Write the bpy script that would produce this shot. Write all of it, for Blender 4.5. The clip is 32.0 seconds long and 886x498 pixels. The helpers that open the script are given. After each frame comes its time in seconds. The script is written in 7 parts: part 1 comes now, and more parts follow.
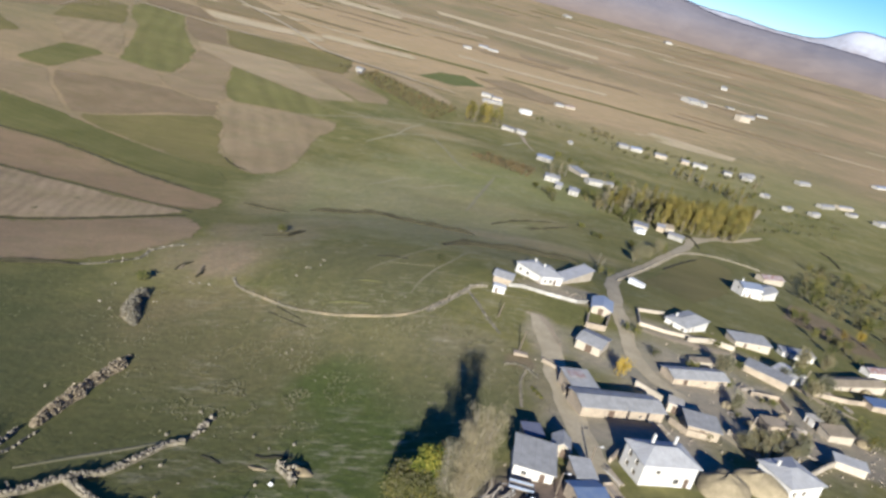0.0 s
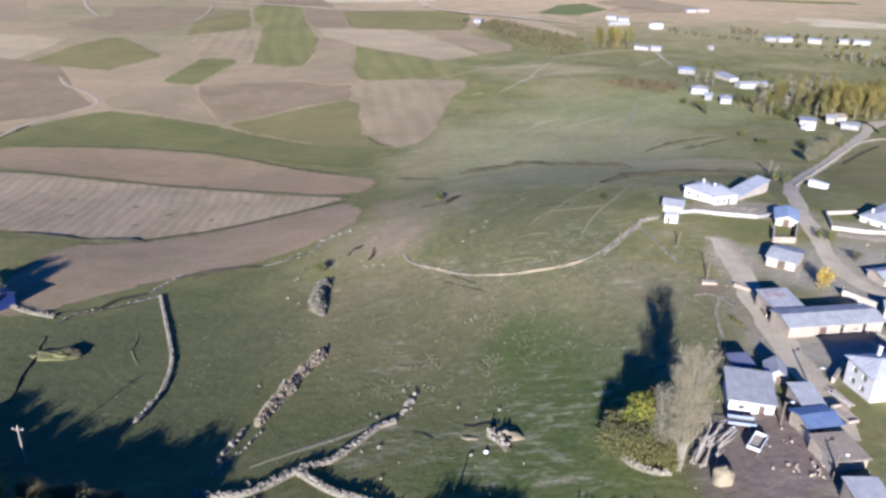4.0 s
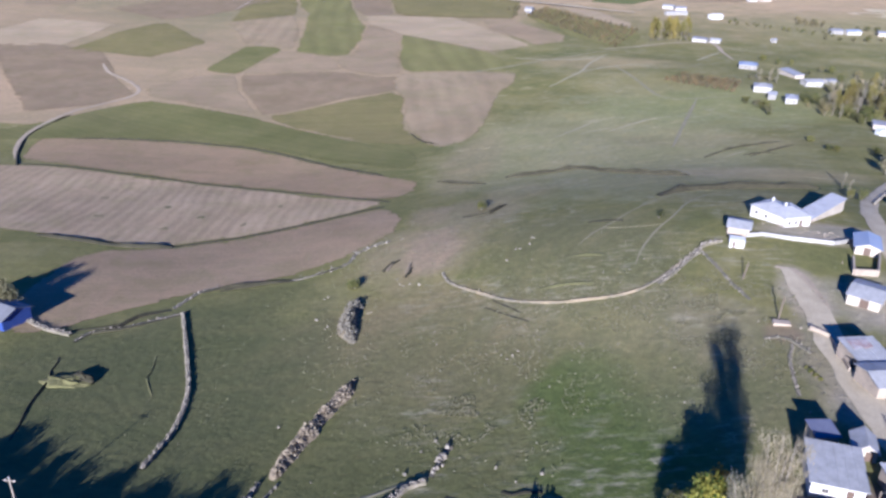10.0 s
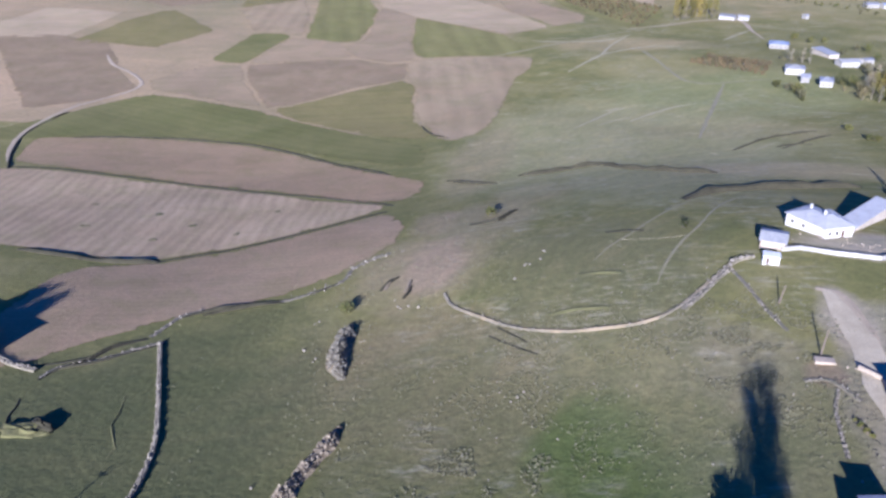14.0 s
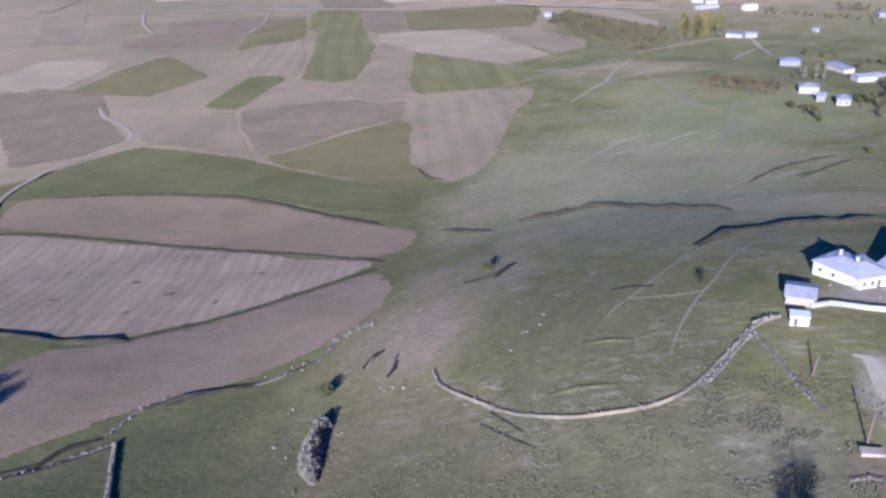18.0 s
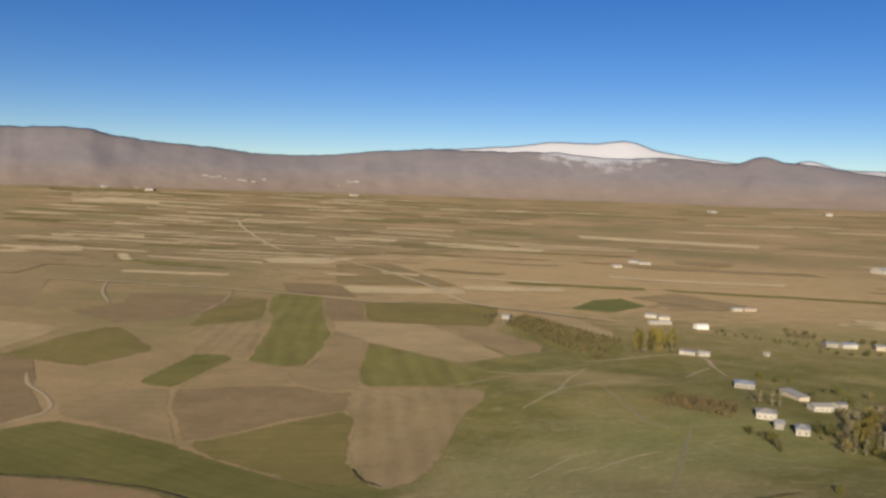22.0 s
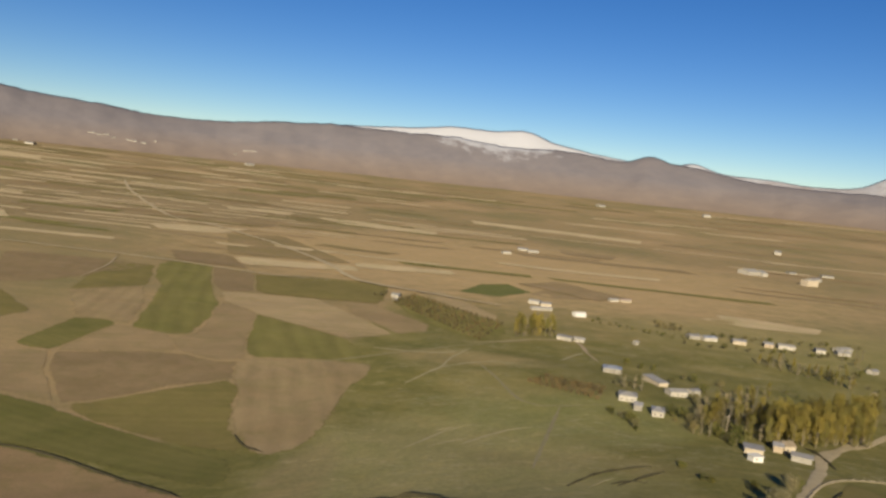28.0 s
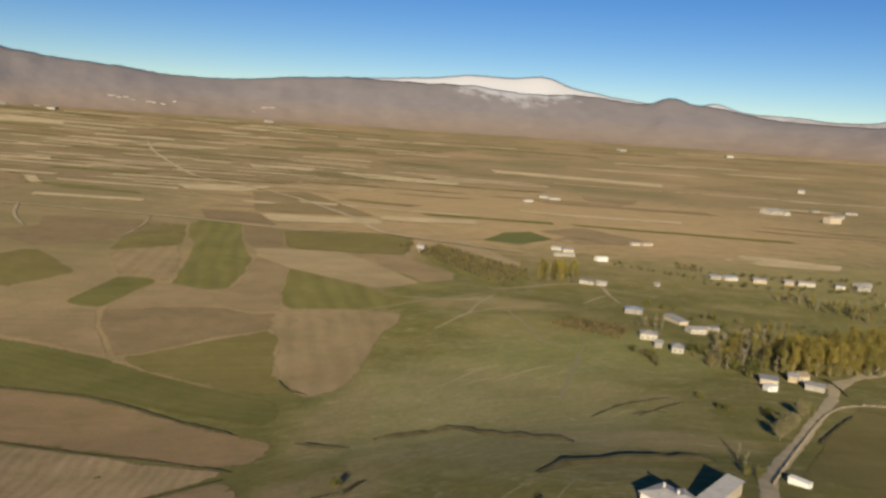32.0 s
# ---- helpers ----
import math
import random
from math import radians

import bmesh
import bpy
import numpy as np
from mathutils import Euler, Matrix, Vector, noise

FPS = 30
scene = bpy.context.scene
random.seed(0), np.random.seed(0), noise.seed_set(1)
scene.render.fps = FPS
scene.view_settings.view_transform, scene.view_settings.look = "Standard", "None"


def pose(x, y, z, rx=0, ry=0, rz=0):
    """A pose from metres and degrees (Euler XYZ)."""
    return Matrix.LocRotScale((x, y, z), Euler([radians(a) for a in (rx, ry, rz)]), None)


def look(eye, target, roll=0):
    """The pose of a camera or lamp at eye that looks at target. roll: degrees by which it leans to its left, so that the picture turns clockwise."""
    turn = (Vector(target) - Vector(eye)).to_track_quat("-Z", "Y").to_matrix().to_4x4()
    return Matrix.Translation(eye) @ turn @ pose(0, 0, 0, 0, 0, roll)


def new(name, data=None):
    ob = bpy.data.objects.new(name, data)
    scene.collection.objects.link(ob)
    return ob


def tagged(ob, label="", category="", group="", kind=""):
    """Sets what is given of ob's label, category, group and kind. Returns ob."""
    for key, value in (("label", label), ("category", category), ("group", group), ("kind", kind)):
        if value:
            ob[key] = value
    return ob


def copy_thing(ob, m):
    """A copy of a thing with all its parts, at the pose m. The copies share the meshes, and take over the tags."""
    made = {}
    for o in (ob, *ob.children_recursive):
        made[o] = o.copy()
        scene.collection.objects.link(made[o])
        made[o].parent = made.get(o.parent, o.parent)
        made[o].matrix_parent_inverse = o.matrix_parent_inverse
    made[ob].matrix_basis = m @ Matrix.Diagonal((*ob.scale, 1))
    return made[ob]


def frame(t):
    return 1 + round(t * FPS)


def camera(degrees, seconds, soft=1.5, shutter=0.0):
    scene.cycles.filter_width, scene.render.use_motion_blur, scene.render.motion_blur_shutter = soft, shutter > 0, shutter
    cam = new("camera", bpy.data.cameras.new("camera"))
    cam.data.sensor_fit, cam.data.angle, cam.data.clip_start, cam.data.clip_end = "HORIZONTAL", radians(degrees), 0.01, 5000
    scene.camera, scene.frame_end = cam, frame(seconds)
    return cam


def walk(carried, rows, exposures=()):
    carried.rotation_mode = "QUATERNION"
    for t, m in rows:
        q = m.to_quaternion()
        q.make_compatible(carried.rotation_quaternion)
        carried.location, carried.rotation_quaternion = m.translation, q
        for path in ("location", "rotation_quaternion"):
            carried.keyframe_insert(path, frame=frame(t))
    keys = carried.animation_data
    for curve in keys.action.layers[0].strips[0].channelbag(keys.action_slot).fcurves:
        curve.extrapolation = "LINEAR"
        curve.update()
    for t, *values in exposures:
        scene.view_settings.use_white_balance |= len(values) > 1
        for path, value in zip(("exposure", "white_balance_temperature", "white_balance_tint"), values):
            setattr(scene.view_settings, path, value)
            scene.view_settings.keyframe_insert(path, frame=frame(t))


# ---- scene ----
from mathutils.bvhtree import BVHTree
cam = camera(58.0, 32.0, soft=2.8)
PATH = [
    (0, (1.767, 3.242, 116.79), (1.921, 5.125, 116.132), 15.5),
    (0.5, (1.022, 3.394, 116.931), (1.088, 5.309, 116.357), 10.7),
    (1, (0.687, 3.513, 117.075), (0.693, 5.441, 116.543), 8.4),
    (1.5, (-0.574, 3.939, 117.198), (-0.738, 5.858, 116.659), -3.0),
    (2, (-1.604, 4.129, 117.402), (-1.817, 6.037, 116.841), -6.1),
    (2.5, (-1.736, 4.761, 117.998), (-1.92, 6.67, 117.433), -4.2),
    (3, (-1.935, 5.07, 118.243), (-2.15, 6.844, 117.346), -3.9),
    (3.5, (-2.231, 4.972, 117.337), (-2.434, 6.73, 116.404), -2.2),
    (4, (-1.963, 5.713, 117.026), (-2.161, 7.523, 116.199), 1.1),
    (4.5, (-1.929, 7.19, 117.417), (-2.172, 8.999, 116.598), 1.3),
    (6.5, (-2.509, 9.539, 118.029), (-2.767, 11.367, 117.26), -0.2),
    (7, (-3.014, 10.555, 118.859), (-3.25, 12.361, 118.034), 1.6),
    (7.5, (-2.076, 14.352, 118.708), (-2.386, 16.153, 117.895), -0.7),
    (8, (-1.983, 15.997, 119.137), (-2.271, 17.759, 118.237), 0.9),
    (8.5, (-2.326, 17.249, 118.919), (-2.581, 19.014, 118.015), 1.9),
    (9, (-1.794, 20.03, 118.86), (-2.058, 21.811, 117.991), 0.8),
    (9.5, (-3.163, 21.764, 118.644), (-3.445, 23.561, 117.814), 0.8),
    (10, (-3.599, 23.026, 118.388), (-3.903, 24.804, 117.524), 1.1),
    (10.5, (-2.707, 26.411, 117.997), (-3.008, 28.162, 117.08), 0.7),
    (11, (-2.805, 28.212, 117.809), (-3.078, 29.992, 116.94), 2.1),
    (11.5, (-3.11, 29.571, 118.381), (-3.395, 31.342, 117.497), 1.8),
    (12, (-1.837, 33.365, 118.492), (-2.165, 35.107, 117.567), -0.2),
    (12.5, (-1.368, 36.348, 118.516), (-1.687, 38.078, 117.564), -0.1),
    (13, (-2.873, 37.247, 118.522), (-3.159, 38.994, 117.589), 2.0),
    (13.5, (-2.751, 39.822, 118.308), (-3.082, 41.589, 117.431), 1.8),
    (14, (-1.984, 43.374, 118.763), (-2.343, 45.117, 117.851), -0.4),
    (14.5, (-1.973, 45.756, 118.938), (-2.367, 47.477, 117.998), -2.0),
    (15, (-2.092, 47.656, 118.6), (-2.482, 49.374, 117.652), -1.3),
    (15.5, (-2.168, 50.911, 118.498), (-2.552, 52.639, 117.566), -0.7),
    (17.5, (0.035, 61.665, 117.846), (-0.386, 63.369, 116.887), -2.6),
    (18, (0.882, 64.853, 118.302), (0.474, 66.616, 117.449), -3.7),
    (18.5, (0.792, 67.171, 118.193), (0.339, 68.926, 117.347), -3.7),
    (19, (0.547, 69.485, 118.183), (0.091, 71.241, 117.343), -2.6),
    (19.5, (0.98, 72.912, 118.042), (0.553, 74.64, 117.129), -2.5),
    (20, (1.122, 74.549, 117.371), (0.727, 76.312, 116.516), -2.1),
    (20.5, (1.314, 75.954, 116.868), (0.891, 77.769, 116.141), -1.0),
    (21, (0.516, 78.636, 117.198), (0.059, 80.527, 116.739), -0.8),
    (21.5, (0.775, 81.805, 116.81), (0.367, 83.714, 116.373), 0.1),
    (22, (2.619, 85.309, 116.812), (2.284, 87.274, 116.647), 1.8),
    (22.5, (3.559, 87.279, 116.869), (3.292, 89.261, 116.885), 1.5),
    (23, (3.742, 87.845, 117.119), (3.521, 89.829, 117.234), 1.4),
    (23.5, (3.821, 87.415, 117.137), (3.642, 89.405, 117.06), 1.7),
    (24, (4.367, 86.243, 116.932), (4.233, 88.23, 116.742), 3.0),
    (24.5, (4.476, 85.028, 116.725), (4.367, 87.012, 116.498), 3.7),
    (25, (4.157, 83.964, 116.676), (4.042, 85.95, 116.47), 2.9),
    (25.5, (3.845, 82.434, 117.009), (3.744, 84.423, 116.833), 3.5),
    (27.5, (5.129, 74.302, 118.026), (5.025, 76.292, 117.862), 4.7),
    (28, (5.559, 72.159, 118.253), (5.488, 74.148, 118.055), 6.0),
    (28.5, (5.557, 70.111, 118.612), (5.48, 72.099, 118.407), 5.7),
    (29, (5.978, 67.771, 119.008), (5.906, 69.756, 118.772), 5.9),
    (29.5, (5.848, 65.513, 119.506), (5.76, 67.495, 119.256), 5.1),
    (30, (5.295, 63.161, 119.934), (5.197, 65.142, 119.681), 5.0),
    (30.5, (5.078, 61.266, 120.145), (4.989, 63.245, 119.877), 4.6),
    (31, (5.002, 59.561, 120.081), (4.922, 61.537, 119.781), 4.9),
    (31.5, (4.568, 57.683, 120.228), (4.484, 59.657, 119.915), 4.8),
    (32, (4.599, 55.576, 120.058), (4.485, 57.546, 119.733), 3.9),
]
EXPOSURES = [(0.0, 1.38, 5750, 8), (2.7, 1.34, 5700, 6), (3.1, 1.38, 5500, 11), (3.7, 1.78, 5150, 17), (7.5, 1.73, 5200, 21), (11.0, 1.78, 4950, 22), (13.0, 1.80, 5100, 24), (15.0, 1.72, 4700, 24), (17.5, 1.58, 4700, 27), (20.3, 1.58, 4800, 30),
             (21.2, 1.16, 5400, 11), (22.2, 0.84, 7500, 10), (23.0, 0.79, 7400, 9), (24.0, 0.84, 7700, 8), (32.0, 0.88, 7800, 6)]
walk(cam, [(t, look(eye, target, roll)) for t, eye, target, roll in PATH], EXPOSURES)

# ---- light: low autumn sun behind the flight, clear sky ----
SUN_EL, SUN_TO = radians(19.5), Vector((0.090, 0.996, 0.0))
world = bpy.data.worlds.new("world")
scene.world = world
world.use_nodes = True
wn = world.node_tree
sky = wn.nodes.new("ShaderNodeTexSky")
sky.sky_type, sky.sun_disc = 'NISHITA', False
sky.sun_elevation, sky.sun_rotation = SUN_EL, math.atan2(-SUN_TO.x, -SUN_TO.y)
sky.altitude, sky.air_density, sky.dust_density, sky.ozone_density = 2500, 1.0, 0.0, 4.0
wn.nodes["Background"].inputs["Strength"].default_value = 0.052
deep = wn.nodes.new("ShaderNodeHueSaturation")
deep.inputs["Hue"].default_value, deep.inputs["Saturation"].default_value = 0.515, 1.26
wn.links.new(sky.outputs[0], deep.inputs["Color"])
wn.links.new(deep.outputs[0], wn.nodes["Background"].inputs["Color"])
lamp = bpy.data.lights.new("sun", 'SUN')
lamp.energy, lamp.angle, lamp.color = 5.0, radians(0.5), (1.0, 0.90, 0.76)
sun = new("sun", lamp)
sun.matrix_world = look(-SUN_TO * 100 * math.cos(SUN_EL) + Vector((0, 0, 100 * math.sin(SUN_EL))), (0, 0, 0))

# ---- terrain: gentle swells on a wide plain ----
HILLS = [(-250, 20, 130, 4.5), (-90, 20, 100, 25.8), (70, 20, 100, 27.0), (230, 20, 130, 28.4), (400, 80, 150, 14.7), (-220, 180, 100, 14.5), (-100, 150, 60, 2.4), (-30, 130, 50, -3.4), (40, 130, 50, 8.6), (130, 140, 70, 1.9), (-60, 220, 60, 4.9), (20, 215, 50, 13.0), (90, 230, 60, 11.5), (230, 220, 90, 11.3), (0, 310, 70, 8.1), (130, 340, 80, 11.1), (-120, 320, 80, -2.0), (90, 480, 90, 8.1), (320, 380, 120, 2.8)]


def height(x, y):
    z = 0.0
    for cx, cy, s, h in HILLS:
        z += h * math.exp(-((x - cx) ** 2 + (y - cy) ** 2) / (2 * s * s))
    q = min(max((math.hypot(x, y) - 1500) / 3300, 0), 1)
    z += 75 * q * q * (3 - 2 * q)
    return z + 0.35 * math.sin(x / 19 + 1.3 * math.sin(y / 31)) * math.cos(y / 23 + math.sin(x / 37))


# ---- materials ----
def socket(nt, a, b):
    nt.links.new(a, b)


def node(nt, kind, **values):
    n = nt.nodes.new(kind)
    for k, v in values.items():
        n.inputs[k.replace("_", " ")].default_value = v
    return n


def noise_tex(nt, vec, scale, detail=4.0, rough=0.6, distort=0.0):
    n = node(nt, "ShaderNodeTexNoise", Scale=scale, Detail=detail, Roughness=rough, Distortion=distort)
    socket(nt, vec, n.inputs["Vector"])
    return n.outputs["Fac"]


def ramp(nt, fac, stops):
    n = nt.nodes.new("ShaderNodeValToRGB")
    while len(n.color_ramp.elements) < len(stops):
        n.color_ramp.elements.new(0.5)
    for e, (p, c) in zip(n.color_ramp.elements, stops):
        e.position, e.color = p, (*c, 1)
    socket(nt, fac, n.inputs["Fac"])
    return n.outputs["Color"]


def mix(nt, fac, a, b, mode='MIX'):
    n = nt.nodes.new("ShaderNodeMix")
    n.data_type, n.blend_type = 'RGBA', mode
    for s, v in ((n.inputs[0], fac), (n.inputs[6], a), (n.inputs[7], b)):
        if isinstance(v, (int, float)):
            s.default_value = v
        elif isinstance(v, tuple):
            s.default_value = (*v, 1)
        else:
            socket(nt, v, s)
    return n.outputs[2]


def maths(nt, op, a, b=0.0, clamp=False):
    n = nt.nodes.new("ShaderNodeMath")
    n.operation, n.use_clamp = op, clamp
    for s, v in zip(n.inputs, (a, b)):
        if isinstance(v, (int, float)):
            s.default_value = v
        else:
            socket(nt, v, s)
    return n.outputs[0]


def start(name, rough=0.9, metal=0.0, spec=0.2):
    m = bpy.data.materials.new(name)
    m.use_nodes = True
    b = m.node_tree.nodes["Principled BSDF"]
    b.inputs["Roughness"].default_value, b.inputs["Metallic"].default_value = rough, metal
    b.inputs["Specular IOR Level"].default_value = spec
    return m, m.node_tree, b


def where(nt):
    return nt.nodes.new("ShaderNodeNewGeometry").outputs["Position"]


def relief(nt, b, fac, strength, distance):
    n = node(nt, "ShaderNodeBump", Strength=strength, Distance=distance)
    socket(nt, fac, n.inputs["Height"])
    socket(nt, n.outputs[0], b.inputs["Normal"])


def shade(c, k):
    return tuple(v * k for v in c)


def surface(name, colour, second=None, size=8.0, fine=0.6, vary=0.25, rough=0.9, bump=0.3, metal=0.0, spec=0.2, lot=0.0):
    """A worn surface: blotches of two colours at one size, grain at another; lot: how much it differs from thing to thing."""
    m, nt, b = start(name, rough, metal, spec)
    p = where(nt)
    second = second or shade(colour, 1 - vary)
    big = ramp(nt, noise_tex(nt, p, 1 / size, 5, 0.62), ((0.34, colour), (0.66, second)))
    small = noise_tex(nt, p, 1 / fine, 4, 0.7)
    col = mix(nt, 1.0, big, ramp(nt, small, ((0.25, (1 - vary,) * 3), (0.75, (1 + vary,) * 3))), 'MULTIPLY')
    if lot:
        r = nt.nodes.new("ShaderNodeObjectInfo").outputs["Random"]
        col = mix(nt, 1.0, col, ramp(nt, r, ((0.0, (1 - lot,) * 3), (1.0, (1 + lot,) * 3))), 'MULTIPLY')
    socket(nt, col, b.inputs["Base Color"])
    relief(nt, b, small, bump, fine * 0.3)
    return m


def crop(name, colour, second, angle=0.0, period=6.0, stripe=0.25, size=30.0, wobble=1.5):
    """Tilled land: blotches, drill lines along one bearing, clods."""
    m, nt, b = start(name, 0.95, 0, 0.1)
    p = where(nt)
    mapping = nt.nodes.new("ShaderNodeMapping")
    mapping.inputs["Rotation"].default_value = (0, 0, radians(-angle))
    socket(nt, p, mapping.inputs["Vector"])
    wave = node(nt, "ShaderNodeTexWave", Scale=0.314 / period, Distortion=wobble * 4, Detail=3.0, Detail_Scale=0.15)
    wave.bands_direction = 'Y'
    socket(nt, mapping.outputs[0], wave.inputs["Vector"])
    stretch = nt.nodes.new("ShaderNodeMapping")
    stretch.inputs["Scale"].default_value = (0.07, 1.0, 1.0)
    socket(nt, mapping.outputs[0], stretch.inputs["Vector"])
    streak = noise_tex(nt, stretch.outputs[0], 0.8 / period, 5, 0.7)
    big = ramp(nt, noise_tex(nt, p, 1 / size, 6, 0.6), ((0.32, colour), (0.68, second)))
    lines = mix(nt, 0.84, wave.outputs["Fac"], streak)
    col = mix(nt, 1.0, big, ramp(nt, lines, ((0.2, (1 - stripe,) * 3), (0.8, (1 + stripe,) * 3))), 'MULTIPLY')
    clod = noise_tex(nt, p, 1.3, 4, 0.75)
    col = mix(nt, 1.0, col, ramp(nt, clod, ((0.3, (0.82,) * 3), (0.7, (1.18,) * 3))), 'MULTIPLY')
    weedy = ramp(nt, noise_tex(nt, p, 2.2 / size, 6, 0.7, 0.8), ((0.36, (0.90, 0.94, 0.86)), (0.5, (1.0,) * 3), (0.66, (1.10, 1.07, 1.08))))
    col = mix(nt, 1.0, col, weedy, 'MULTIPLY')
    socket(nt, col, b.inputs["Base Color"])
    relief(nt, b, clod, 0.5, 0.3)
    # the tilth thins out into the turf along its margin
    margin = nt.nodes.new("ShaderNodeAttribute")
    margin.attribute_name = "margin"
    ragged = maths(nt, 'MULTIPLY', maths(nt, 'SUBTRACT', noise_tex(nt, p, 0.3, 7, 0.75), 0.5), 2.2)
    cover = maths(nt, 'MULTIPLY', maths(nt, 'ADD', maths(nt, 'MULTIPLY', margin.outputs["Fac"], 1.6), maths(nt, 'SUBTRACT', ragged, 0.3)), 10.0, True)
    bare = nt.nodes.new("ShaderNodeBsdfTransparent")
    both = nt.nodes.new("ShaderNodeMixShader")
    socket(nt, cover, both.inputs[0])
    socket(nt, bare.outputs[0], both.inputs[1])
    socket(nt, b.outputs[0], both.inputs[2])
    socket(nt, both.outputs[0], nt.nodes["Material Output"].inputs["Surface"])
    return m


def grassland():
    """The open ground: short green turf, dry patches, bare earth, and tilled brown far out on the plain."""
    m, nt, b = start("turf", 0.95, 0, 0.1)
    p = where(nt)
    split = nt.nodes.new("ShaderNodeSeparateXYZ")
    socket(nt, p, split.inputs[0])
    x, y = split.outputs[0], split.outputs[1]
    warp = maths(nt, 'MULTIPLY', maths(nt, 'SUBTRACT', noise_tex(nt, p, 0.05, 5, 0.65), 0.5), 1.7)
    green = ramp(nt, noise_tex(nt, p, 0.03, 6, 0.65), ((0.3, (0.114, 0.114, 0.036)), (0.5, (0.153, 0.142, 0.048)), (0.72, (0.21, 0.184, 0.077))))

    def patch(col, cx, cy, rx, ry, colour, amount=0.8, turn=0.0):
        c, s = math.cos(radians(turn)), math.sin(radians(turn))
        dx, dy = maths(nt, 'SUBTRACT', x, cx), maths(nt, 'SUBTRACT', y, cy)
        u = maths(nt, 'DIVIDE', maths(nt, 'ADD', maths(nt, 'MULTIPLY', dx, c), maths(nt, 'MULTIPLY', dy, s)), rx)
        v = maths(nt, 'DIVIDE', maths(nt, 'SUBTRACT', maths(nt, 'MULTIPLY', dy, c), maths(nt, 'MULTIPLY', dx, s)), ry)
        d = maths(nt, 'ADD', maths(nt, 'MULTIPLY', u, u), maths(nt, 'MULTIPLY', v, v))
        f = maths(nt, 'SUBTRACT', maths(nt, 'ADD', 1.0, warp), d)
        f = maths(nt, 'MULTIPLY', maths(nt, 'MULTIPLY', f, 1.4, True), amount)
        return mix(nt, f, col, colour)

    west = maths(nt, 'MULTIPLY', maths(nt, 'MULTIPLY', maths(nt, 'MAXIMUM', maths(nt, 'SUBTRACT', -56.0, x), 0.0), 16.0), maths(nt, 'DIVIDE', maths(nt, 'SUBTRACT', y, 352.0), 30.0, True))
    far = maths(nt, 'DIVIDE', maths(nt, 'SUBTRACT', maths(nt, 'ADD', maths(nt, 'ADD', y, west), maths(nt, 'MULTIPLY', warp, 150)), 640), 220)
    far = maths(nt, 'MULTIPLY', far, 1.0, True)
    plain = ramp(nt, noise_tex(nt, p, 0.0035, 6, 0.6), ((0.32, (0.315, 0.232, 0.130)), (0.47, (0.262, 0.2, 0.108)), (0.64, (0.196, 0.168, 0.082))))
    col = mix(nt, far, green, plain)
    for row in PATCHES:
        col = patch(col, *row)
    lie = nt.nodes.new("ShaderNodeMapping")
    lie.inputs["Scale"].default_value = (0.16, 0.55, 1.0)
    lie.inputs["Rotation"].default_value = (0, 0, radians(-12))
    socket(nt, p, lie.inputs["Vector"])
    bleached = maths(nt, 'MULTIPLY', maths(nt, 'SUBTRACT', noise_tex(nt, lie.outputs[0], 1.0, 5, 0.7), 0.5), 4.5, True)
    thin = maths(nt, 'MULTIPLY', maths(nt, 'SUBTRACT', noise_tex(nt, p, 0.035, 3, 0.6), 0.45), 6.0, True)
    near = maths(nt, 'MULTIPLY', maths(nt, 'SUBTRACT', 1.0, far, True), maths(nt, 'DIVIDE', maths(nt, 'ADD', x, 46.0), 22.0, True))
    col = mix(nt, maths(nt, 'MULTIPLY', maths(nt, 'MULTIPLY', bleached, thin), near), col, (0.30, 0.27, 0.17))
    broad = nt.nodes.new("ShaderNodeMapping")
    broad.inputs["Scale"].default_value = (0.026, 0.062, 1.0)
    broad.inputs["Rotation"].default_value = (0, 0, radians(18))
    socket(nt, p, broad.inputs["Vector"])
    wave_f = noise_tex(nt, broad.outputs[0], 1.0, 7, 0.68, 0.9)
    col = mix(nt, 1.0, col, ramp(nt, wave_f, ((0.34, (0.90, 0.93, 0.89)), (0.5, (1.0,) * 3), (0.68, (1.15, 1.10, 1.10)))), 'MULTIPLY')
    slant = nt.nodes.new("ShaderNodeMapping")
    slant.inputs["Scale"].default_value = (0.045, 0.21, 1.0)
    slant.inputs["Rotation"].default_value = (0, 0, radians(-24))
    socket(nt, p, slant.inputs["Vector"])
    bare = maths(nt, 'MULTIPLY', maths(nt, 'SUBTRACT', noise_tex(nt, slant.outputs[0], 1.0, 6, 0.7, 0.6), 0.59), 6.0, True)
    upland = maths(nt, 'DIVIDE', maths(nt, 'SUBTRACT', y, 240.0), 60.0, True)
    col = mix(nt, maths(nt, 'MULTIPLY', maths(nt, 'MULTIPLY', bare, upland), maths(nt, 'SUBTRACT', 1.0, far, True)), col, (0.36, 0.31, 0.17))
    tuft = noise_tex(nt, p, 0.55, 5, 0.75)
    col = mix(nt, 1.0, col, ramp(nt, tuft, ((0.3, (0.80,) * 3), (0.5, (1.0,) * 3), (0.72, (1.22, 1.2, 1.15)))), 'MULTIPLY')
    socket(nt, col, b.inputs["Base Color"])
    relief(nt, b, tuft, 0.6, 0.4)
    return m


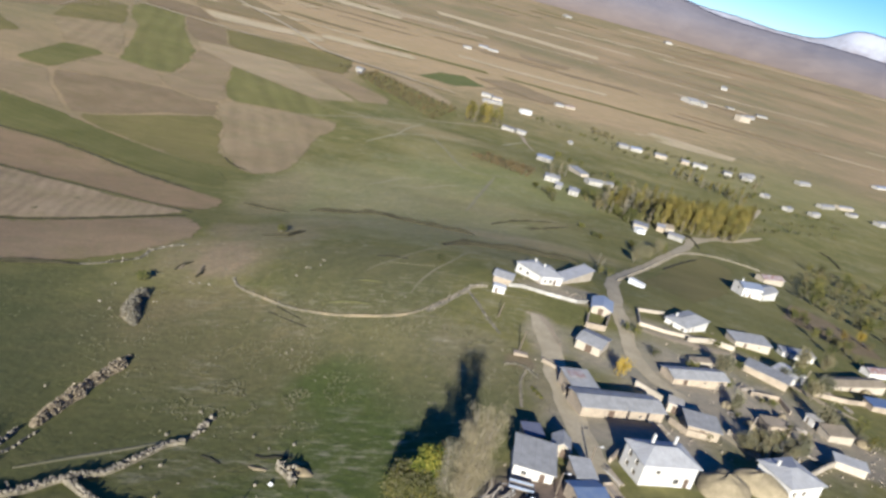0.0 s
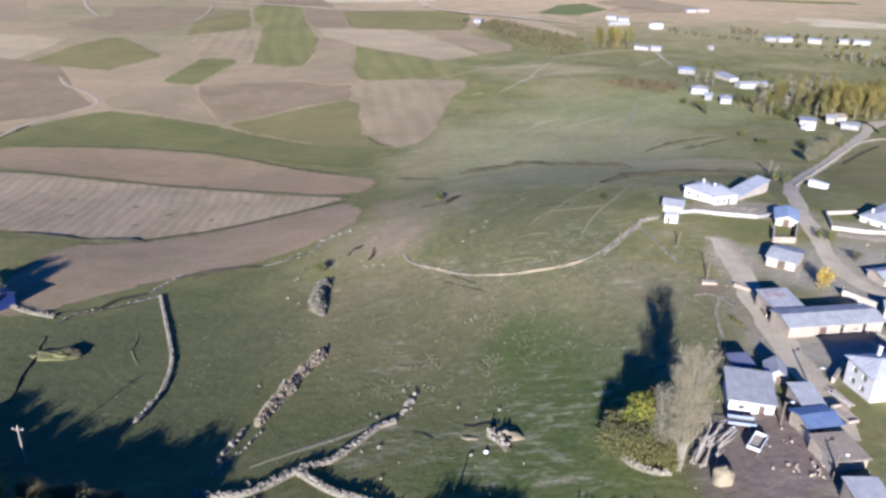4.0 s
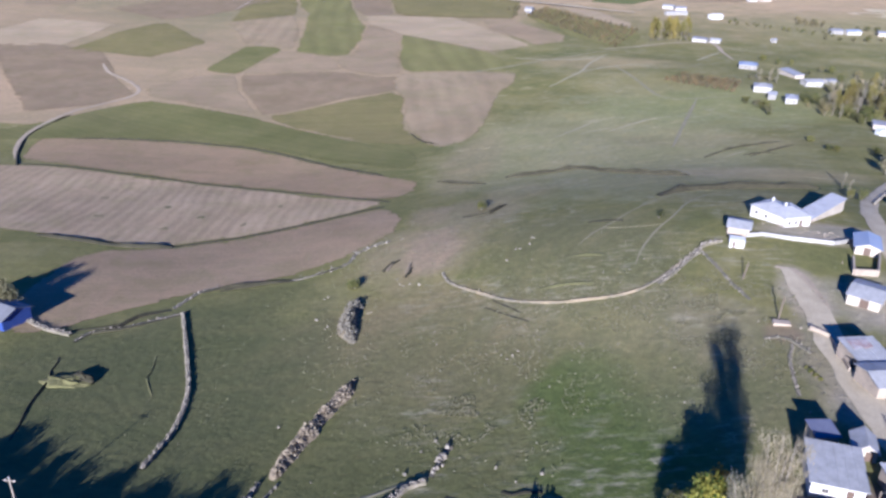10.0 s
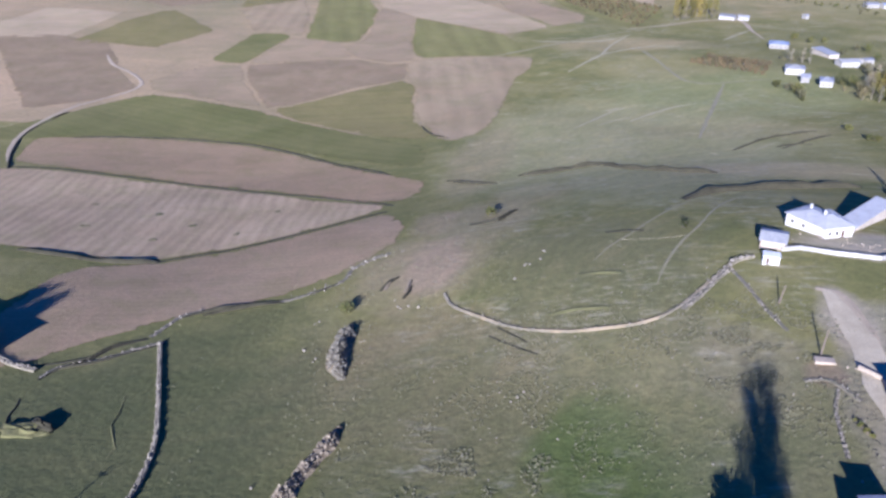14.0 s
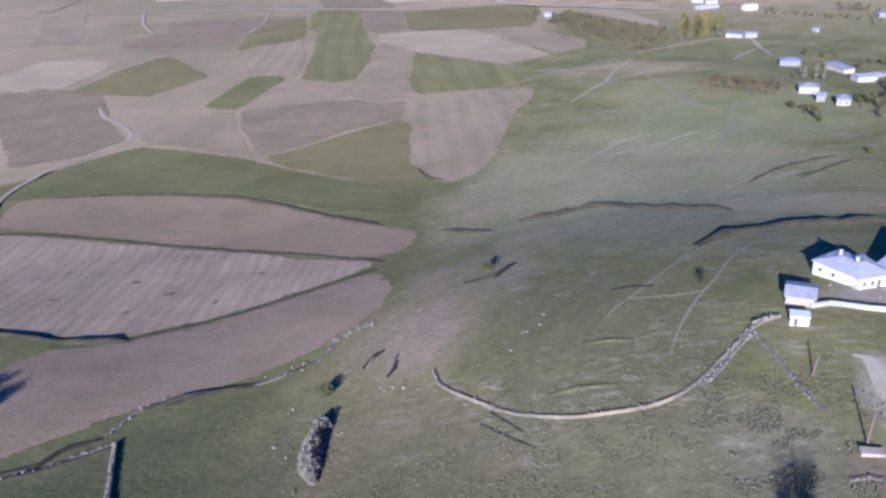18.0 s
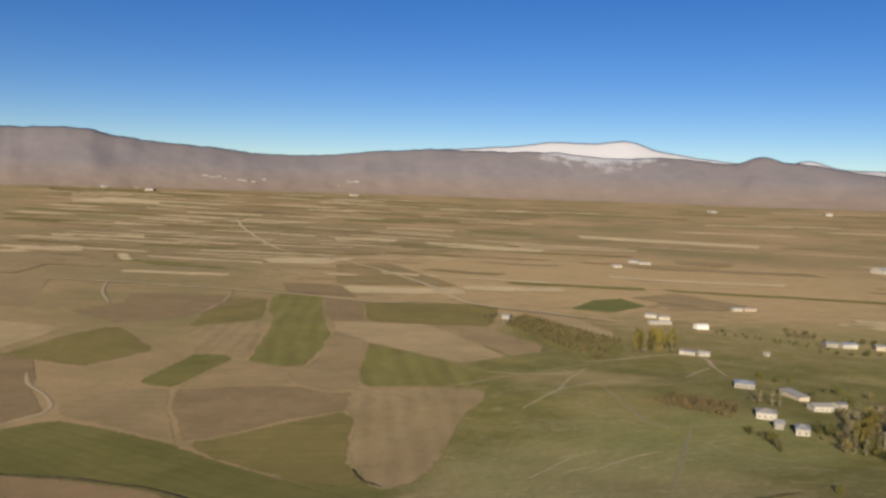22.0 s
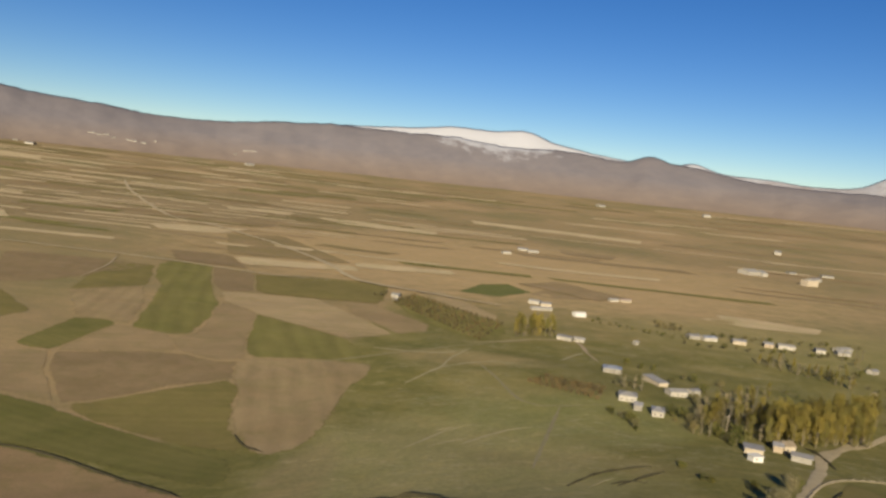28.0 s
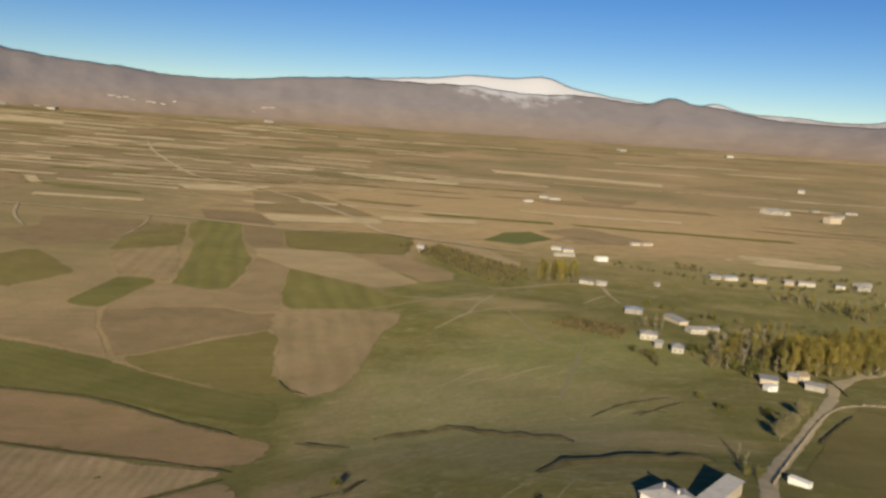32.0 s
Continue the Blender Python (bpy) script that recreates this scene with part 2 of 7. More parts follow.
BROWN, DRY, LUSH, EARTH = (0.205, 0.158, 0.085), (0.235, 0.195, 0.112), (0.076, 0.098, 0.025), (0.16, 0.12, 0.095)
(rough_patch,), (lush_b,) = [(-32.3, 159.6)], [(3.1, 104.7)]
(gully_c,), (red_c,), (yard_c,), (crest_c,) = [(-42.8, 210)], [(-20.9, 272.8)], [(34.5, 101.2)], [(27.1, 492.2)]
(brow_c,), (slope_c,), (right_c,), (vil_a,), (vil_b,), (vil_c,), (vil_d,), (hill_c,), (yard2_c,) = [(58.8, 358.5)], [(6.8, 167.8)], [(202.1, 370.5)], [(59.4, 215)], [(91.4, 160)], [(57.6, 134.5)], [(96, 200)], [(9.4, 341.8)], [(112, 159.1)]
(dry_band,), (vil_e,), (vil_f,) = [(59.6, 296.1)], [(92, 167.6)], [(74.8, 176.8)]
(cleft_a,), (cleft_b,) = [(-42.7, 214.9)], [(-30.6, 245.1)]
PATCHES = [(*cleft_a, 20, 22, (0.225, 0.185, 0.098), 0.55), (*cleft_b, 17, 26, (0.235, 0.19, 0.11), 0.55), (*rough_patch, 36, 34, BROWN, 0.85), (*slope_c, 30, 18, DRY, 0.35), (*gully_c, 20, 26, (0.235, 0.188, 0.10), 0.65),
           (*red_c, 16, 18, (0.225, 0.175, 0.09), 0.5), (-39, 212, 9, 20, (0.27, 0.198, 0.125), 0.6), (-46, 245, 8, 16, (0.26, 0.195, 0.12), 0.45), (-40, 120, 120, 70, (0.098, 0.10, 0.037), 0.65), (-80, 135, 40, 60, (0.084, 0.087, 0.036), 0.7), (3, 138, 13, 20, LUSH, 0.82), (8, 116, 18, 17, LUSH, 0.78), (16, 128, 10, 16, LUSH, 0.6), (2, 95, 22, 13, LUSH, 0.75), (26, 162, 10, 18, DRY, 0.4), (45, 178, 6, 15, (0.31, 0.26, 0.175), 0.85), (43, 150, 7, 22, (0.27, 0.225, 0.155), 0.6), (37.5, 160, 4, 5, (0.23, 0.15, 0.10), 0.7),
           (*hill_c, 80, 105, (0.245, 0.225, 0.105), 0.78), (-650, 1450, 420, 600, (0.235, 0.186, 0.105), 0.6), (10, 560, 60, 26, (0.285, 0.225, 0.115), 0.6), (-45, 330, 14, 60, (0.235, 0.19, 0.10), 0.5), (60, 440, 75, 60, (0.205, 0.208, 0.08), 0.65), (60, 1150, 520, 400, (0.365, 0.272, 0.146), 0.85), (330, 760, 220, 120, (0.22, 0.205, 0.085), 0.5), (0, 205, 32, 40, (0.118, 0.112, 0.05), 0.68), (25, 150, 26, 30, (0.15, 0.135, 0.07), 0.45), (*vil_a, 18, 10, (0.30, 0.255, 0.18), 0.85), (*vil_b, 30, 28, (0.265, 0.225, 0.165), 0.85), (*vil_c, 20, 18, (0.27, 0.235, 0.175), 0.85),
           (*vil_d, 32, 13, (0.255, 0.22, 0.15), 0.75), (*yard2_c, 22, 18, (0.255, 0.21, 0.155), 0.8), (*yard_c, 13, 19, EARTH, 0.95), (*crest_c, 45, 40, (0.245, 0.212, 0.088), 0.6), (*brow_c, 60, 16, (0.20, 0.16, 0.08), 0.3), (*dry_band, 46, 15, (0.29, 0.235, 0.12), 0.65), (*vil_e, 42, 26, (0.27, 0.232, 0.168), 0.8), (*vil_f, 30, 18, (0.27, 0.235, 0.17), 0.75)]
TURF = grassland()
PLOUGH_NEAR = crop("plough_near_meadow", (0.268, 0.197, 0.112), (0.228, 0.166, 0.092), 12, 2.2, 0.12, 25)
PLOUGH = crop("ploughed_earth", (0.218, 0.164, 0.092), (0.184, 0.137, 0.075), 12, 2.2, 0.10, 25)
PLOUGH_RED = crop("red_ploughed_earth", (0.272, 0.196, 0.106), (0.232, 0.166, 0.088), 8, 2.5, 0.10, 25)
STUBBLE = crop("pale_stubble", (0.345, 0.26, 0.148), (0.292, 0.218, 0.12), 103, 4.0, 0.26, 22, 4.0)
WHEAT = crop("winter_wheat", (0.116, 0.113, 0.035), (0.152, 0.139, 0.05), 159, 6.0, 0.13, 40, 3.0)
WHEAT_UP = crop("young_wheat", (0.14, 0.133, 0.043), (0.178, 0.16, 0.058), 106, 14.0, 0.2, 60, 3.0)
OLIVE = crop("weedy_fallow", (0.178, 0.15, 0.056), (0.148, 0.128, 0.048), 15, 8.0, 0.10, 40)
BUFF = crop("buff_fallow", (0.262, 0.2, 0.112), (0.225, 0.17, 0.094), 20, 10.0, 0.08, 50)
BUFF_UP = crop("striped_fallow", (0.272, 0.21, 0.118), (0.225, 0.171, 0.092), 102, 11.0, 0.18, 40, 2.5)
FALLOW_PALE = crop("pale_fallow", (0.325, 0.255, 0.147), (0.28, 0.217, 0.122), 12, 12.0, 0.1, 50)
STRAW = crop("straw_field", (0.46, 0.375, 0.232), (0.39, 0.315, 0.19), 10, 12.0, 0.08, 60)
DARK = crop("dark_fallow", (0.20, 0.16, 0.075), (0.24, 0.18, 0.095), 10, 9.0, 0.1, 60)
LUSHFIELD = crop("clover", (0.105, 0.118, 0.038), (0.13, 0.135, 0.046), 5, 6.0, 0.1, 60)
TRACK = surface("pale_dirt", (0.34, 0.275, 0.178), None, 6, 0.5, 0.18)
FAINT = surface("worn_turf", (0.23, 0.20, 0.12), (0.19, 0.175, 0.09), 5, 0.5, 0.15)
WORN = surface("dry_worn_turf", (0.31, 0.27, 0.165), (0.235, 0.212, 0.115), 3, 0.5, 0.22)
GRAVEL = surface("gravel_road", (0.41, 0.345, 0.225), (0.32, 0.268, 0.17), 5, 0.4, 0.18)
YARD = surface("trodden_yard", (0.17, 0.13, 0.11), (0.13, 0.10, 0.08), 6, 0.5, 0.25)
# near-black, so that the shade along banks and steps is in the colour
BANK_SHADE = surface("dark_ditch_weeds", (0.024, 0.022, 0.012), (0.04, 0.036, 0.02), 3, 0.4, 0.3, bump=0.8)
BANK = surface("earth_bank", (0.125, 0.115, 0.045), (0.09, 0.088, 0.034), 4, 0.5, 0.3, bump=0.7)
BANK_PALE = surface("dry_bank", (0.22, 0.175, 0.11), (0.16, 0.13, 0.075), 4, 0.5, 0.3, bump=0.7)
STONE = surface("field_stone", (0.228, 0.198, 0.15), (0.15, 0.132, 0.10), 1.5, 0.2, 0.3)
PLASTER = surface("white_plaster", (0.50, 0.48, 0.435), (0.42, 0.40, 0.355), 3, 0.4, 0.06, 0.8, 0.15, lot=0.04)
PLASTER_DULL = surface("weathered_whitewash", (0.30, 0.285, 0.25), (0.21, 0.198, 0.17), 2, 0.4, 0.15, 0.85, 0.15, lot=0.3)
CREAM = surface("cream_plaster", (0.36, 0.315, 0.245), (0.29, 0.25, 0.19), 3, 0.4, 0.12, 0.85, 0.2, lot=0.1)
MUD = surface("mud_and_stone_wall", (0.31, 0.255, 0.185), (0.23, 0.19, 0.14), 2, 0.35, 0.25, 0.9, 0.5, lot=0.15)
BLUEWALL = surface("blue_painted_wall", (0.025, 0.045, 0.16), (0.035, 0.06, 0.18), 3, 0.4, 0.12, 0.6, 0.15)
ZINC = surface("weathered_zinc_sheet", (0.26, 0.258, 0.25), (0.20, 0.198, 0.19), 1.6, 0.5, 0.16, 0.6, 0.05, 0.05, 0.3, lot=0.12)
ZINC_PALE = surface("bright_zinc_sheet", (0.32, 0.318, 0.31), (0.26, 0.257, 0.25), 1.8, 0.5, 0.1, 0.55, 0.05, 0.05, 0.3, lot=0.08)
RUST = surface("rusty_sheet", (0.20, 0.10, 0.07), (0.32, 0.30, 0.30), 1.5, 0.3, 0.2, 0.7, 0.1, 0.2)
BLUESHEET = surface("blue_painted_sheet", (0.17, 0.20, 0.265), (0.21, 0.235, 0.275), 2.5, 0.5, 0.12, 0.45, 0.05, 0.1, 0.4, lot=0.1)
TARP = surface("blue_tarpaulin", (0.07, 0.10, 0.175), (0.10, 0.13, 0.19), 1.5, 0.25, 0.12, 0.4, 0.3, 0, 0.5)
TARP_NAVY = surface("navy_tarpaulin", (0.07, 0.075, 0.11), (0.10, 0.105, 0.135), 1.5, 0.25, 0.12, 0.4, 0.3, 0, 0.5)
TURFROOF = surface("earth_roof", (0.245, 0.20, 0.145), (0.19, 0.16, 0.11), 2, 0.35, 0.25, bump=0.6, lot=0.1)
HAY = surface("old_hay", (0.245, 0.20, 0.125), (0.18, 0.15, 0.09), 1.2, 0.15, 0.3, bump=0.8)
TIMBER = surface("grey_timber", (0.30, 0.25, 0.19), (0.20, 0.17, 0.13), 1, 0.1, 0.2)
TIMBER_DARK = surface("dark_timber", (0.10, 0.08, 0.06), (0.14, 0.11, 0.08), 1, 0.1, 0.2)
CONCRETE = surface("pale_concrete", (0.38, 0.355, 0.31), (0.30, 0.28, 0.24), 2, 0.2, 0.1)
WHITE = surface("white_paint", (0.55, 0.55, 0.53), (0.48, 0.48, 0.46), 1.5, 0.3, 0.05, 0.5, 0.05)
GLASS, _nt, _b = start("dark_window_glass", 0.08, 0.0, 0.5)
_b.inputs["Base Color"].default_value = (0.02, 0.025, 0.03, 1)
DOORM = surface("brown_door", (0.10, 0.07, 0.05), None, 1, 0.1, 0.2, 0.6)
IRON = surface("dark_iron", (0.06, 0.06, 0.065), None, 1, 0.1, 0.2, 0.5, 0.1, 0.6)
RUBBER = surface("tyre_rubber", (0.02, 0.02, 0.02), None, 1, 0.1, 0.2, 0.8)
BARK = surface("dark_bark", (0.15, 0.13, 0.095), (0.10, 0.09, 0.065), 0.8, 0.1, 0.25)
BARK_BARE = surface("bleached_bark", (0.27, 0.235, 0.185), (0.19, 0.165, 0.125), 0.8, 0.1, 0.25)
BARK_PALE = surface("grey_bark", (0.24, 0.21, 0.16), (0.15, 0.13, 0.10), 0.8, 0.1, 0.25)


def leafage(name, stops, rough=0.7):
    m, nt, b = start(name, rough, 0, 0.2)
    g = nt.nodes.new("ShaderNodeNewGeometry")
    col = ramp(nt, g.outputs["Random Per Island"], stops)
    r = nt.nodes.new("ShaderNodeObjectInfo").outputs["Random"]
    col = mix(nt, 1.0, col, ramp(nt, r, ((0.0, (0.75, 0.8, 0.8)), (1.0, (1.25, 1.15, 1.0)))), 'MULTIPLY')
    socket(nt, col, b.inputs["Base Color"])
    thin = nt.nodes.new("ShaderNodeBsdfTranslucent")
    socket(nt, col, thin.inputs["Color"])
    both = nt.nodes.new("ShaderNodeMixShader")
    both.inputs[0].default_value = 0.45
    socket(nt, b.outputs[0], both.inputs[1])
    socket(nt, thin.outputs[0], both.inputs[2])
    socket(nt, both.outputs[0], nt.nodes["Material Output"].inputs["Surface"])
    return m


LEAF_GOLD = leafage("golden_leaves", ((0.0, (0.155, 0.14, 0.037)), (0.5, (0.215, 0.186, 0.052)), (1.0, (0.275, 0.235, 0.082))))
LEAF_DULL = leafage("dull_ochre_leaves", ((0.0, (0.12, 0.108, 0.045)), (0.5, (0.165, 0.145, 0.065)), (1.0, (0.215, 0.19, 0.1))))
LEAF_YELLOW = leafage("yellow_leaves", ((0.0, (0.27, 0.20, 0.03)), (0.6, (0.37, 0.28, 0.05)), (1.0, (0.32, 0.27, 0.08))))
LEAF_OLIVE = leafage("olive_leaves", ((0.0, (0.06, 0.075, 0.02)), (0.5, (0.11, 0.115, 0.035)), (1.0, (0.20, 0.18, 0.06))))
LEAF_GREEN = leafage("green_leaves", ((0.0, (0.045, 0.08, 0.015)), (0.6, (0.10, 0.13, 0.025)), (1.0, (0.20, 0.19, 0.03))))
TWIG = leafage("bare_twigs", ((0.0, (0.20, 0.18, 0.125)), (0.5, (0.27, 0.24, 0.165)), (1.0, (0.33, 0.295, 0.19))))
LEAF_GREY = leafage("grey_olive_leaves", ((0.0, (0.12, 0.118, 0.065)), (0.5, (0.18, 0.17, 0.095)), (1.0, (0.25, 0.23, 0.14))))
LEAF_LIME = leafage("yellow_green_leaves", ((0.0, (0.13, 0.15, 0.03)), (0.6, (0.22, 0.22, 0.04)), (1.0, (0.30, 0.27, 0.06))))
LEAF_ORANGE = leafage("orange_leaves", ((0.0, (0.28, 0.15, 0.02)), (0.6, (0.38, 0.20, 0.03)), (1.0, (0.34, 0.23, 0.06))))
DRYTURF = surface("dry_turf", (0.205, 0.18, 0.10), (0.14, 0.132, 0.062), 2, 0.5, 0.3, bump=0.9)
CORE = surface("wall_rubble", (0.17, 0.145, 0.10), (0.11, 0.10, 0.065), 1.5, 0.3, 0.35, bump=0.9)
FARMROOF = surface("dull_sheet_roof", (0.20, 0.205, 0.215), (0.15, 0.15, 0.155), 2.5, 0.5, 0.15, 0.6, 0.05, 0.1, 0.3, lot=0.3)
TWIG_RED = leafage("reddish_twigs", ((0.0, (0.11, 0.088, 0.044)), (0.5, (0.155, 0.118, 0.06)), (1.0, (0.20, 0.155, 0.08))))
BRUSH = leafage("dry_brush", ((0.0, (0.18, 0.155, 0.115)), (0.5, (0.26, 0.225, 0.17)), (1.0, (0.33, 0.29, 0.22))))
TUFT = leafage("dry_tufts", ((0.0, (0.13, 0.125, 0.062)), (0.5, (0.18, 0.168, 0.095)), (1.0, (0.25, 0.232, 0.15))))


def hazed_mountain(name, low, high, snow_from, snow_to, dome=0):
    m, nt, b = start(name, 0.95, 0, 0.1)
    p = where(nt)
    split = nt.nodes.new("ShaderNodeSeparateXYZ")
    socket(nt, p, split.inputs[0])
    # rock, foot and snow tones include the greying of distance haze
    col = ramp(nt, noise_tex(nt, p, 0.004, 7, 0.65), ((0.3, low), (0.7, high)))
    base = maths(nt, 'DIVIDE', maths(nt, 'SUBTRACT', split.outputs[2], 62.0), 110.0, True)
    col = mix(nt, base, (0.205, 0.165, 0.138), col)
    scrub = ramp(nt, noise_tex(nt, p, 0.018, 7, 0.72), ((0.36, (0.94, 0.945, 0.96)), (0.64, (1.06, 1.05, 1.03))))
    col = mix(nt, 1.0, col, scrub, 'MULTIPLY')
    if snow_to > snow_from:
        z = maths(nt, 'ADD', split.outputs[2], maths(nt, 'MULTIPLY', maths(nt, 'SUBTRACT', noise_tex(nt, p, 0.011, 8, 0.7), 0.5), 240))
        if dome:
            off = maths(nt, 'DIVIDE', maths(nt, 'SUBTRACT', split.outputs[0], 90.0), 560.0)
            z = maths(nt, 'ADD', z, maths(nt, 'MULTIPLY', maths(nt, 'SUBTRACT', 1.0, maths(nt, 'MULTIPLY', off, off), True), 160.0))
            z = maths(nt, 'SUBTRACT', z, 105.0)
        f = maths(nt, 'DIVIDE', maths(nt, 'SUBTRACT', z, snow_from), snow_to - snow_from, True)
        col = mix(nt, f, col, (0.315, 0.33, 0.37))
    socket(nt, col, b.inputs["Base Color"])
    relief(nt, b, noise_tex(nt, p, 0.02, 6, 0.7), 0.4, 8.0)
    return m


# grey-mauve base colours: rock with the haze of distance mixed in
SLOPE_HAZED = hazed_mountain("bare_mountain_slope", (0.132, 0.126, 0.142), (0.16, 0.149, 0.16), 270, 312, 1)
SNOWY = hazed_mountain("snowy_mountain_slope", (0.16, 0.15, 0.165), (0.20, 0.18, 0.185), 182, 275)


# ---- builders ----
def mesh(name, verts, faces, material, parent=None, label="", smooth=False):
    me = bpy.data.meshes.new(name)
    me.from_pydata([tuple(v) for v in verts], [], faces)
    me.materials.append(material)
    if smooth:
        me.shade_smooth()
    me.update()
    ob = new(name, me)
    ob.parent = parent
    return tagged(ob, label)


def part(name, bm, material, parent, label=""):
    me = bpy.data.meshes.new(name)
    bm.to_mesh(me)
    bm.free()
    me.materials.append(material)
    ob = new(name, me)
    ob.parent = parent
    return tagged(ob, label)


class Boxes:
    """Collects boxes and slabs for one mesh."""

    def __init__(self):
        self.v, self.f = [], []

    def box(self, x0, y0, z0, x1, y1, z1):
        n = len(self.v)
        self.v += [(x0, y0, z0), (x1, y0, z0), (x1, y1, z0), (x0, y1, z0), (x0, y0, z1), (x1, y0, z1), (x1, y1, z1), (x0, y1, z1)]
        self.f += [tuple(n + i for i in f) for f in ((3, 2, 1, 0), (4, 5, 6, 7), (0, 1, 5, 4), (1, 2, 6, 5), (2, 3, 7, 6), (3, 0, 4, 7))]
        return self

    def slab(self, quad, thick):
        """A face with thickness below it."""
        n, k = len(self.v), len(quad)
        self.v += list(quad) + [(x, y, z - thick) for x, y, z in quad]
        self.f += [tuple(range(n, n + k)), tuple(range(n + 2 * k - 1, n + k - 1, -1))]
        self.f += [(n + i, n + k + i, n + k + (i + 1) % k, n + (i + 1) % k) for i in range(k)]
        return self

    def bar(self, a, b, r, r2=None, sides=6):
        """A round bar from a to b."""
        a, b = Vector(a), Vector(b)
        q = (b - a).to_track_quat('Z', 'Y')
        n = len(self.v)
        for p, rr in ((a, r), (b, r if r2 is None else r2)):
            for i in range(sides):
                w = 2 * math.pi * i / sides
                self.v.append(tuple(p + q @ Vector((rr * math.cos(w), rr * math.sin(w), 0))))
        self.f += [(n + i, n + (i + 1) % sides, n + sides + (i + 1) % sides, n + sides + i) for i in range(sides)]
        self.f += [tuple(range(n + sides - 1, n - 1, -1)), tuple(range(n + sides, n + 2 * sides))]
        return self

    def weld(self):
        """Joins corners that lie on one another."""
        at, order = {}, []
        index = []
        for v in self.v:
            key = tuple(round(c, 4) for c in v)
            if key not in at:
                at[key] = len(order)
                order.append(v)
            index.append(at[key])
        self.v, self.f = order, [tuple(index[i] for i in f) for f in self.f]
        return self

    def done(self, name, material, parent=None, label=""):
        return mesh(name, self.v, self.f, material, parent, label)


def root(name, m, label, category, group="", kind=""):
    ob = new(name)
    ob.matrix_basis = m
    return tagged(ob, label, category, group, kind)


def smooth_line(points, step, closed=False):
    """Points at even steps along a soft curve through the given ones."""
    pts = [Vector((*p, 0)) for p in points]
    n = len(pts)
    out = []
    for i in range(n if closed else n - 1):
        p1, p2 = pts[i], pts[(i + 1) % n]
        p0 = pts[i - 1] if closed or i else p1 * 2 - p2
        p3 = pts[(i + 2) % n] if closed or i + 2 < n else p2 * 2 - p1
        k = max(1, int((p2 - p1).length / step))
        for j in range(k):
            u = j / k
            out.append(0.5 * (2 * p1 + (p2 - p0) * u + (2 * p0 - 5 * p1 + 4 * p2 - p3) * u * u + (3 * p1 - p0 - 3 * p2 + p3) * u ** 3))
    if not closed:
        out.append(pts[-1])
    return out


def wild(x, y, s):
    return noise.noise(Vector((x / s, y / s, 3.7)))


def field(points, material, label, name="field", lift=0.12, cell=None, soft=True, fade=None):
    """A tilled plot laid over the ground; fade: how far in from its edge it thins out."""
    pts = [Vector((*p, 0)) for p in points]
    far = sum(p.length for p in pts) / len(pts)
    cell = cell or (6.0 if far < 350 else 9.0 if far < 900 else 40.0)
    fade = (2.2 if far < 350 else 4.0 if far < 900 else 0.0) if fade is None else fade
    edge = []
    for a, b in zip(pts, pts[1:] + pts[:1]):
        k = max(1, int((b - a).length / (cell * 1.5)))
        for j in range(k):
            p = a.lerp(b, j / k)
            w = 0.2 * cell if soft else 0.0
            edge.append(Vector((p.x + w * wild(p.x, p.y, cell * 2), p.y + w * wild(p.y, p.x, cell * 2), 0)))
    bm = bmesh.new()
    bm.faces.new([bm.verts.new(p) for p in edge])
    bmesh.ops.triangulate(bm, faces=bm.faces[:])
    for axis in (0, 1):
        lo, hi = min(p[axis] for p in edge), max(p[axis] for p in edge)
        c = lo + cell
        while c < hi:
            at = Vector((c, 0, 0)) if axis == 0 else Vector((0, c, 0))
            bmesh.ops.bisect_plane(bm, geom=bm.verts[:] + bm.edges[:] + bm.faces[:], plane_co=at, plane_no=Vector((1 - axis, axis, 0)))
            c += cell
    for v in bm.verts:
        v.co.z = height(v.co.x, v.co.y) + lift
    for f in bm.faces:
        if f.normal.z < 0:
            f.normal_flip()
    ob = part(name, bm, material, None)
    xy = np.array([v.co[:2] for v in ob.data.vertices])
    inside = np.full(len(xy), 1e6)
    for a, b in zip(edge, edge[1:] + edge[:1]):
        o, d = np.array(a[:2]), np.array((b - a)[:2])
        u = np.clip(((xy - o) @ d) / max(d @ d, 1e-9), 0, 1)
        inside = np.minimum(inside, np.hypot(*(xy - o - u[:, None] * d).T))
    margin = ob.data.attributes.new("margin", 'FLOAT', 'POINT')
    margin.data.foreach_set("value", np.clip(inside / fade, 0, 1).astype(np.float32) if fade else np.ones(len(xy), np.float32))
    return tagged(ob, label, "field", "", "structure")


def strip(points, width, material, label, name, lift=0.16, step=4.0, category="road", ragged=0.35):
    """A road or path laid over the ground."""
    line = smooth_line(points, step)
    v, f = [], []
    for i, p in enumerate(line):
        d = (line[min(i + 1, len(line) - 1)] - line[max(i - 1, 0)]).normalized()
        side = Vector((-d.y, d.x, 0))
        for k in (-0.5, -0.25, 0, 0.25, 0.5):
            end = min(1.0, 0.35 + 0.22 * min(i, len(line) - 1 - i))
            w = width * end * (1 + ragged * wild(p.x + 50 * k, p.y, 5))
            q = p + side * w * k
            v.append((q.x, q.y, height(q.x, q.y) + (lift - min(0.6 * lift, 0.08) if abs(k) == 0.5 else lift)))
        if i:
            n = 5 * i
            f += [(n - 5 + j, n - 4 + j, n + 1 + j, n + j) for j in range(4)]
    ob = mesh(name, v, f, material)
    return tagged(ob, label, category, "", "structure")


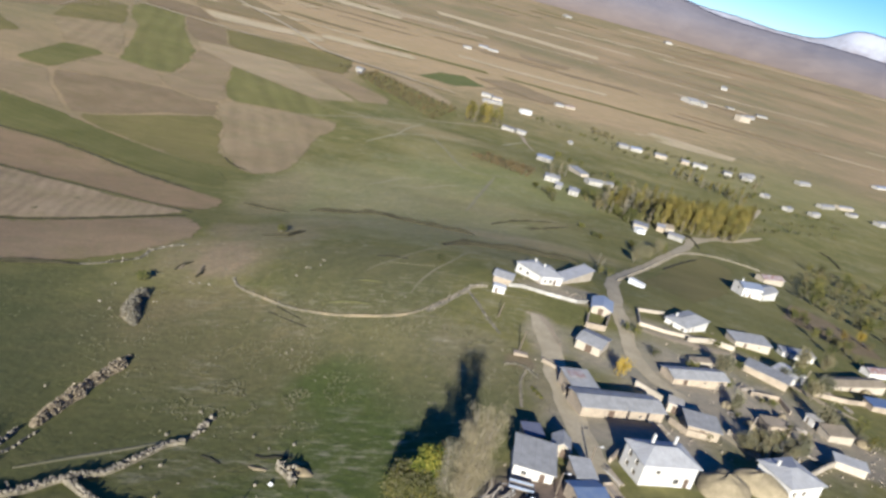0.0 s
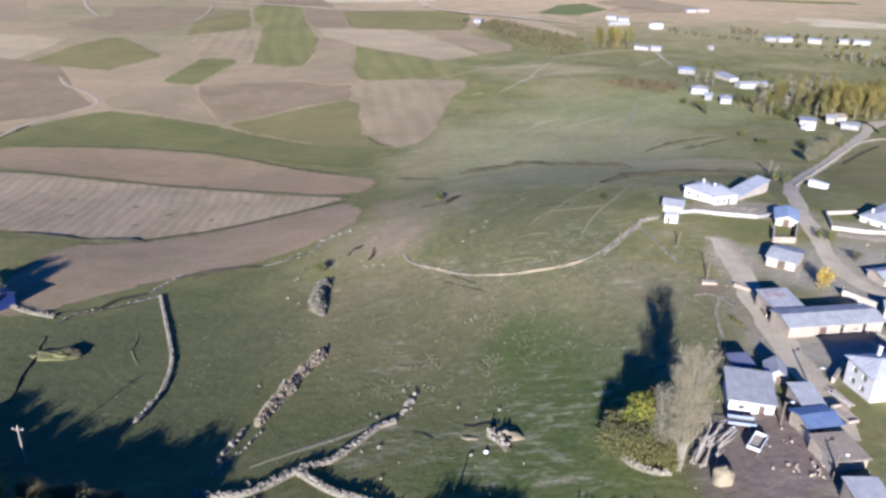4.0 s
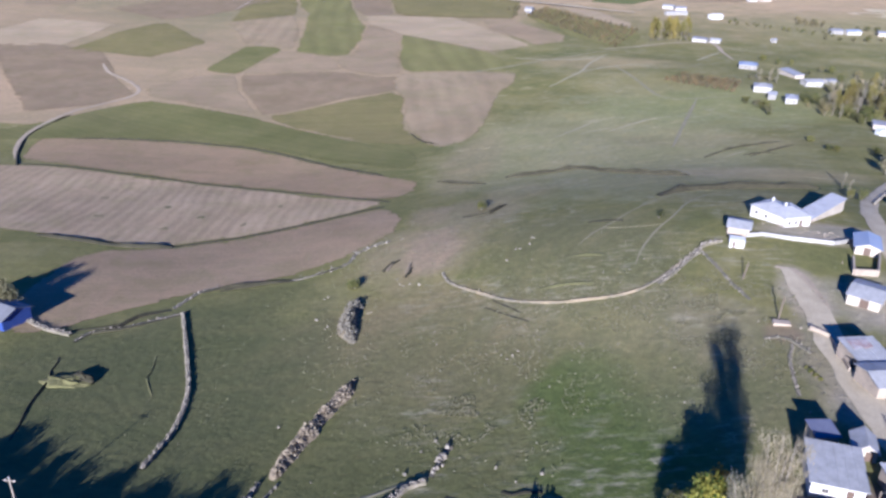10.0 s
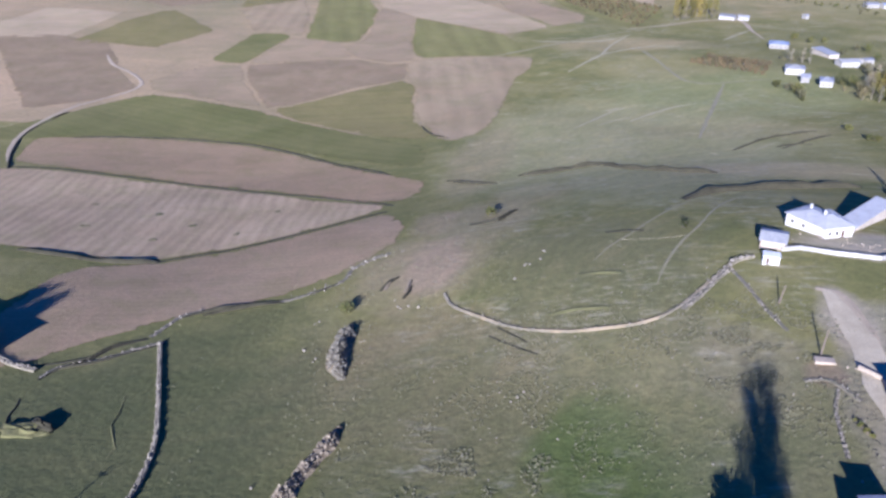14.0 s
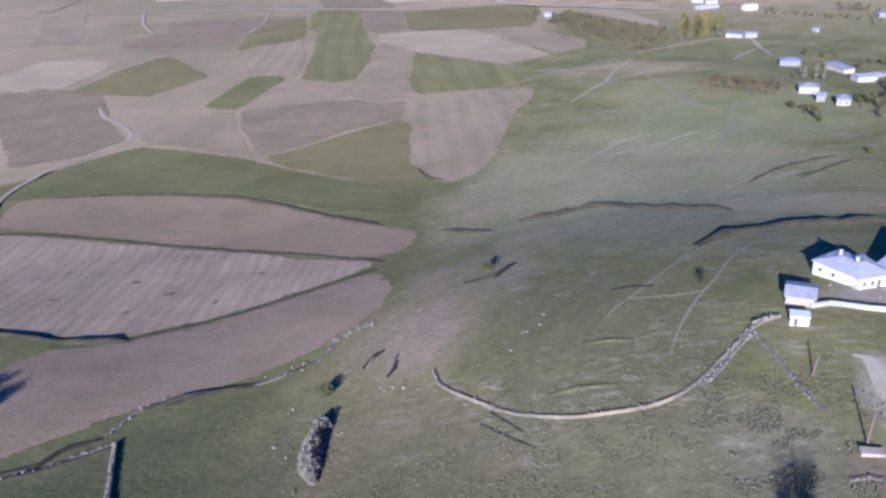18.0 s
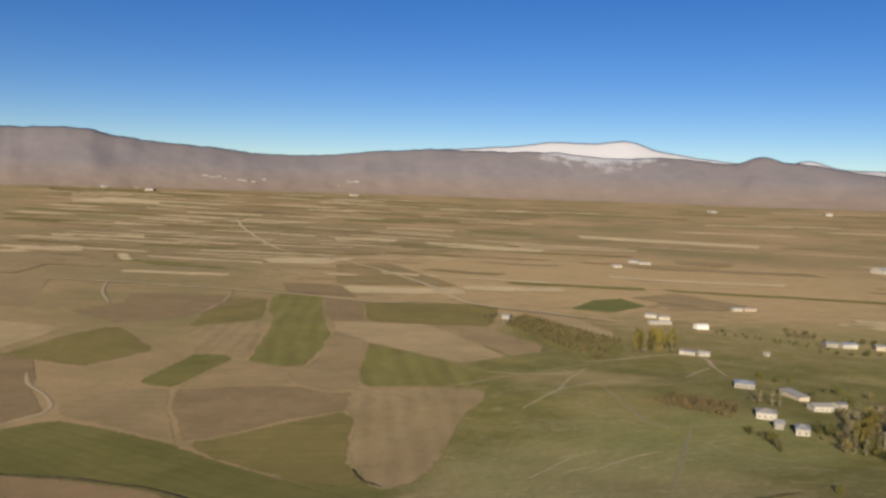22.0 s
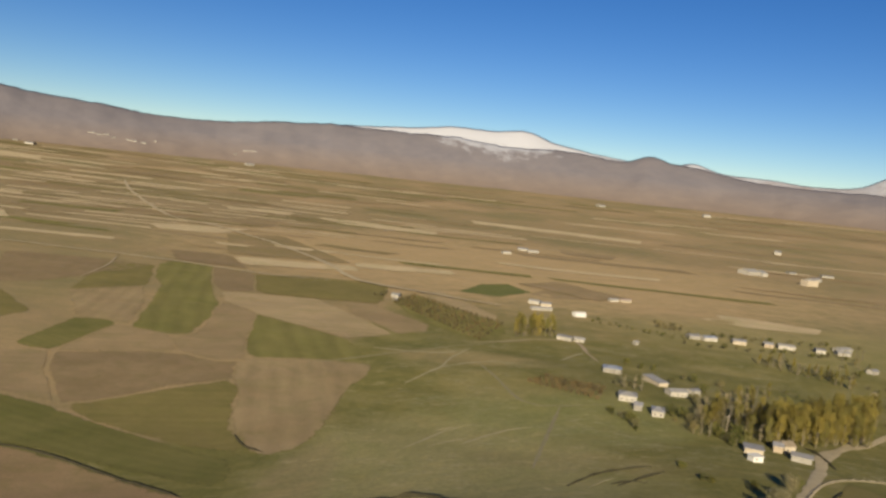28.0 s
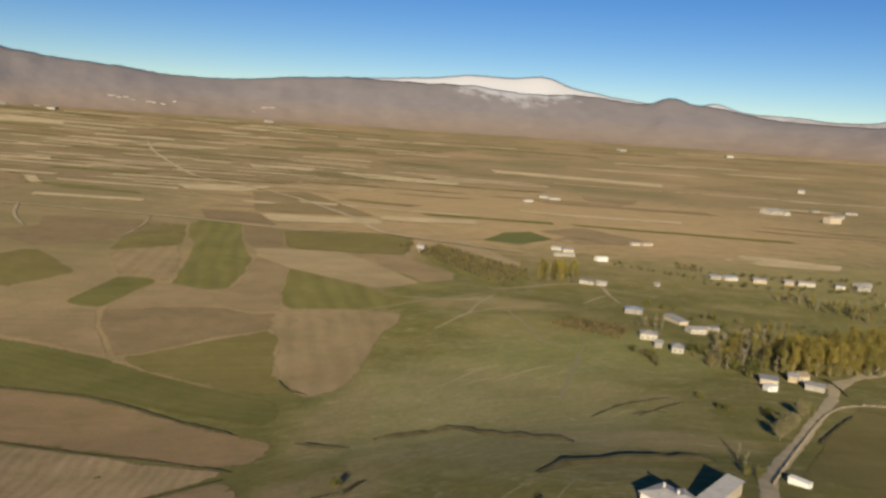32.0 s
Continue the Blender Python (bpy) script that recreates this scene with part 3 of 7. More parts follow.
def bank(points, high, wide, material, label, name="earth_bank", step=2.0, rough=0.4):
    """A long low ridge of earth with a steeper far face."""
    line = smooth_line(points, step)
    v, f = [], []
    prof = ((-0.55, -0.12), (-0.3, 0.7), (0.0, 1.0), (0.3, 0.75), (0.6, -0.2))
    for i, p in enumerate(line):
        d = (line[min(i + 1, len(line) - 1)] - line[max(i - 1, 0)]).normalized()
        side = Vector((-d.y, d.x, 0))
        if side.y < 0:
            side = -side
        taper = min(1.0, 0.15 + i * step / 6, 0.15 + (len(line) - 1 - i) * step / 6)
        h = high * taper * (1 + rough * 2 * wild(p.x, p.y, 6))
        for s, z in prof:
            q = p + side * wide * s * (1 + 0.25 * wild(p.y, p.x + s * 9, 4))
            v.append((q.x, q.y, height(q.x, q.y) + z * h))
        if i:
            n = 5 * i
            f += [(n - 5 + j, n + j, n + 1 + j, n - 4 + j) for j in range(4)]
    ob = mesh(name, v, f, material)
    return tagged(ob, label, "bank", "", "structure")


def stones(v, f, rng, x, y, z, s):
    """One rough stone, a bent box."""
    n = len(v)
    a = rng.uniform(0, math.pi)
    c, w = math.cos(a), math.sin(a)
    sx, sy, sz = s * rng.uniform(0.7, 1.3), s * rng.uniform(0.6, 1.0), s * rng.uniform(0.5, 0.9)
    for k in range(8):
        t = 0.62 if k > 3 else 1.0
        px = (1 if k & 1 else -1) * sx * 0.5 * t * rng.uniform(0.8, 1.1)
        py = (1 if k & 2 else -1) * sy * 0.5 * t * rng.uniform(0.8, 1.1)
        v.append((x + px * c - py * w, y + px * w + py * c, z + (sz if k > 3 else -0.2 * sz) * rng.uniform(0.85, 1.1)))
    f += [tuple(n + i for i in q) for q in ((0, 2, 3, 1), (4, 5, 7, 6), (0, 1, 5, 4), (1, 3, 7, 5), (3, 2, 6, 7), (2, 0, 4, 6))]


def stone_wall(points, high, wide, label, seed=1, per=9, size=0.5, gaps=0.0, name="stone_wall", group=""):
    """A dry wall of loose field stones."""
    rng = random.Random(seed)
    line = smooth_line(points, 1.0)
    base = line[0]
    ob = root(name, pose(base.x, base.y, height(base.x, base.y)), label, "wall", group)
    v, f = [], []
    for i, p in enumerate(line[:-1]):
        d = (line[i + 1] - p).normalized()
        side = Vector((-d.y, d.x, 0))
        if gaps and wild(p.x * 2, p.y * 2, 4) > 0.5 - gaps:
            continue
        lean = 1 + 0.4 * wild(p.x, p.y, 5)
        for k in range(per):
            q = p + d * rng.random() + side * wide * rng.uniform(-0.5, 0.5)
            z = height(q.x, q.y) + rng.uniform(0, 1) ** 0.8 * (high * lean - 0.3 * size)
            stones(v, f, rng, q.x - base.x, q.y - base.y, z - height(base.x, base.y), size * rng.choice((0.45, 0.6, 0.8, 1.0, 1.3)))
    tagged(mesh("stonework", v, f, STONE, ob), kind="stuff")
    # earth core between the faces of the wall
    v, f = [], []
    for i, p in enumerate(line):
        d = (line[min(i + 1, len(line) - 1)] - line[max(i - 1, 0)]).normalized()
        side = Vector((-d.y, d.x, 0))
        low = 0.2 if gaps and wild(p.x * 2, p.y * 2, 4) > 0.5 - gaps else 0.55
        for s, z in ((-0.58, -0.1), (-0.36, low), (0.36, low), (0.58, -0.1)):
            q = p + side * wide * s
            v.append((q.x - base.x, q.y - base.y, height(q.x, q.y) + (z * high if z > 0 else z) - height(base.x, base.y)))
        if i:
            n = 4 * i
            f += [(n - 4 + j, n + j, n + 1 + j, n - 3 + j) for j in range(3)]
    mesh("earth_core", v, f, CORE, ob)
    return ob


def leaves(rng, spots, size, flat=0.0, long=1.0):
    """Small leaf sprays, each a bent pair of triangles, round the given spots."""
    v, f = [], []
    for x, y, z in spots:
        s = size * rng.uniform(0.6, 1.4)
        a = Vector((rng.gauss(0, 1), rng.gauss(0, 1), rng.gauss(0, 1) * (1 - flat))).normalized()
        b = a.orthogonal().normalized()
        if long > 1:
            b = Vector((rng.gauss(0, 0.25), rng.gauss(0, 0.25), 1)).normalized()
            a = Vector((rng.gauss(0, 1), rng.gauss(0, 1), 0)).normalized()
        p, n = Vector((x, y, z)), len(v)
        for q in (p - a * s * 0.5, p - b * s * 0.5 * long, p + a * s * 0.5, p + b * s * 0.5 * long):
            v.append(tuple(q))
        f += [(n, n + 1, n + 2, n + 3)]
    return v, f


def tree(kind, high, seed, leaf, count, label, name="tree", wide=None, twig=None, leaf_size=0.38):
    """A tapered trunk, limbs, and a crown of many small sprays. Made at the origin; copies are planted."""
    rng = random.Random(seed)
    ob = root(name, Matrix(), label, "tree")
    tall = kind == "poplar"
    wide = wide or (high * 0.12 if tall else high * 0.33)
    b = Boxes()
    lean = rng.uniform(-0.03, 0.03) * high
    r = high * 0.018 + 0.05
    joints = [Vector((lean * k * k + 0.02 * high * math.sin(3 * k + seed) * k, 0.02 * high * math.sin(4 * k) * k, high * 0.85 * k)) for k in (0, 0.25, 0.5, 0.75, 1)]
    for i in range(4):
        b.bar(joints[i] - Vector((0, 0, 0.4 if i == 0 else 0)), joints[i + 1], r * (1 - 0.22 * i), r * (1 - 0.22 * (i + 1)), 7)
    b.done("trunk", BARK, ob)
    tips = []
    limbs = Boxes()
    for i in range(14 if tall else 16):
        k = rng.uniform(0.06, 0.9) if tall else rng.uniform(0.25, 0.85)
        base = joints[0].lerp(joints[4], k)
        w = rng.uniform(0, 2 * math.pi)
        reach = wide * (0.95 if tall else 1.0) * rng.uniform(0.6, 1.0) * (1.15 - abs(k - 0.45))
        end = base + Vector((math.cos(w) * reach, math.sin(w) * reach, (high * 0.16 if tall else high * rng.uniform(0.08, 0.26))))
        limbs.bar(base, end, r * 0.4 * (1.1 - k), r * 0.12, 5)
        tips.append((base, end))
    tagged(limbs.done("branchwork", BARK, ob), kind="stuff")
    spots = []
    for i in range(count):
        base, end = rng.choice(tips)
        p = base.lerp(end, rng.uniform(0.25, 1.12))
        s = wide * (0.22 if tall else 0.25)
        q = p + Vector((rng.gauss(0, s), rng.gauss(0, s), rng.gauss(0, s * 1.5)))
        q.z = min(max(q.z, high * (0.03 if tall else 0.12)), high)
        spots.append(q)
    v, f = leaves(rng, spots, leaf_size, 0.0, 2.0 if twig else 1.0)
    tagged(mesh("crown", v, f, leaf, ob), kind="stuff")
    if twig:
        v, f = leaves(rng, [rng.choice(spots) + Vector((rng.gauss(0, 0.3), rng.gauss(0, 0.3), rng.gauss(0, 0.5))) for _ in range(count // 2)], leaf_size * 0.8, 0.0, 2.5)
        tagged(mesh("twig_spray", v, f, twig, ob), kind="stuff")
    return ob


def vase_tree(high, seed, wide, label, stems=5, twigs=9000, foliage=900):
    """Several steep stems from one stool, each with upright branches and a haze of fine twigs."""
    rng = random.Random(seed)
    ob = root("bare_tree", Matrix(), label, "tree")
    lines = []
    for s in range(stems):
        w = 2 * math.pi * (s + rng.uniform(0, 0.6)) / stems
        out = Vector((math.cos(w), math.sin(w), 0)) * wide * rng.uniform(0.35, 0.75)
        top = high * rng.uniform(0.8, 1.0)
        pts = [out * u ** 0.8 * (1 + 0.15 * math.sin(5 * u + s)) + Vector((0.1 * s - 0.2, 0, top * u - 0.3 * (u == 0))) for u in (0, 0.2, 0.4, 0.6, 0.8, 1.0)]
        b = Boxes()
        for i in range(5):
            b.bar(pts[i], pts[i + 1], 0.24 - 0.043 * i, 0.24 - 0.043 * (i + 1), 7)
        b.done("stem", BARK_PALE, ob)
        limbs = Boxes()
        for k in range(22):
            u = rng.uniform(0.18, 0.92)
            i = min(int(u * 5), 4)
            base = pts[i].lerp(pts[i + 1], u * 5 - i)
            w2 = w + rng.gauss(0, 1.2)
            long = high * 0.22 * rng.uniform(0.6, 1.1) * (1.15 - 0.5 * u)
            end = base + Vector((math.cos(w2) * long * 0.5, math.sin(w2) * long * 0.5, long))
            limbs.bar(base, end, 0.06 * (1.2 - u), 0.015, 5)
            lines.append((base, end))
        tagged(limbs.done("branchwork", BARK_PALE, ob), kind="stuff")
    v, f = [], []
    spots = []
    for _ in range(twigs):
        base, end = rng.choice(lines)
        p = base.lerp(end, rng.uniform(0.1, 1.05)) + Vector((rng.gauss(0, 0.42), rng.gauss(0, 0.42), rng.gauss(0, 0.4)))
        spots.append(p)
        d = Vector((rng.gauss(0, 0.22), rng.gauss(0, 0.22), 1)) * rng.uniform(0.25, 0.7)
        a = Vector((rng.gauss(0, 1), rng.gauss(0, 1), 0)).normalized() * rng.uniform(0.015, 0.035)
        n = len(v)
        v += [tuple(p - a), tuple(p + a), tuple(p + d)]
        f.append((n, n + 1, n + 2))
    tagged(mesh("twig_spray", v, f, TWIG, ob), kind="stuff")
    v, f = leaves(rng, [rng.choice(spots) for _ in range(foliage)], 0.16)
    tagged(mesh("crown", v, f, LEAF_GREY, ob), kind="stuff")
    return ob


def plant(kinds, points, rng, group="", lo=0.85, hi=1.15, jitter=0.0):
    for x, y in points:
        x, y = x + rng.uniform(-jitter, jitter), y + rng.uniform(-jitter, jitter)
        src = rng.choice(kinds)
        t = copy_thing(src, pose(x, y, height(x, y) - 0.1, 0, 0, rng.uniform(0, 360)) @ Matrix.Scale(rng.uniform(lo, hi), 4))
        t.name = src.name.split(".")[0]
        if group:
            t["group"] = group


def drop(*kinds):
    """Takes away the patterns that were only there to be copied."""
    for ob in kinds:
        for o in (*ob.children_recursive, ob):
            bpy.data.objects.remove(o)


def pierced(long, high, thick, holes):
    """Wall panels, along x and standing on z = -1, with openings (x, z, width, height) through them."""
    b = Boxes()
    xs = sorted({0.0, long, *(h[0] for h in holes), *(h[0] + h[2] for h in holes)})
    zs = sorted({-1.0, high, *(h[1] for h in holes), *(h[1] + h[3] for h in holes)})
    for x0, x1 in zip(xs, xs[1:]):
        run = None
        for z0, z1 in zip(zs, zs[1:]):
            mx, mz = (x0 + x1) / 2, (z0 + z1) / 2
            solid = not any(h[0] < mx < h[0] + h[2] and h[1] < mz < h[1] + h[3] for h in holes)
            if solid and run is None:
                run = z0
            if not solid and run is not None:
                b.box(x0, 0, run, x1, thick, z0)
                run = None
        if run is not None:
            b.box(x0, 0, run, x1, thick, high)
    return b


def window(parent, m, w, h, door=False):
    """A framed pane, or a door leaf, set back in its opening."""
    if door:
        d = Boxes().box(0, 0.12, 0, w, 0.18, h).done("door", DOORM, parent)
        d.matrix_basis = m
        hnd = Boxes().box(w * 0.8, 0.08, h * 0.48, w * 0.86, 0.12, h * 0.52).done("handle", IRON, d)
        return
    fr = Boxes()
    for q in ((0, 0.10, 0, 0.05, 0.2, h), (w - 0.07, 0.10, 0, w, 0.2, h), (0.07, 0.10, 0, w - 0.07, 0.2, 0.07), (0.07, 0.10, h - 0.07, w - 0.05, 0.2, h), (w / 2 - 0.03, 0.11, 0.07, w / 2 + 0.03, 0.19, h - 0.07)):
        fr.box(*q)
    ob = fr.done("window", TIMBER, parent)
    ob.matrix_basis = m
    Boxes().box(0.07, 0.14, 0.07, w - 0.07, 0.16, h - 0.07).done("pane", GLASS, ob)
    Boxes().box(-0.08, -0.08, -0.07, w + 0.08, 0.1, -0.003).done("sill", CONCRETE, ob)


def roof_planes(kind, L, D, rise, over):
    o = over
    k = rise / (D / 2)
    e = -o * k
    if kind == "hip":
        g = min(D / 2, L / 2 - 0.3) * 0.9
        a, b = (g, D / 2, rise), (L - g, D / 2, rise)
        c = [(-o, -o, e), (L + o, -o, e), (L + o, D + o, e), (-o, D + o, e)]
        return [[c[0], c[1], b, a], [c[2], c[3], a, b], [c[3], c[0], a], [c[1], c[2], b]]
    if kind == "gable":
        a, b = (-o, D / 2, rise), (L + o, D / 2, rise)
        return [[(-o, -o, e), (L + o, -o, e), b, a], [(L + o, D + o, e), (-o, D + o, e), a, b]]
    if kind == "cross":
        k2 = rise / (L / 2)
        a, b = (L / 2, -o, rise), (L / 2, D + o, rise)
        return [[(-o, D + o, -o * k2), (-o, -o, -o * k2), a, b], [(L + o, -o, -o * k2), (L + o, D + o, -o * k2), b, a]]
    if kind == "shed":
        return [[(-o, -o, 0), (L + o, -o, 0), (L + o, D + o, rise), (-o, D + o, rise)]]
    return [[(-o, -o, 0.05), (L + o, -o, 0.05), (L + o, D + o, 0.05), (-o, D + o, 0.05)]]


def house(front, depth, high, kind, rise, wall, roof, label, over=0.4, holes=(), chimneys=(), seams=False, name="house", group="", category="house", thick=0.35):
    """front: the near wall's two ends; holes: (side, along, up, width, height) with doors given up = 0."""
    A, B = Vector((*front[0], 0)), Vector((*front[1], 0))
    d = B - A
    depth *= 0.8
    L, D = d.length, depth
    chimneys = [(x, y * 0.8, h) for x, y, h in chimneys]
    high, rise = high * 0.82, rise * 0.85
    holes = [(s, x, u * 0.8, w, h * (0.92 if u == 0 else 0.82)) for s, x, u, w, h in holes]
    turn = math.degrees(math.atan2(d.y, d.x))
    mid = A + d / 2 + Vector((-d.y, d.x, 0)).normalized() * depth / 2
    z = height(A.x, A.y) * 0.25 + height(B.x, B.y) * 0.25 + height(mid.x, mid.y) * 0.5
    ob = root(name, pose(A.x, A.y, z, 0, 0, turn), label, category, group)
    sides = {"f": (L, pose(0, 0, 0)), "r": (D - 2 * thick, pose(L, thick, 0, 0, 0, 90)), "b": (L, pose(L, D, 0, 0, 0, 180)), "l": (D - 2 * thick, pose(0, D - thick, 0, 0, 0, -90))}
    for s, (long, m) in sides.items():
        mine = [(x, u, w, h) for q, x, u, w, h in holes if q == s and x + w < long - 0.1]
        w = pierced(long, high + (rise if kind == "shed" and s == "b" else 0), thick, mine).weld().done("wall", wall, ob)
        w.matrix_basis = m
        for x, u, ww, h in mine:
            window(ob, m @ pose(x, 0, u), ww, h, u == 0)
    planes = roof_planes(kind, L, D, rise, over)
    lift = high + (0.0 if kind != "flat" else 0.0)
    r = Boxes()
    for p in planes:
        r.slab([(x, y, zz + lift + 0.12) for x, y, zz in p], 0.11)
    rf = r.done("roof", roof, ob)
    if kind in ("gable", "cross", "shed"):
        if kind == "gable":
            for x in (0, L - thick):
                g = Boxes()
                n = len(g.v)
                g.v += [(x, 0, high), (x, D, high), (x, D / 2, high + rise), (x + thick, 0, high), (x + thick, D, high), (x + thick, D / 2, high + rise)]
                g.f += [(n, n + 2, n + 1), (n + 3, n + 4, n + 5), (n, n + 3, n + 5, n + 2), (n + 1, n + 2, n + 5, n + 4), (n, n + 1, n + 4, n + 3)]
                g.done("gable", wall, ob)
        elif kind == "cross":
            for y in (0, D - thick):
                g = Boxes()
                n = len(g.v)
                g.v += [(0, y, high), (L, y, high), (L / 2, y, high + rise), (0, y + thick, high), (L, y + thick, high), (L / 2, y + thick, high + rise)]
                g.f += [(n, n + 1, n + 2), (n + 3, n + 5, n + 4), (n, n + 2, n + 5, n + 3), (n + 1, n + 4, n + 5, n + 2), (n, n + 3, n + 4, n + 1)]
                g.done("gable", wall, ob)
        else:
            for x in (0, L - thick):
                g = Boxes()
                n = len(g.v)
                g.v += [(x, thick, high), (x, D - thick, high), (x, D - thick, high + rise * (D - thick) / D), (x + thick, thick, high), (x + thick, D - thick, high), (x + thick, D - thick, high + rise * (D - thick) / D)]
                g.f += [(n, n + 2, n + 1), (n + 3, n + 4, n + 5), (n, n + 3, n + 5, n + 2), (n + 1, n + 2, n + 5, n + 4), (n, n + 1, n + 4, n + 3)]
                g.done("gable", wall, ob)
    if seams:
        for p in planes:
            a, b = Vector(p[0]), Vector(p[1])
            top = [Vector(q) for q in p[2:]]
            n = int((b - a).length / 1.1)
            for i in range(1, n):
                u = i / n
                foot = a.lerp(b, u)
                along = (b - a).normalized()
                if len(top) == 2:
                    t0, t1 = (top[1] - a).dot(along), (top[0] - a).dot(along)
                else:
                    t0 = t1 = (top[0] - a).dot(along)
                s = (foot - a).dot(along)
                full = (b - a).length
                k = min(1.0, s / t0 if t0 > 0.5 else 1.0, (full - s) / (full - t1) if full - t1 > 0.5 else 1.0)
                ridge = top[-1] - a - along * t0
                if k < 0.12:
                    continue
                up = Vector((0, 0, lift + 0.125))
                Boxes().bar(foot + up, foot + ridge * k * 0.99 + up, 0.035, None, 4).done("seam", roof, rf)
    for x, y, h in chimneys:
        h *= 0.85
        c = Boxes().box(x - 0.2, y - 0.2, high - 0.3, x + 0.2, y + 0.2, high + h).box(x - 0.26, y - 0.26, high + h, x + 0.26, y + 0.26, high + h + 0.1)
        c.done("chimney", PLASTER, ob, "white plastered chimney")
    return ob


def facing(near, far, long):
    """The front line of a house that runs back from near towards far."""
    n = Vector((far[0] - near[0], far[1] - near[1])).normalized()
    return [near, (near[0] + n.y * long, near[1] - n.x * long)]


def garden_wall(points, high, material, label, thick=0.35, coping=None, group=""):
    """A straight-sided built wall, in lengths."""
    p0 = points[0]
    z0 = height(*p0)
    ob = root("yard_wall", pose(*p0, z0), label, "wall", group)
    for a, b in zip(points, points[1:]):
        d = Vector((b[0] - a[0], b[1] - a[1], 0))
        n = max(1, int(d.length / 4))
        for i in range(n):
            p, q = Vector((*a, 0)) + d * i / n, Vector((*a, 0)) + d * (i + 1) / n
            s = Vector((-d.y, d.x, 0)).normalized() * thick / 2
            v = []
            for zz in (-0.5, high):
                for c, e in ((p, -s), (q, -s), (q, s), (p, s)):
                    w = c + e
                    v.append((w.x - p0[0], w.y - p0[1], height(c.x, c.y) - z0 + zz))
            mesh("wall_panel", v, [(3, 2, 1, 0), (4, 5, 6, 7), (0, 1, 5, 4), (1, 2, 6, 5), (2, 3, 7, 6), (3, 0, 4, 7)], material, ob)
    return ob


def mound(x, y, rx, ry, high, material, label, name, category, seed=1, turn=0, peak=1.0, uneven=0.16):
    """A heaped stack with an uneven skin."""
    n, rings = 22, 9
    v, f = [], []
    for k in range(rings + 1):
        u = k / rings
        for i in range(n):
            w = 2 * math.pi * i / n
            r = math.cos(u * math.pi / 2) ** 0.6
            wob = 1 + uneven * noise.noise(Vector((math.cos(w) * 1.6, math.sin(w) * 1.6, u * 2.5 + seed * 7)))
            v.append((rx * r * math.cos(w) * wob, ry * r * math.sin(w) * wob, high * (u ** peak) * wob - 0.25 * (k == 0)))
    for k in range(rings):
        f += [(k * n + i, k * n + (i + 1) % n, (k + 1) * n + (i + 1) % n, (k + 1) * n + i) for i in range(n)]
    ob = mesh(name, v, f, material, None, "", True)
    ob.matrix_basis = pose(x, y, height(x, y), 0, 0, turn)
    return tagged(ob, label, category)


def hedge(points, high, wide, leaf, label, seed=1, dense=60, name="thorn_hedge", size=0.45):
    """A broken line of thorn brush on an earth foot."""
    rng = random.Random(seed)
    line = smooth_line(points, 1.2)
    base = line[0]
    z0 = height(base.x, base.y)
    ob = root(name, pose(base.x, base.y, z0), label, "hedge")
    spots = []
    v, f = [], []
    for i, p in enumerate(line):
        k = (0.8 + 0.4 * wild(p.x * 2, p.y * 2, 5)) * (0.62 + 0.5 * abs(math.sin(0.55 * i + 2.2 * wild(p.x, p.y, 6))))
        end = min(1.0, 0.4 + 0.2 * i, 0.4 + 0.2 * (len(line) - 1 - i))
        h, w = high * 1.15 * k * end, wide * (0.45 + 0.62 * k) * end
        for _ in range(dense):
            a, r = rng.uniform(0, 2 * math.pi), math.sqrt(rng.random())
            spots.append((p.x - base.x + r * w * math.cos(a), p.y - base.y + r * w * math.sin(a), height(p.x, p.y) - z0 + h * (1 - r * r) * rng.uniform(0.55, 1.05)))
        d = (line[min(i + 1, len(line) - 1)] - line[max(i - 1, 0)]).normalized()
        side = Vector((-d.y, d.x, 0))
        for s, zz in ((-1.05, -0.1), (-0.5, 0.35), (0, 0.5), (0.5, 0.35), (1.05, -0.1)):
            q = p + side * w * s
            v.append((q.x - base.x, q.y - base.y, height(q.x, q.y) - z0 + (zz * h if zz > 0 else zz)))
        if i:
            n = 5 * i
            f += [(n - 5 + j, n + j, n + 1 + j, n - 4 + j) for j in range(4)]
    mesh("earth_foot", v, f, BANK_PALE, ob)
    v, f = leaves(rng, spots, size, 0.0, 1.0)
    tagged(mesh("brush", v, f, leaf, ob), kind="stuff")
    return ob


def pole(x, y, high, label, arm=True, lamp=False, lean=0.0, timber=TIMBER):
    ob = root("utility_pole", pose(x, y, height(x, y), 0, lean, 0), label, "pole", "poles along the lanes")
    Boxes().bar((0, 0, -0.5), (0, 0, high), 0.16, 0.11, 8).done("post", timber, ob)
    if arm:
        Boxes().box(-0.9, -0.06, high - 0.6, 0.9, 0.06, high - 0.48).done("crossarm", timber, ob)
        for k in (-0.8, 0, 0.8):
            Boxes().bar((k, 0, high - 0.48 if k else high), (k, 0, high - 0.25 if k else high + 0.22), 0.06, 0.04, 6).done("insulator", WHITE, ob)
    if lamp:
        Boxes().bar((0, 0, high - 0.3), (0.9, 0, high), 0.04, 0.04, 6).done("bracket", IRON, ob)
        Boxes().box(0.7, -0.13, high - 0.06, 1.25, 0.13, high + 0.08).done("lamp_head", WHITE, ob, "white street lamp head")
    return ob


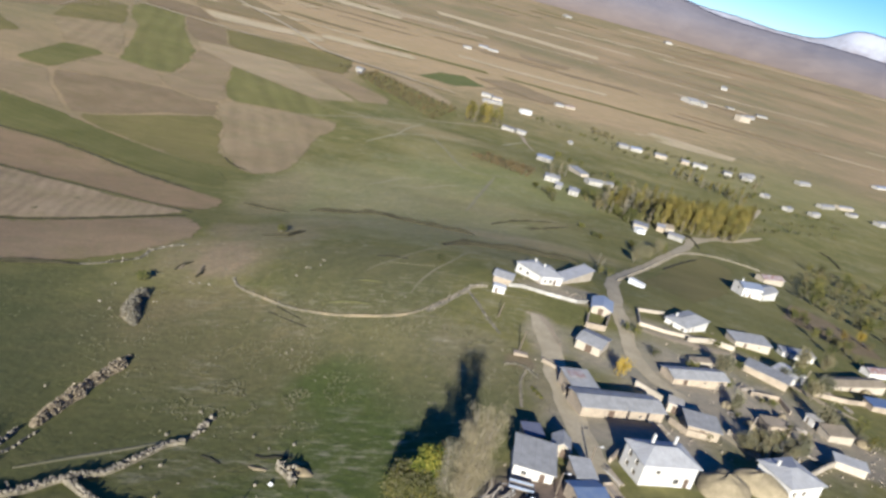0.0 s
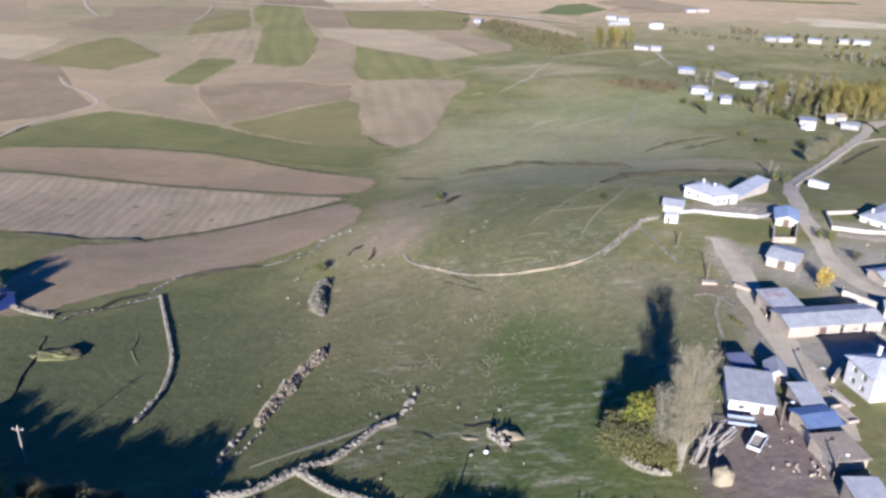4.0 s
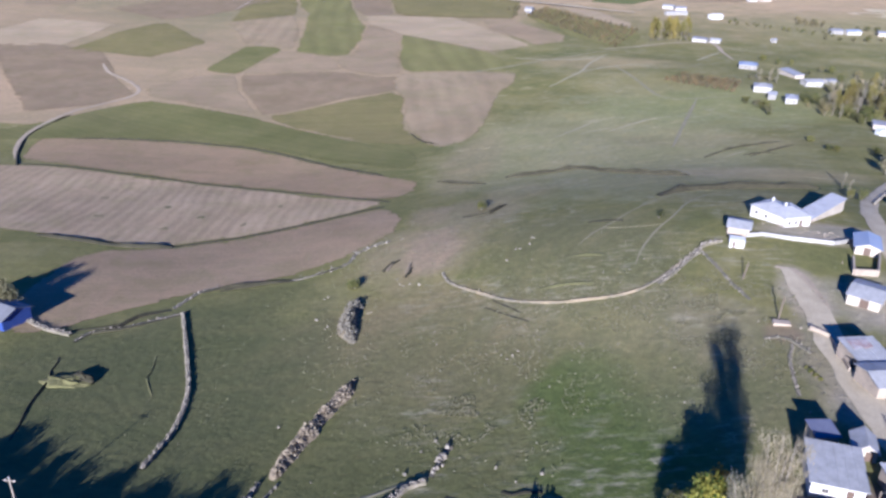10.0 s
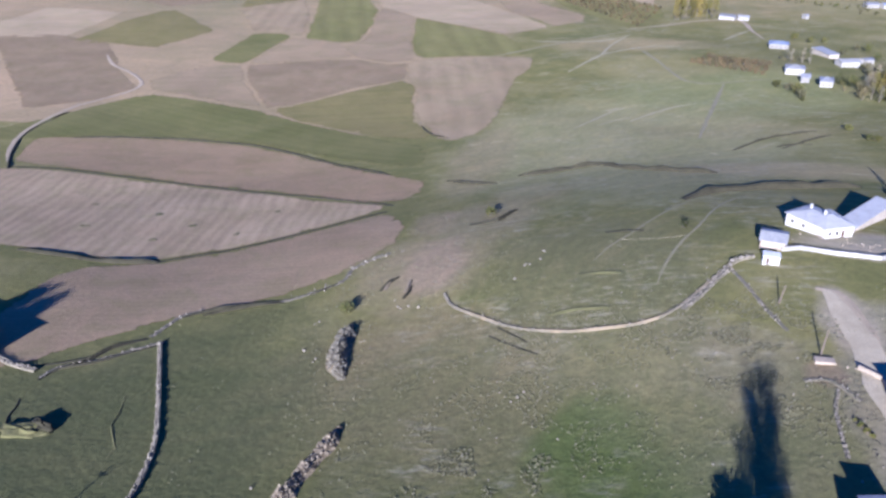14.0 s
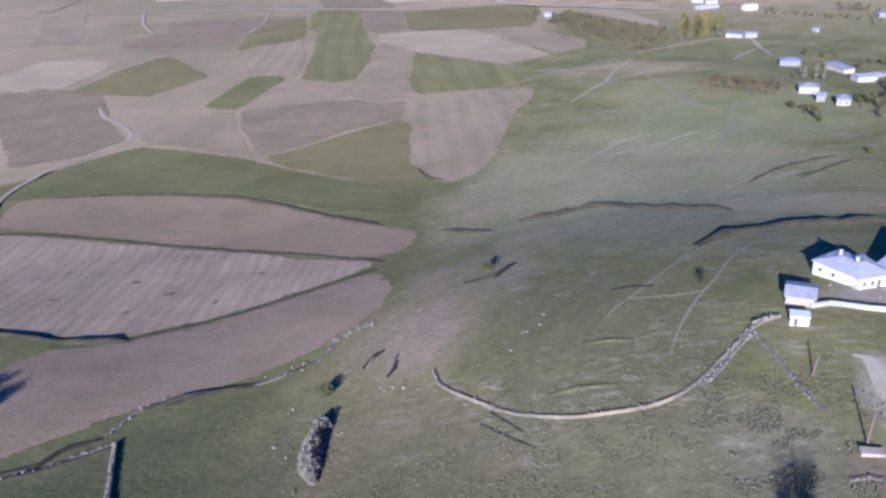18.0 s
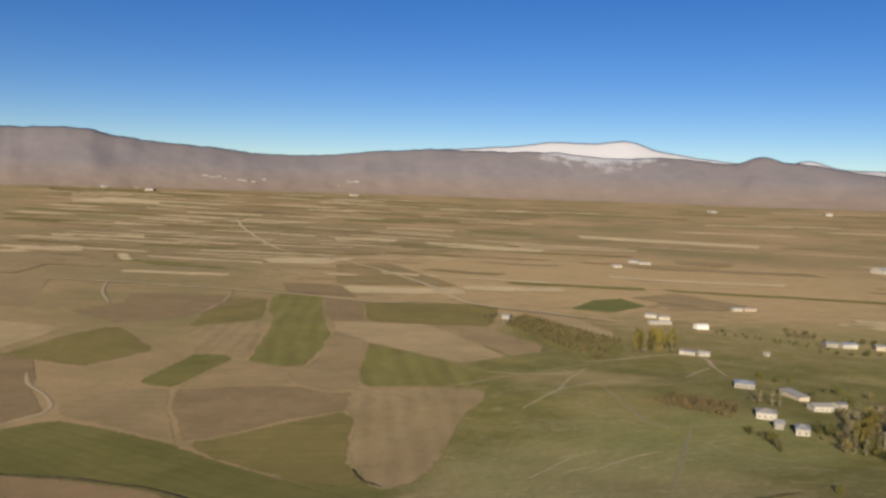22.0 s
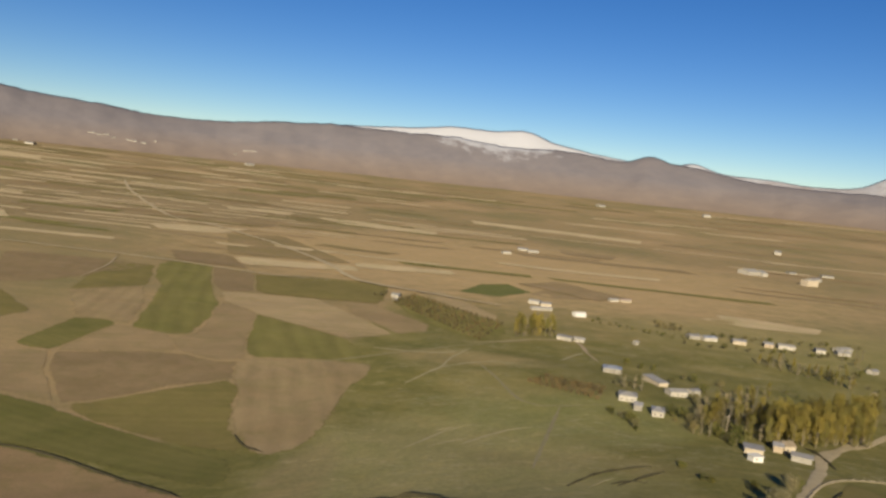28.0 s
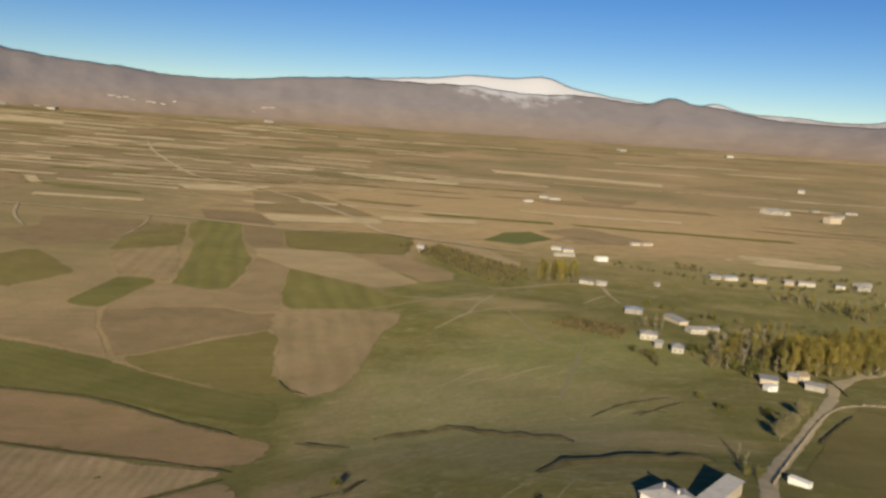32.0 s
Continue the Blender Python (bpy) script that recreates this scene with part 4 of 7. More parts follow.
# ---- ground ----
def axis_steps(lo, hi, fine_lo, fine_hi, fine, grow=1.12):
    out, s = [fine_lo], fine
    while out[-1] < fine_hi:
        out.append(out[-1] + fine)
    while out[-1] < hi:
        s *= grow
        out.append(min(out[-1] + s, hi))
    s = fine
    while out[0] > lo:
        s *= grow
        out.insert(0, max(out[0] - s, lo))
    return out


gx, gy = axis_steps(-4850, 4850, -330, 420, 4.0), axis_steps(-4850, 4850, 30, 600, 4.0, 1.06)
gv = [(x, y, height(x, y)) for y in gy for x in gx]
nx = len(gx)
gf = [(j * nx + i, j * nx + i + 1, (j + 1) * nx + i + 1, (j + 1) * nx + i) for j in range(len(gy) - 1) for i in range(nx - 1)]
ground = mesh("ground", gv, gf, TURF, None, "", True)
tagged(ground, "rolling autumn grassland running out to a brown plain", "ground", "", "structure")


# ---- mountains ----
def range_of(name, base, peaks, reach, foot, deep, material, label, rough, seed):
    """A mountain range round the plain: a low crest with peaks (bearing, rise, breadth), in degrees seen from the valley."""
    v, f = [], []
    bearings = [-180 + 2.5 * i for i in range(53)] + [-47 + 0.35 * i for i in range(270)] + [48 + 2.5 * i for i in range(54)]
    rows = 22
    for az in bearings:
        el = base + sum(h * math.exp(-((az - c) / w) ** 2) for c, h, w in peaks)
        el += rough * 0.10 * noise.noise(Vector((az * 0.9, seed, 0))) + rough * 0.06 * noise.noise(Vector((az * 2.7, seed, 4)))
        s, c = math.sin(radians(az)), math.cos(radians(az))
        for k in range(rows + 1):
            u = k / rows
            r = foot + (reach - foot) * u
            low = height(s * foot, c * foot) - 12
            top = 117 + reach * math.tan(radians(el))
            z = low + (top - low) * (0.35 * u + 0.65 * u * u * (3 - 2 * u) * (0.4 + 0.6 * u))
            amp = rough * 26 * u * (1 - u) * 2
            n1 = noise.fractal(Vector((az / 2.2, r / 420, seed)), 0.9, 2.1, 4)
            z += amp * n1
            v.append((s * r, c * r, z))
        v.append((s * (reach + 60), c * (reach + 60), 0))
    m = rows + 2
    n = len(bearings)
    for i in range(n):
        j = (i + 1) % n
        f += [(i * m + k, j * m + k, j * m + k + 1, i * m + k + 1) for k in range(m - 1)]
    ob = mesh(name, v, f, material, None, "", True)
    return tagged(ob, label, "mountain", "", "structure")


CREST = [(-42, 1.95), (-38, 0.92), (-34, 1.33), (-30, 0.70), (-26, 0.60), (-22, 0.25), (-18, 0.31), (-14, 0.67), (-10, 0.87), (-6, 0.78), (-2, 0.90), (2, 0.55), (6, 0.77), (10, 0.33), (14, 0.61), (22, -0.06), (30, -0.17), (34, 0.62)]
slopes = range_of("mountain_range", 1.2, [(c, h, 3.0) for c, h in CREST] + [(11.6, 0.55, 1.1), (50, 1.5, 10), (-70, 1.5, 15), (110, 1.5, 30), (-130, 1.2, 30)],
         4350, 3600, 0, SLOPE_HAZED, "bare mountain slopes with distance haze in their grey-mauve colour", 0.8, 3.1)
CREST = [(-42, 0.85), (-38, 0.77), (-34, 0.72), (-30, 0.58), (-26, 0.52), (-22, -0.32), (-18, 0.48), (-14, 0.29), (-10, 0.92), (-6, 0.98), (-2, 1.44), (2, 1.33), (6, 0.87), (10, 0.49), (14, 0.31), (18, 0.28), (22, 0.08), (26, 0.16), (30, 1.37), (34, 1.12)]
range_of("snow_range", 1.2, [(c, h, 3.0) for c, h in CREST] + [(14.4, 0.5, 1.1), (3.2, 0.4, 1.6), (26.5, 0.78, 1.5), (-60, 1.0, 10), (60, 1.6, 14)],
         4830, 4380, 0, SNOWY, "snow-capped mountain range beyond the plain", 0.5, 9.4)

# ---- fields by the valley ----
field([(-230.3, 336.5), (-210.2, 342.3), (-186.9, 347.6), (-152.9, 346.8), (-132.3, 339.6), (-114.5, 330.5), (-76.5, 308.7), (-60.4, 299.3), (-59.5, 285.1), (-64, 270), (-112.6, 284.3), (-154.5, 291.6), (-202.2, 295), (-223.2, 297.2), (-228.3, 301.9), (-237.9, 318.4), (-242.7, 334.8)], PLOUGH_RED, "freshly ploughed reddish field strip with a dark bank along it")
field([(-222, 289.9), (-200.4, 292.5), (-153.2, 289.3), (-111.5, 281.9), (-67, 269.4), (-66.2, 263.6), (-76.6, 250.7), (-90.7, 235.9), (-99.9, 227.6), (-115.7, 215.4), (-127.9, 212), (-159, 215.1), (-210.8, 220.7), (-274.3, 279.4)], STUBBLE, "pale stubble field with slanting drill lines")
field([(-128.2, 207.8), (-114.4, 213.3), (-98.7, 225.3), (-87.6, 236.2), (-75.5, 247.7), (-64.1, 259.5), (-59.3, 255.9), (-54.5, 243.4), (-53.1, 229.1), (-57.7, 218.5), (-61.8, 209.8), (-67.5, 202.8), (-72.4, 195.3), (-86.2, 185.5), (-92.7, 180.9), (-97.7, 174.3), (-110.3, 157.6), (-117.3, 150.4), (-126.3, 157.2), (-134, 175.7), (-135.1, 190.6), (-135.9, 201.2)], PLOUGH_NEAR, "brown ploughed field ending in a rounded tip")
field([(-278.2, 332.4), (-256.9, 368.2), (-248.8, 394.1), (-237.3, 416.2), (-169.7, 400.6), (-112.4, 370.6), (-74.2, 350.8), (-68.2, 337.8), (-66.2, 317.2), (-86.8, 324.2), (-111.5, 334.1), (-139.3, 345.8), (-157.9, 349.6), (-179, 348.4), (-229.7, 336.2), (-268.5, 323.2)], WHEAT, "long green strip of winter wheat beside plough land")
field([(-211, 484), (-200, 490), (-169, 504), (-147, 505), (-128, 498), (-116, 503), (-111, 480), (-108, 467), (-132, 445), (-143, 426), (-157, 410), (-166, 403), (-201, 459)], PLOUGH, "wide brown ploughed field")
field([(-165, 402), (-157, 409), (-143, 425), (-128, 445), (-108, 467), (-99, 449), (-89, 406), (-83, 387), (-70, 362), (-80, 360), (-96, 364), (-115, 372), (-139, 384)], OLIVE, "weedy olive-brown fallow field")
field([(-115, 510), (-89, 519), (-64, 526), (-44, 523), (-42, 495), (-49, 465), (-48, 434), (-47, 404), (-49, 383), (-53, 366), (-62, 356), (-71, 363), (-82, 385), (-90, 406), (-98, 440), (-109, 468), (-118, 502)], BUFF_UP, "pale fallow field with broad wavering stripes")
field([(-212, 560), (-194, 556), (-174, 549), (-163, 533), (-154, 511), (-172, 503), (-201, 490), (-213, 486)], BUFF, "buff fallow field")
field([(-239, 490), (-241, 527), (-244, 569), (-218, 568), (-212, 559), (-213, 514), (-213, 485), (-229, 486)], WHEAT, "small green field of young wheat")
field([(-289, 813), (-290, 848), (-247, 850), (-221, 767), (-196, 699), (-180, 666), (-169, 612), (-163, 557), (-173, 547), (-202, 557), (-221, 629), (-245, 712), (-266, 748)], WHEAT_UP, "green wheat field with lengthwise stripes")
field([(-181, 676), (-154, 652), (-144, 639), (-127, 557), (-115, 510), (-128, 499), (-150, 510), (-158, 520), (-167, 538), (-162, 559), (-170, 613)], BUFF, "narrow buff fallow field")
field([(-145, 641), (-122, 627), (-93, 605), (-70, 588), (-59, 565), (-47, 529), (-65, 527), (-96, 520), (-115, 512), (-127, 552)], WHEAT_UP, "dark green wheat field beyond the fallow")
field([(-197, 712), (-169, 720), (-119, 729), (-83, 683), (-59, 646), (-41, 620), (-69, 589), (-94, 607), (-144, 641), (-178, 671)], FALLOW_PALE, "pale straw-coloured field")
field([(-244, 840), (-198, 823), (-170, 726), (-196, 713), (-216, 752)], PLOUGH, "small brown field")
field([(-197, 820), (-154, 845), (-98, 847), (-70, 845), (-64, 748), (-101, 737), (-124, 731), (-170, 729)], OLIVE, "olive-green fallow strip")
field([(-452, 562), (-446, 583), (-449, 632), (-372, 621), (-370, 589), (-365, 531), (-419, 524)], FALLOW_PALE, "pale straw field on the plain")
field([(-621, 872), (-568, 875), (-462, 700), (-498, 680)], BUFF, "buff field beside a dirt track")
field([(-354, 512), (-356, 595), (-347, 645), (-310, 610), (-272, 570), (-288, 516), (-330, 524)], OLIVE, "dark weedy field")
field([(-418, 528), (-377, 541), (-326, 524), (-287, 473), (-272, 451), (-248.9, 426.3), (-255.7, 399.3), (-280, 374.7)], PLOUGH, "broad brown field")
field([(-340, 818), (-292, 810), (-309, 712), (-330, 668), (-352, 650), (-420, 690), (-400, 740), (-430, 800)], PLOUGH, "broad brown ploughed field along the dirt track")
field([(-292, 650), (-253, 700), (-223, 630), (-204, 560), (-220, 570), (-246, 571), (-260, 600)], BUFF_UP, "wide fallow field with faint broad stripes")
field([(-237, 474), (-223, 484), (-212, 482), (-201, 458), (-167, 402), (-179, 405), (-238, 421), (-250, 438)], BUFF, "pale brown fallow with a track along it")
field([(-335, 806), (-289, 808), (-267, 747), (-252, 702), (-291, 651), (-308, 710)], OLIVE, "weedy yellow-olive fallow beside the wheat")
field([(-98, 733), (-72, 736), (-20, 666), (-19, 641), (-40, 621), (-58, 646), (-82, 683)], BUFF, "pale field edge by the orchard")
field([(-41, 815), (-20, 851), (34, 741), (32, 714), (-6, 764)], FALLOW_PALE, "bare pale plot with a stone edging")
field([(-5, 853), (19, 925), (50, 951), (74, 905), (38, 846)], LUSHFIELD, "bright green clover field")
field([(152.1, 276.6), (174.3, 313.2), (184.5, 298), (187.9, 272.3), (181.3, 253.1), (164, 248.5), (159.8, 264.8)], PLOUGH, "narrow brown ploughed garden plot between hedges", "garden_plot")
field([(91.8, 262.1), (123.4, 320.5), (155.4, 366.6), (163.4, 349.9), (137, 290.5), (108.4, 249.9), (101.6, 260.3)], OLIVE, "dry fenced paddock beside the road", "paddock")
field([(233, 848), (283, 886), (358, 863), (340, 832), (265, 829)], STRAW, "pale straw strip beyond the farms")
field([(69, 891), (98, 950), (160, 941), (147, 900), (92, 876)], BUFF, "buff field beyond the farms")

# strips of tilled land far out on the plain, ploughed, sown and cut
FAR = random.Random(11)
kinds_far = [(STRAW, "pale straw strip far out on the plain"), (BUFF, "buff strip far out on the plain"), (OLIVE, "olive strip far out on the plain"),
             (PLOUGH_RED, "brown ploughed strip far out on the plain"), (DARK, "dark fallow strip far out on the plain"), (WHEAT_UP, "green strip far out on the plain")]
row_y = 1000.0
while row_y < 3300:
    deep = 9 + 0.0135 * row_y * FAR.uniform(0.5, 1.6)
    at = -0.66 * row_y + FAR.uniform(-200, 0)
    while at < 0.62 * row_y:
        side = at / row_y
        long = (FAR.uniform(50, 130) + 0.06 * row_y * FAR.uniform(0.2, 1.2)) * (1.0 if side < -0.1 else 1.5)
        share = 0.8 if side < -0.22 else 0.4 if side < -0.05 else 0.17
        if FAR.random() < share:
            m, text = FAR.choices(kinds_far, (9, 4, 2, 2, 2, 1.5) if side < -0.1 else (5, 5, 1, 3, 0.4, 1.2))[0]
            skew, tip_, d2 = FAR.uniform(-0.12, 0.08), FAR.uniform(-25, 25), deep * FAR.uniform(0.45, 1.0)
            y0 = row_y + FAR.uniform(-14, 14) + 0.02 * at
            field([(at, y0), (at + long * 0.96, y0 + skew * long), (at + long * 0.96 + tip_ + d2 * 0.3, y0 + skew * long + d2), (at + tip_, y0 + d2)],
                  m, text, cell=70.0, lift=0.25 + 0.0002 * row_y)
        at += long * FAR.uniform(1.0, 1.35)
    row_y += deep * FAR.uniform(1.05, 1.6)
for pts, m, text in (([(-718, 1152), (-669, 1153), (-591, 1045), (-649, 1063)], BUFF, "buff field on the plain"), ([(-662, 1145), (-644, 1150), (-569, 1047), (-588, 1046)], STRAW, "straw field on the plain"), ([(-880, 1184), (-764, 1224), (-716, 1152), (-828, 1070)], STRAW, "straw field on the plain"), ([(-971, 1430), (-803, 1469), (-756, 1390), (-928, 1369)], STRAW, "straw field on the plain"), ([(-927, 1260), (-789, 1231), (-757, 1184), (-870, 1186)], BUFF, "buff field on the plain"), ([(-644, 882), (-709, 1060), (-671, 1049), (-622, 884)], BUFF, "narrow buff field beyond the track"), ([(-543, 966), (-408, 983), (-395, 957), (-527, 941)], STRAW, "long pale strip on the plain"), ([(-127, 986), (-14, 1010), (-7, 970), (-121, 944)], STRAW, "long straw strip on the plain"),
                     ([(-454, 1179), (-318, 1247), (-335, 1141), (-410, 1114)], STRAW, "long pale strip on the plain"),
                     ([(-254, 927), (-124, 955), (-109, 915), (-223, 874)], STRAW, "long straw strip on the plain"), 
                     ([(-328, 1143), (-264, 1197), (-127, 975), (-265, 943)], DARK, "brown fallow on the plain"), ([(-323, 928), (-257, 935), (-212, 850), (-204, 845), (-289, 859)], PLOUGH, "dark fallow beside the track"),
                     ([(-197, 819), (-74, 832), (-66, 733), (-166, 721)], OLIVE, "green-brown fallow beside the track"), ([(-490, 1637), (-353, 1653), (-345, 1578), (-457, 1560)], STRAW, "pale strip on the plain"),
                     ([(58, 957), (112, 1016), (182, 937), (140, 887)], BUFF, "buff field beyond the farms"), ([(-7, 1973), (386, 1889), (367, 1802), (6, 1879)], STRAW, "long pale strip on the plain"),
                     ([(155, 1454), (256, 1450), (232, 1367), (156, 1380)], BUFF, "buff strip on the plain"), ([(-306, 1601), (-57, 1563), (-63, 1484), (-224, 1496)], STRAW, "pale strip on the plain"),
                     ([(-1764, 2638), (-1359, 2527), (-1290, 2387), (-1537, 2312)], STRAW, "pale strip on the plain"), ([(255, 893), (335, 872), (323, 845), (257, 862)], STRAW, "pale strip beyond the farms")):
    field(pts, m, text, lift=0.5, cell=12, fade=4.0)

# ---- tracks, lanes and paths ----
strip([(-568, 863), (-531, 863), (-438, 861), (-347, 856), (-274, 846), (-199, 829), (-127, 833)], 4.5, GRAVEL, "straight pale dirt track across the plain", "dirt_track", 0.9, 15)
strip([(-875, 2038), (-758, 1802), (-620, 1556), (-500, 1351), (-438, 1273), (-377, 1236), (-313, 1164), (-257, 1102), (-213, 1041), (-174, 986), (-136, 915), (-102, 848), (-37, 818), (38, 793)], 6.5, GRAVEL, "long pale dirt road running out across the plain", "dirt_road", 1.5, 30)
strip([(-502, 878), (-458, 799), (-410, 735)], 3.0, TRACK, "short dirt track off the main track", "dirt_track", 0.5, 10)
strip([(-341, 843), (-320, 770), (-311, 708)], 2.0, TRACK, "dirt track between fields", "dirt_track", 0.5, 10)
strip([(16, 550), (27, 508), (38.7, 456.4), (54.6, 450.5), (83.4, 461)], 1.8, FAINT, "pale footpath over the green rise", "footpath", 0.2, 8, "path")
strip([(55.8, 448.6), (44.1, 391.5), (35.3, 347.2)], 1.8, FAINT, "pale footpath down the slope", "footpath", 0.2, 6, "path")
strip([(10, 616), (39, 635), (64, 657), (90, 661), (93, 619), (96, 590)], 3, TRACK, "pale farm track by the poplar row", "farm_track", 0.2, 10)
strip([(-80, 515), (-57, 537), (-29, 565), (-6, 589), (22, 617)], 2.1, FAINT, "pale worn track over the brow", "farm_track", 0.2, 10)
strip([(43.9, 190.1), (45, 178.5), (45.5, 169), (45.1, 156.9), (45.1, 143.6), (45.6, 132.1), (46.3, 122.1), (46.5, 111.7), (46.7, 104.1)], 5.2, GRAVEL, "grey gravel village lane", "village_lane", 0.2, 3)
strip([(42, 190.7), (45.3, 189.3), (46.9, 176.1), (46.4, 163.3)], 3.6, TRACK, "widened gravel turning place at the lane's end", "lane_end", 0.14, 3)
strip([(283, 606), (245, 536), (219, 486), (183.7, 433.7), (161.8, 407.5), (151.5, 383.1), (120.1, 326.4), (88.9, 270.7), (78.7, 247.8), (71.7, 215.1), (69.9, 196.3), (67.9, 181.1), (69.3, 168.8), (73.7, 160.4), (76.4, 152.5), (79.8, 144.5), (83.5, 138.6)], 4.6, GRAVEL, "grey gravel road through the village", "village_road", 0.2, 3)
strip([(71.2, 199.1), (80.3, 197.9), (92.3, 199.1), (108.9, 202.2), (116.9, 193.5), (123, 186), (129.8, 180.7)], 3.6, TRACK, "dirt lane between the yards", "dirt_lane", 0.2, 4)
strip([(156.7, 392.4), (180.4, 429.6), (199, 446.9), (216, 467), (240, 495)], 4, GRAVEL, "pale gravel road bending past the poplars", "gravel_road", 0.25, 6)
for pts, wide in (([(-1.1, 399.2), (5.8, 404.7)], 2.4), ([(-3.4, 372.5), (3, 380.4), (11.8, 387.6)], 2.2), ([(-12.6, 368.7), (-4.5, 384.7), (2.8, 398.4), (13.7, 409)], 1.4), ([(10.2, 379), (19.3, 391.6), (28.6, 401.3), (39.7, 409.3)], 1.6),
                  ([(51.7, 326.5), (57.9, 335.8), (62.2, 340.2)], 1.2), ([(-45.4, 350.7), (-40.2, 354.6)], 1.6), ([(-22, 483), (-17.9, 493.1), (-5, 526.7), (0.9, 560.2), (12.2, 594)], 1.7), ([(-50, 569.3), (-26.6, 568.4), (-6.1, 572.7), (7.5, 584.4)], 2.8),
                  ([(-12.6, 508.7), (-0.9, 531.6), (20.5, 551), (41.8, 552.6)], 2.2), ([(69.9, 578.8), (81, 602), (91.1, 621.2)], 2.4)):
    strip(pts, wide, WORN, "pale scuffed streak of dry worn turf", "worn_streak", 0.16, 4, "path", 0.9)
strip([(5.3, 217.8), (10.4, 217.2), (16.9, 217.3), (19.8, 218.1)], 0.5, FAINT, "faint sheep path across the hillock", "footpath", 0.08, 3, "path")
strip([(-41.6, 99.8), (-35.6, 105), (-29, 109.9), (-23, 114.9)], 1.1, FAINT, "narrow pale sheep path beside the wall", "footpath", 0.1, 3, "path")
strip([(-0.8, 206), (2.8, 214.5), (7.2, 221.2), (15.6, 236.2), (24.4, 249.5), (31.2, 255.5), (38.6, 259.6)], 0.55, FAINT, "faint path curving up the hillock", "footpath", 0.08, 3, "path")
strip([(12.2, 192), (14.4, 202), (18.6, 214.2), (23.4, 225), (28.2, 238), (34, 249), (42.6, 258.5)], 0.6, FAINT, "faint path curving up the hillock", "footpath", 0.08, 3, "path")
strip([(-228.8, 298), (-245.5, 322.8), (-255.7, 347.9), (-258.6, 379.8), (-254.1, 400.4), (-247.8, 420.9), (-252, 436), (-271, 456), (-291, 471), (-308, 492)], 2.2, TRACK, "pale stream track winding past the fields", "dirt_track", 0.2, 4)
bank([(-220.4, 288), (-237.7, 312.3), (-252.3, 341.7), (-255.6, 375.6)], 0.55, 1.2, BANK_SHADE, "dark ditch bank beside the track")

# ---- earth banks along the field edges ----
# the near-black banks paint the shadow lines that field steps cast
bank([(-227.9, 336.9), (-210.2, 342.3), (-186.9, 347.6), (-152.9, 346.8), (-132.3, 339.6), (-114.5, 330.5), (-91.9, 317.4), (-76.1, 307.4)], 0.6, 1.5, BANK_SHADE, "edge between two field strips, painted shade-dark")
bank([(-223.1, 291.2), (-201.3, 293.7), (-153.9, 290.5), (-112.1, 283.1), (-86.1, 276.9), (-64.2, 268.9)], 0.4, 1.3, BANK_SHADE, "low edge along the stubble, painted shade-dark")
bank([(-158.1, 214.1), (-143, 212.3), (-127.2, 211), (-114.9, 214)], 1.0, 1.8, BANK_SHADE, "steep edge under the stubble field, painted shade-dark")
bank([(-115.6, 213.9), (-99.3, 226.4), (-88, 237.1), (-76.2, 249.7), (-64.7, 261.7)], 0.5, 1.4, BANK_SHADE, "low edge between stubble and plough, painted shade-dark")
bank([(-86.5, 183.7), (-79.7, 188.2), (-70.5, 193.9)], 0.72, 0.9, BANK_SHADE, "bank below the plough land, painted shade-dark")
bank([(-109.1, 156.1), (-103.7, 158.4), (-99.7, 161.2), (-98.4, 166.2), (-93.1, 171.3)], 0.44, 0.7, BANK_SHADE, "low ragged bank below the plough land")
bank([(-28.3, 301.1), (-17.6, 303.7), (-1.7, 310.4), (8.8, 301.7), (26.3, 292.6), (35.3, 289.6)], 1.35, 1.8, BANK_SHADE, "long low scarp across the green rise")
bank([(-53.1, 298.2), (-43.5, 292.7), (-34.3, 291.8)], 0.8, 1.1, BANK_SHADE, "short scarp painted shade-dark")
bank([(21.1, 249.6), (31.4, 259.1), (40.1, 263), (48.9, 266.4), (60.7, 270.7), (72.4, 274.1)], 1.7, 2.6, BANK_SHADE, "tall curved bank behind the farmhouse")
bank([(-35.1, 241.4), (-31, 241.6), (-27.5, 242.6), (-23.4, 254)], 0.85, 1.1, BANK_SHADE, "short crumbling earth scarp")
bank([(45, 327.7), (58.9, 345.7), (79.3, 358.5)], 0.66, 0.7, BANK_SHADE, "low swell on the slope")
bank([(60.2, 332.9), (68.9, 337.9), (73.5, 336.4)], 0.55, 0.7, BANK_SHADE, "low swell on the slope")
bank([(62.1, 331), (71.6, 341), (82.9, 352.1)], 0.61, 0.7, BANK_SHADE, "low swell on the slope")
bank([(-81.9, 383.9), (-73.3, 368.6), (-62.5, 360.6)], 0.55, 0.9, BANK_SHADE, "ditch bank at the tip of the fallow")
bank([(-84.6, 149.5), (-82.2, 143.6), (-81.5, 140.1), (-79.3, 137.1), (-77, 134.2), (-76.7, 131.1)], 0.16, 0.3, BANK, "small winding gully edge")
bank([(-48.2, 199.1), (-48, 202.8), (-47.9, 205.4)], 1.3, 1.0, BANK_PALE, "eroded gully side")
bank([(-42.7, 197.4), (-42.8, 201), (-42.9, 204.3)], 1.3, 1.0, BANK_PALE, "eroded gully side")
bank([(-20.3, 176.7), (-15, 172.4), (-9.9, 168.9)], 0.2, 0.5, BANK_SHADE, "faint rut in the turf")
bank([(-18.9, 179.7), (-15.5, 176.4), (-12.2, 173.2)], 0.2, 0.5, BANK_SHADE, "faint rut in the turf")
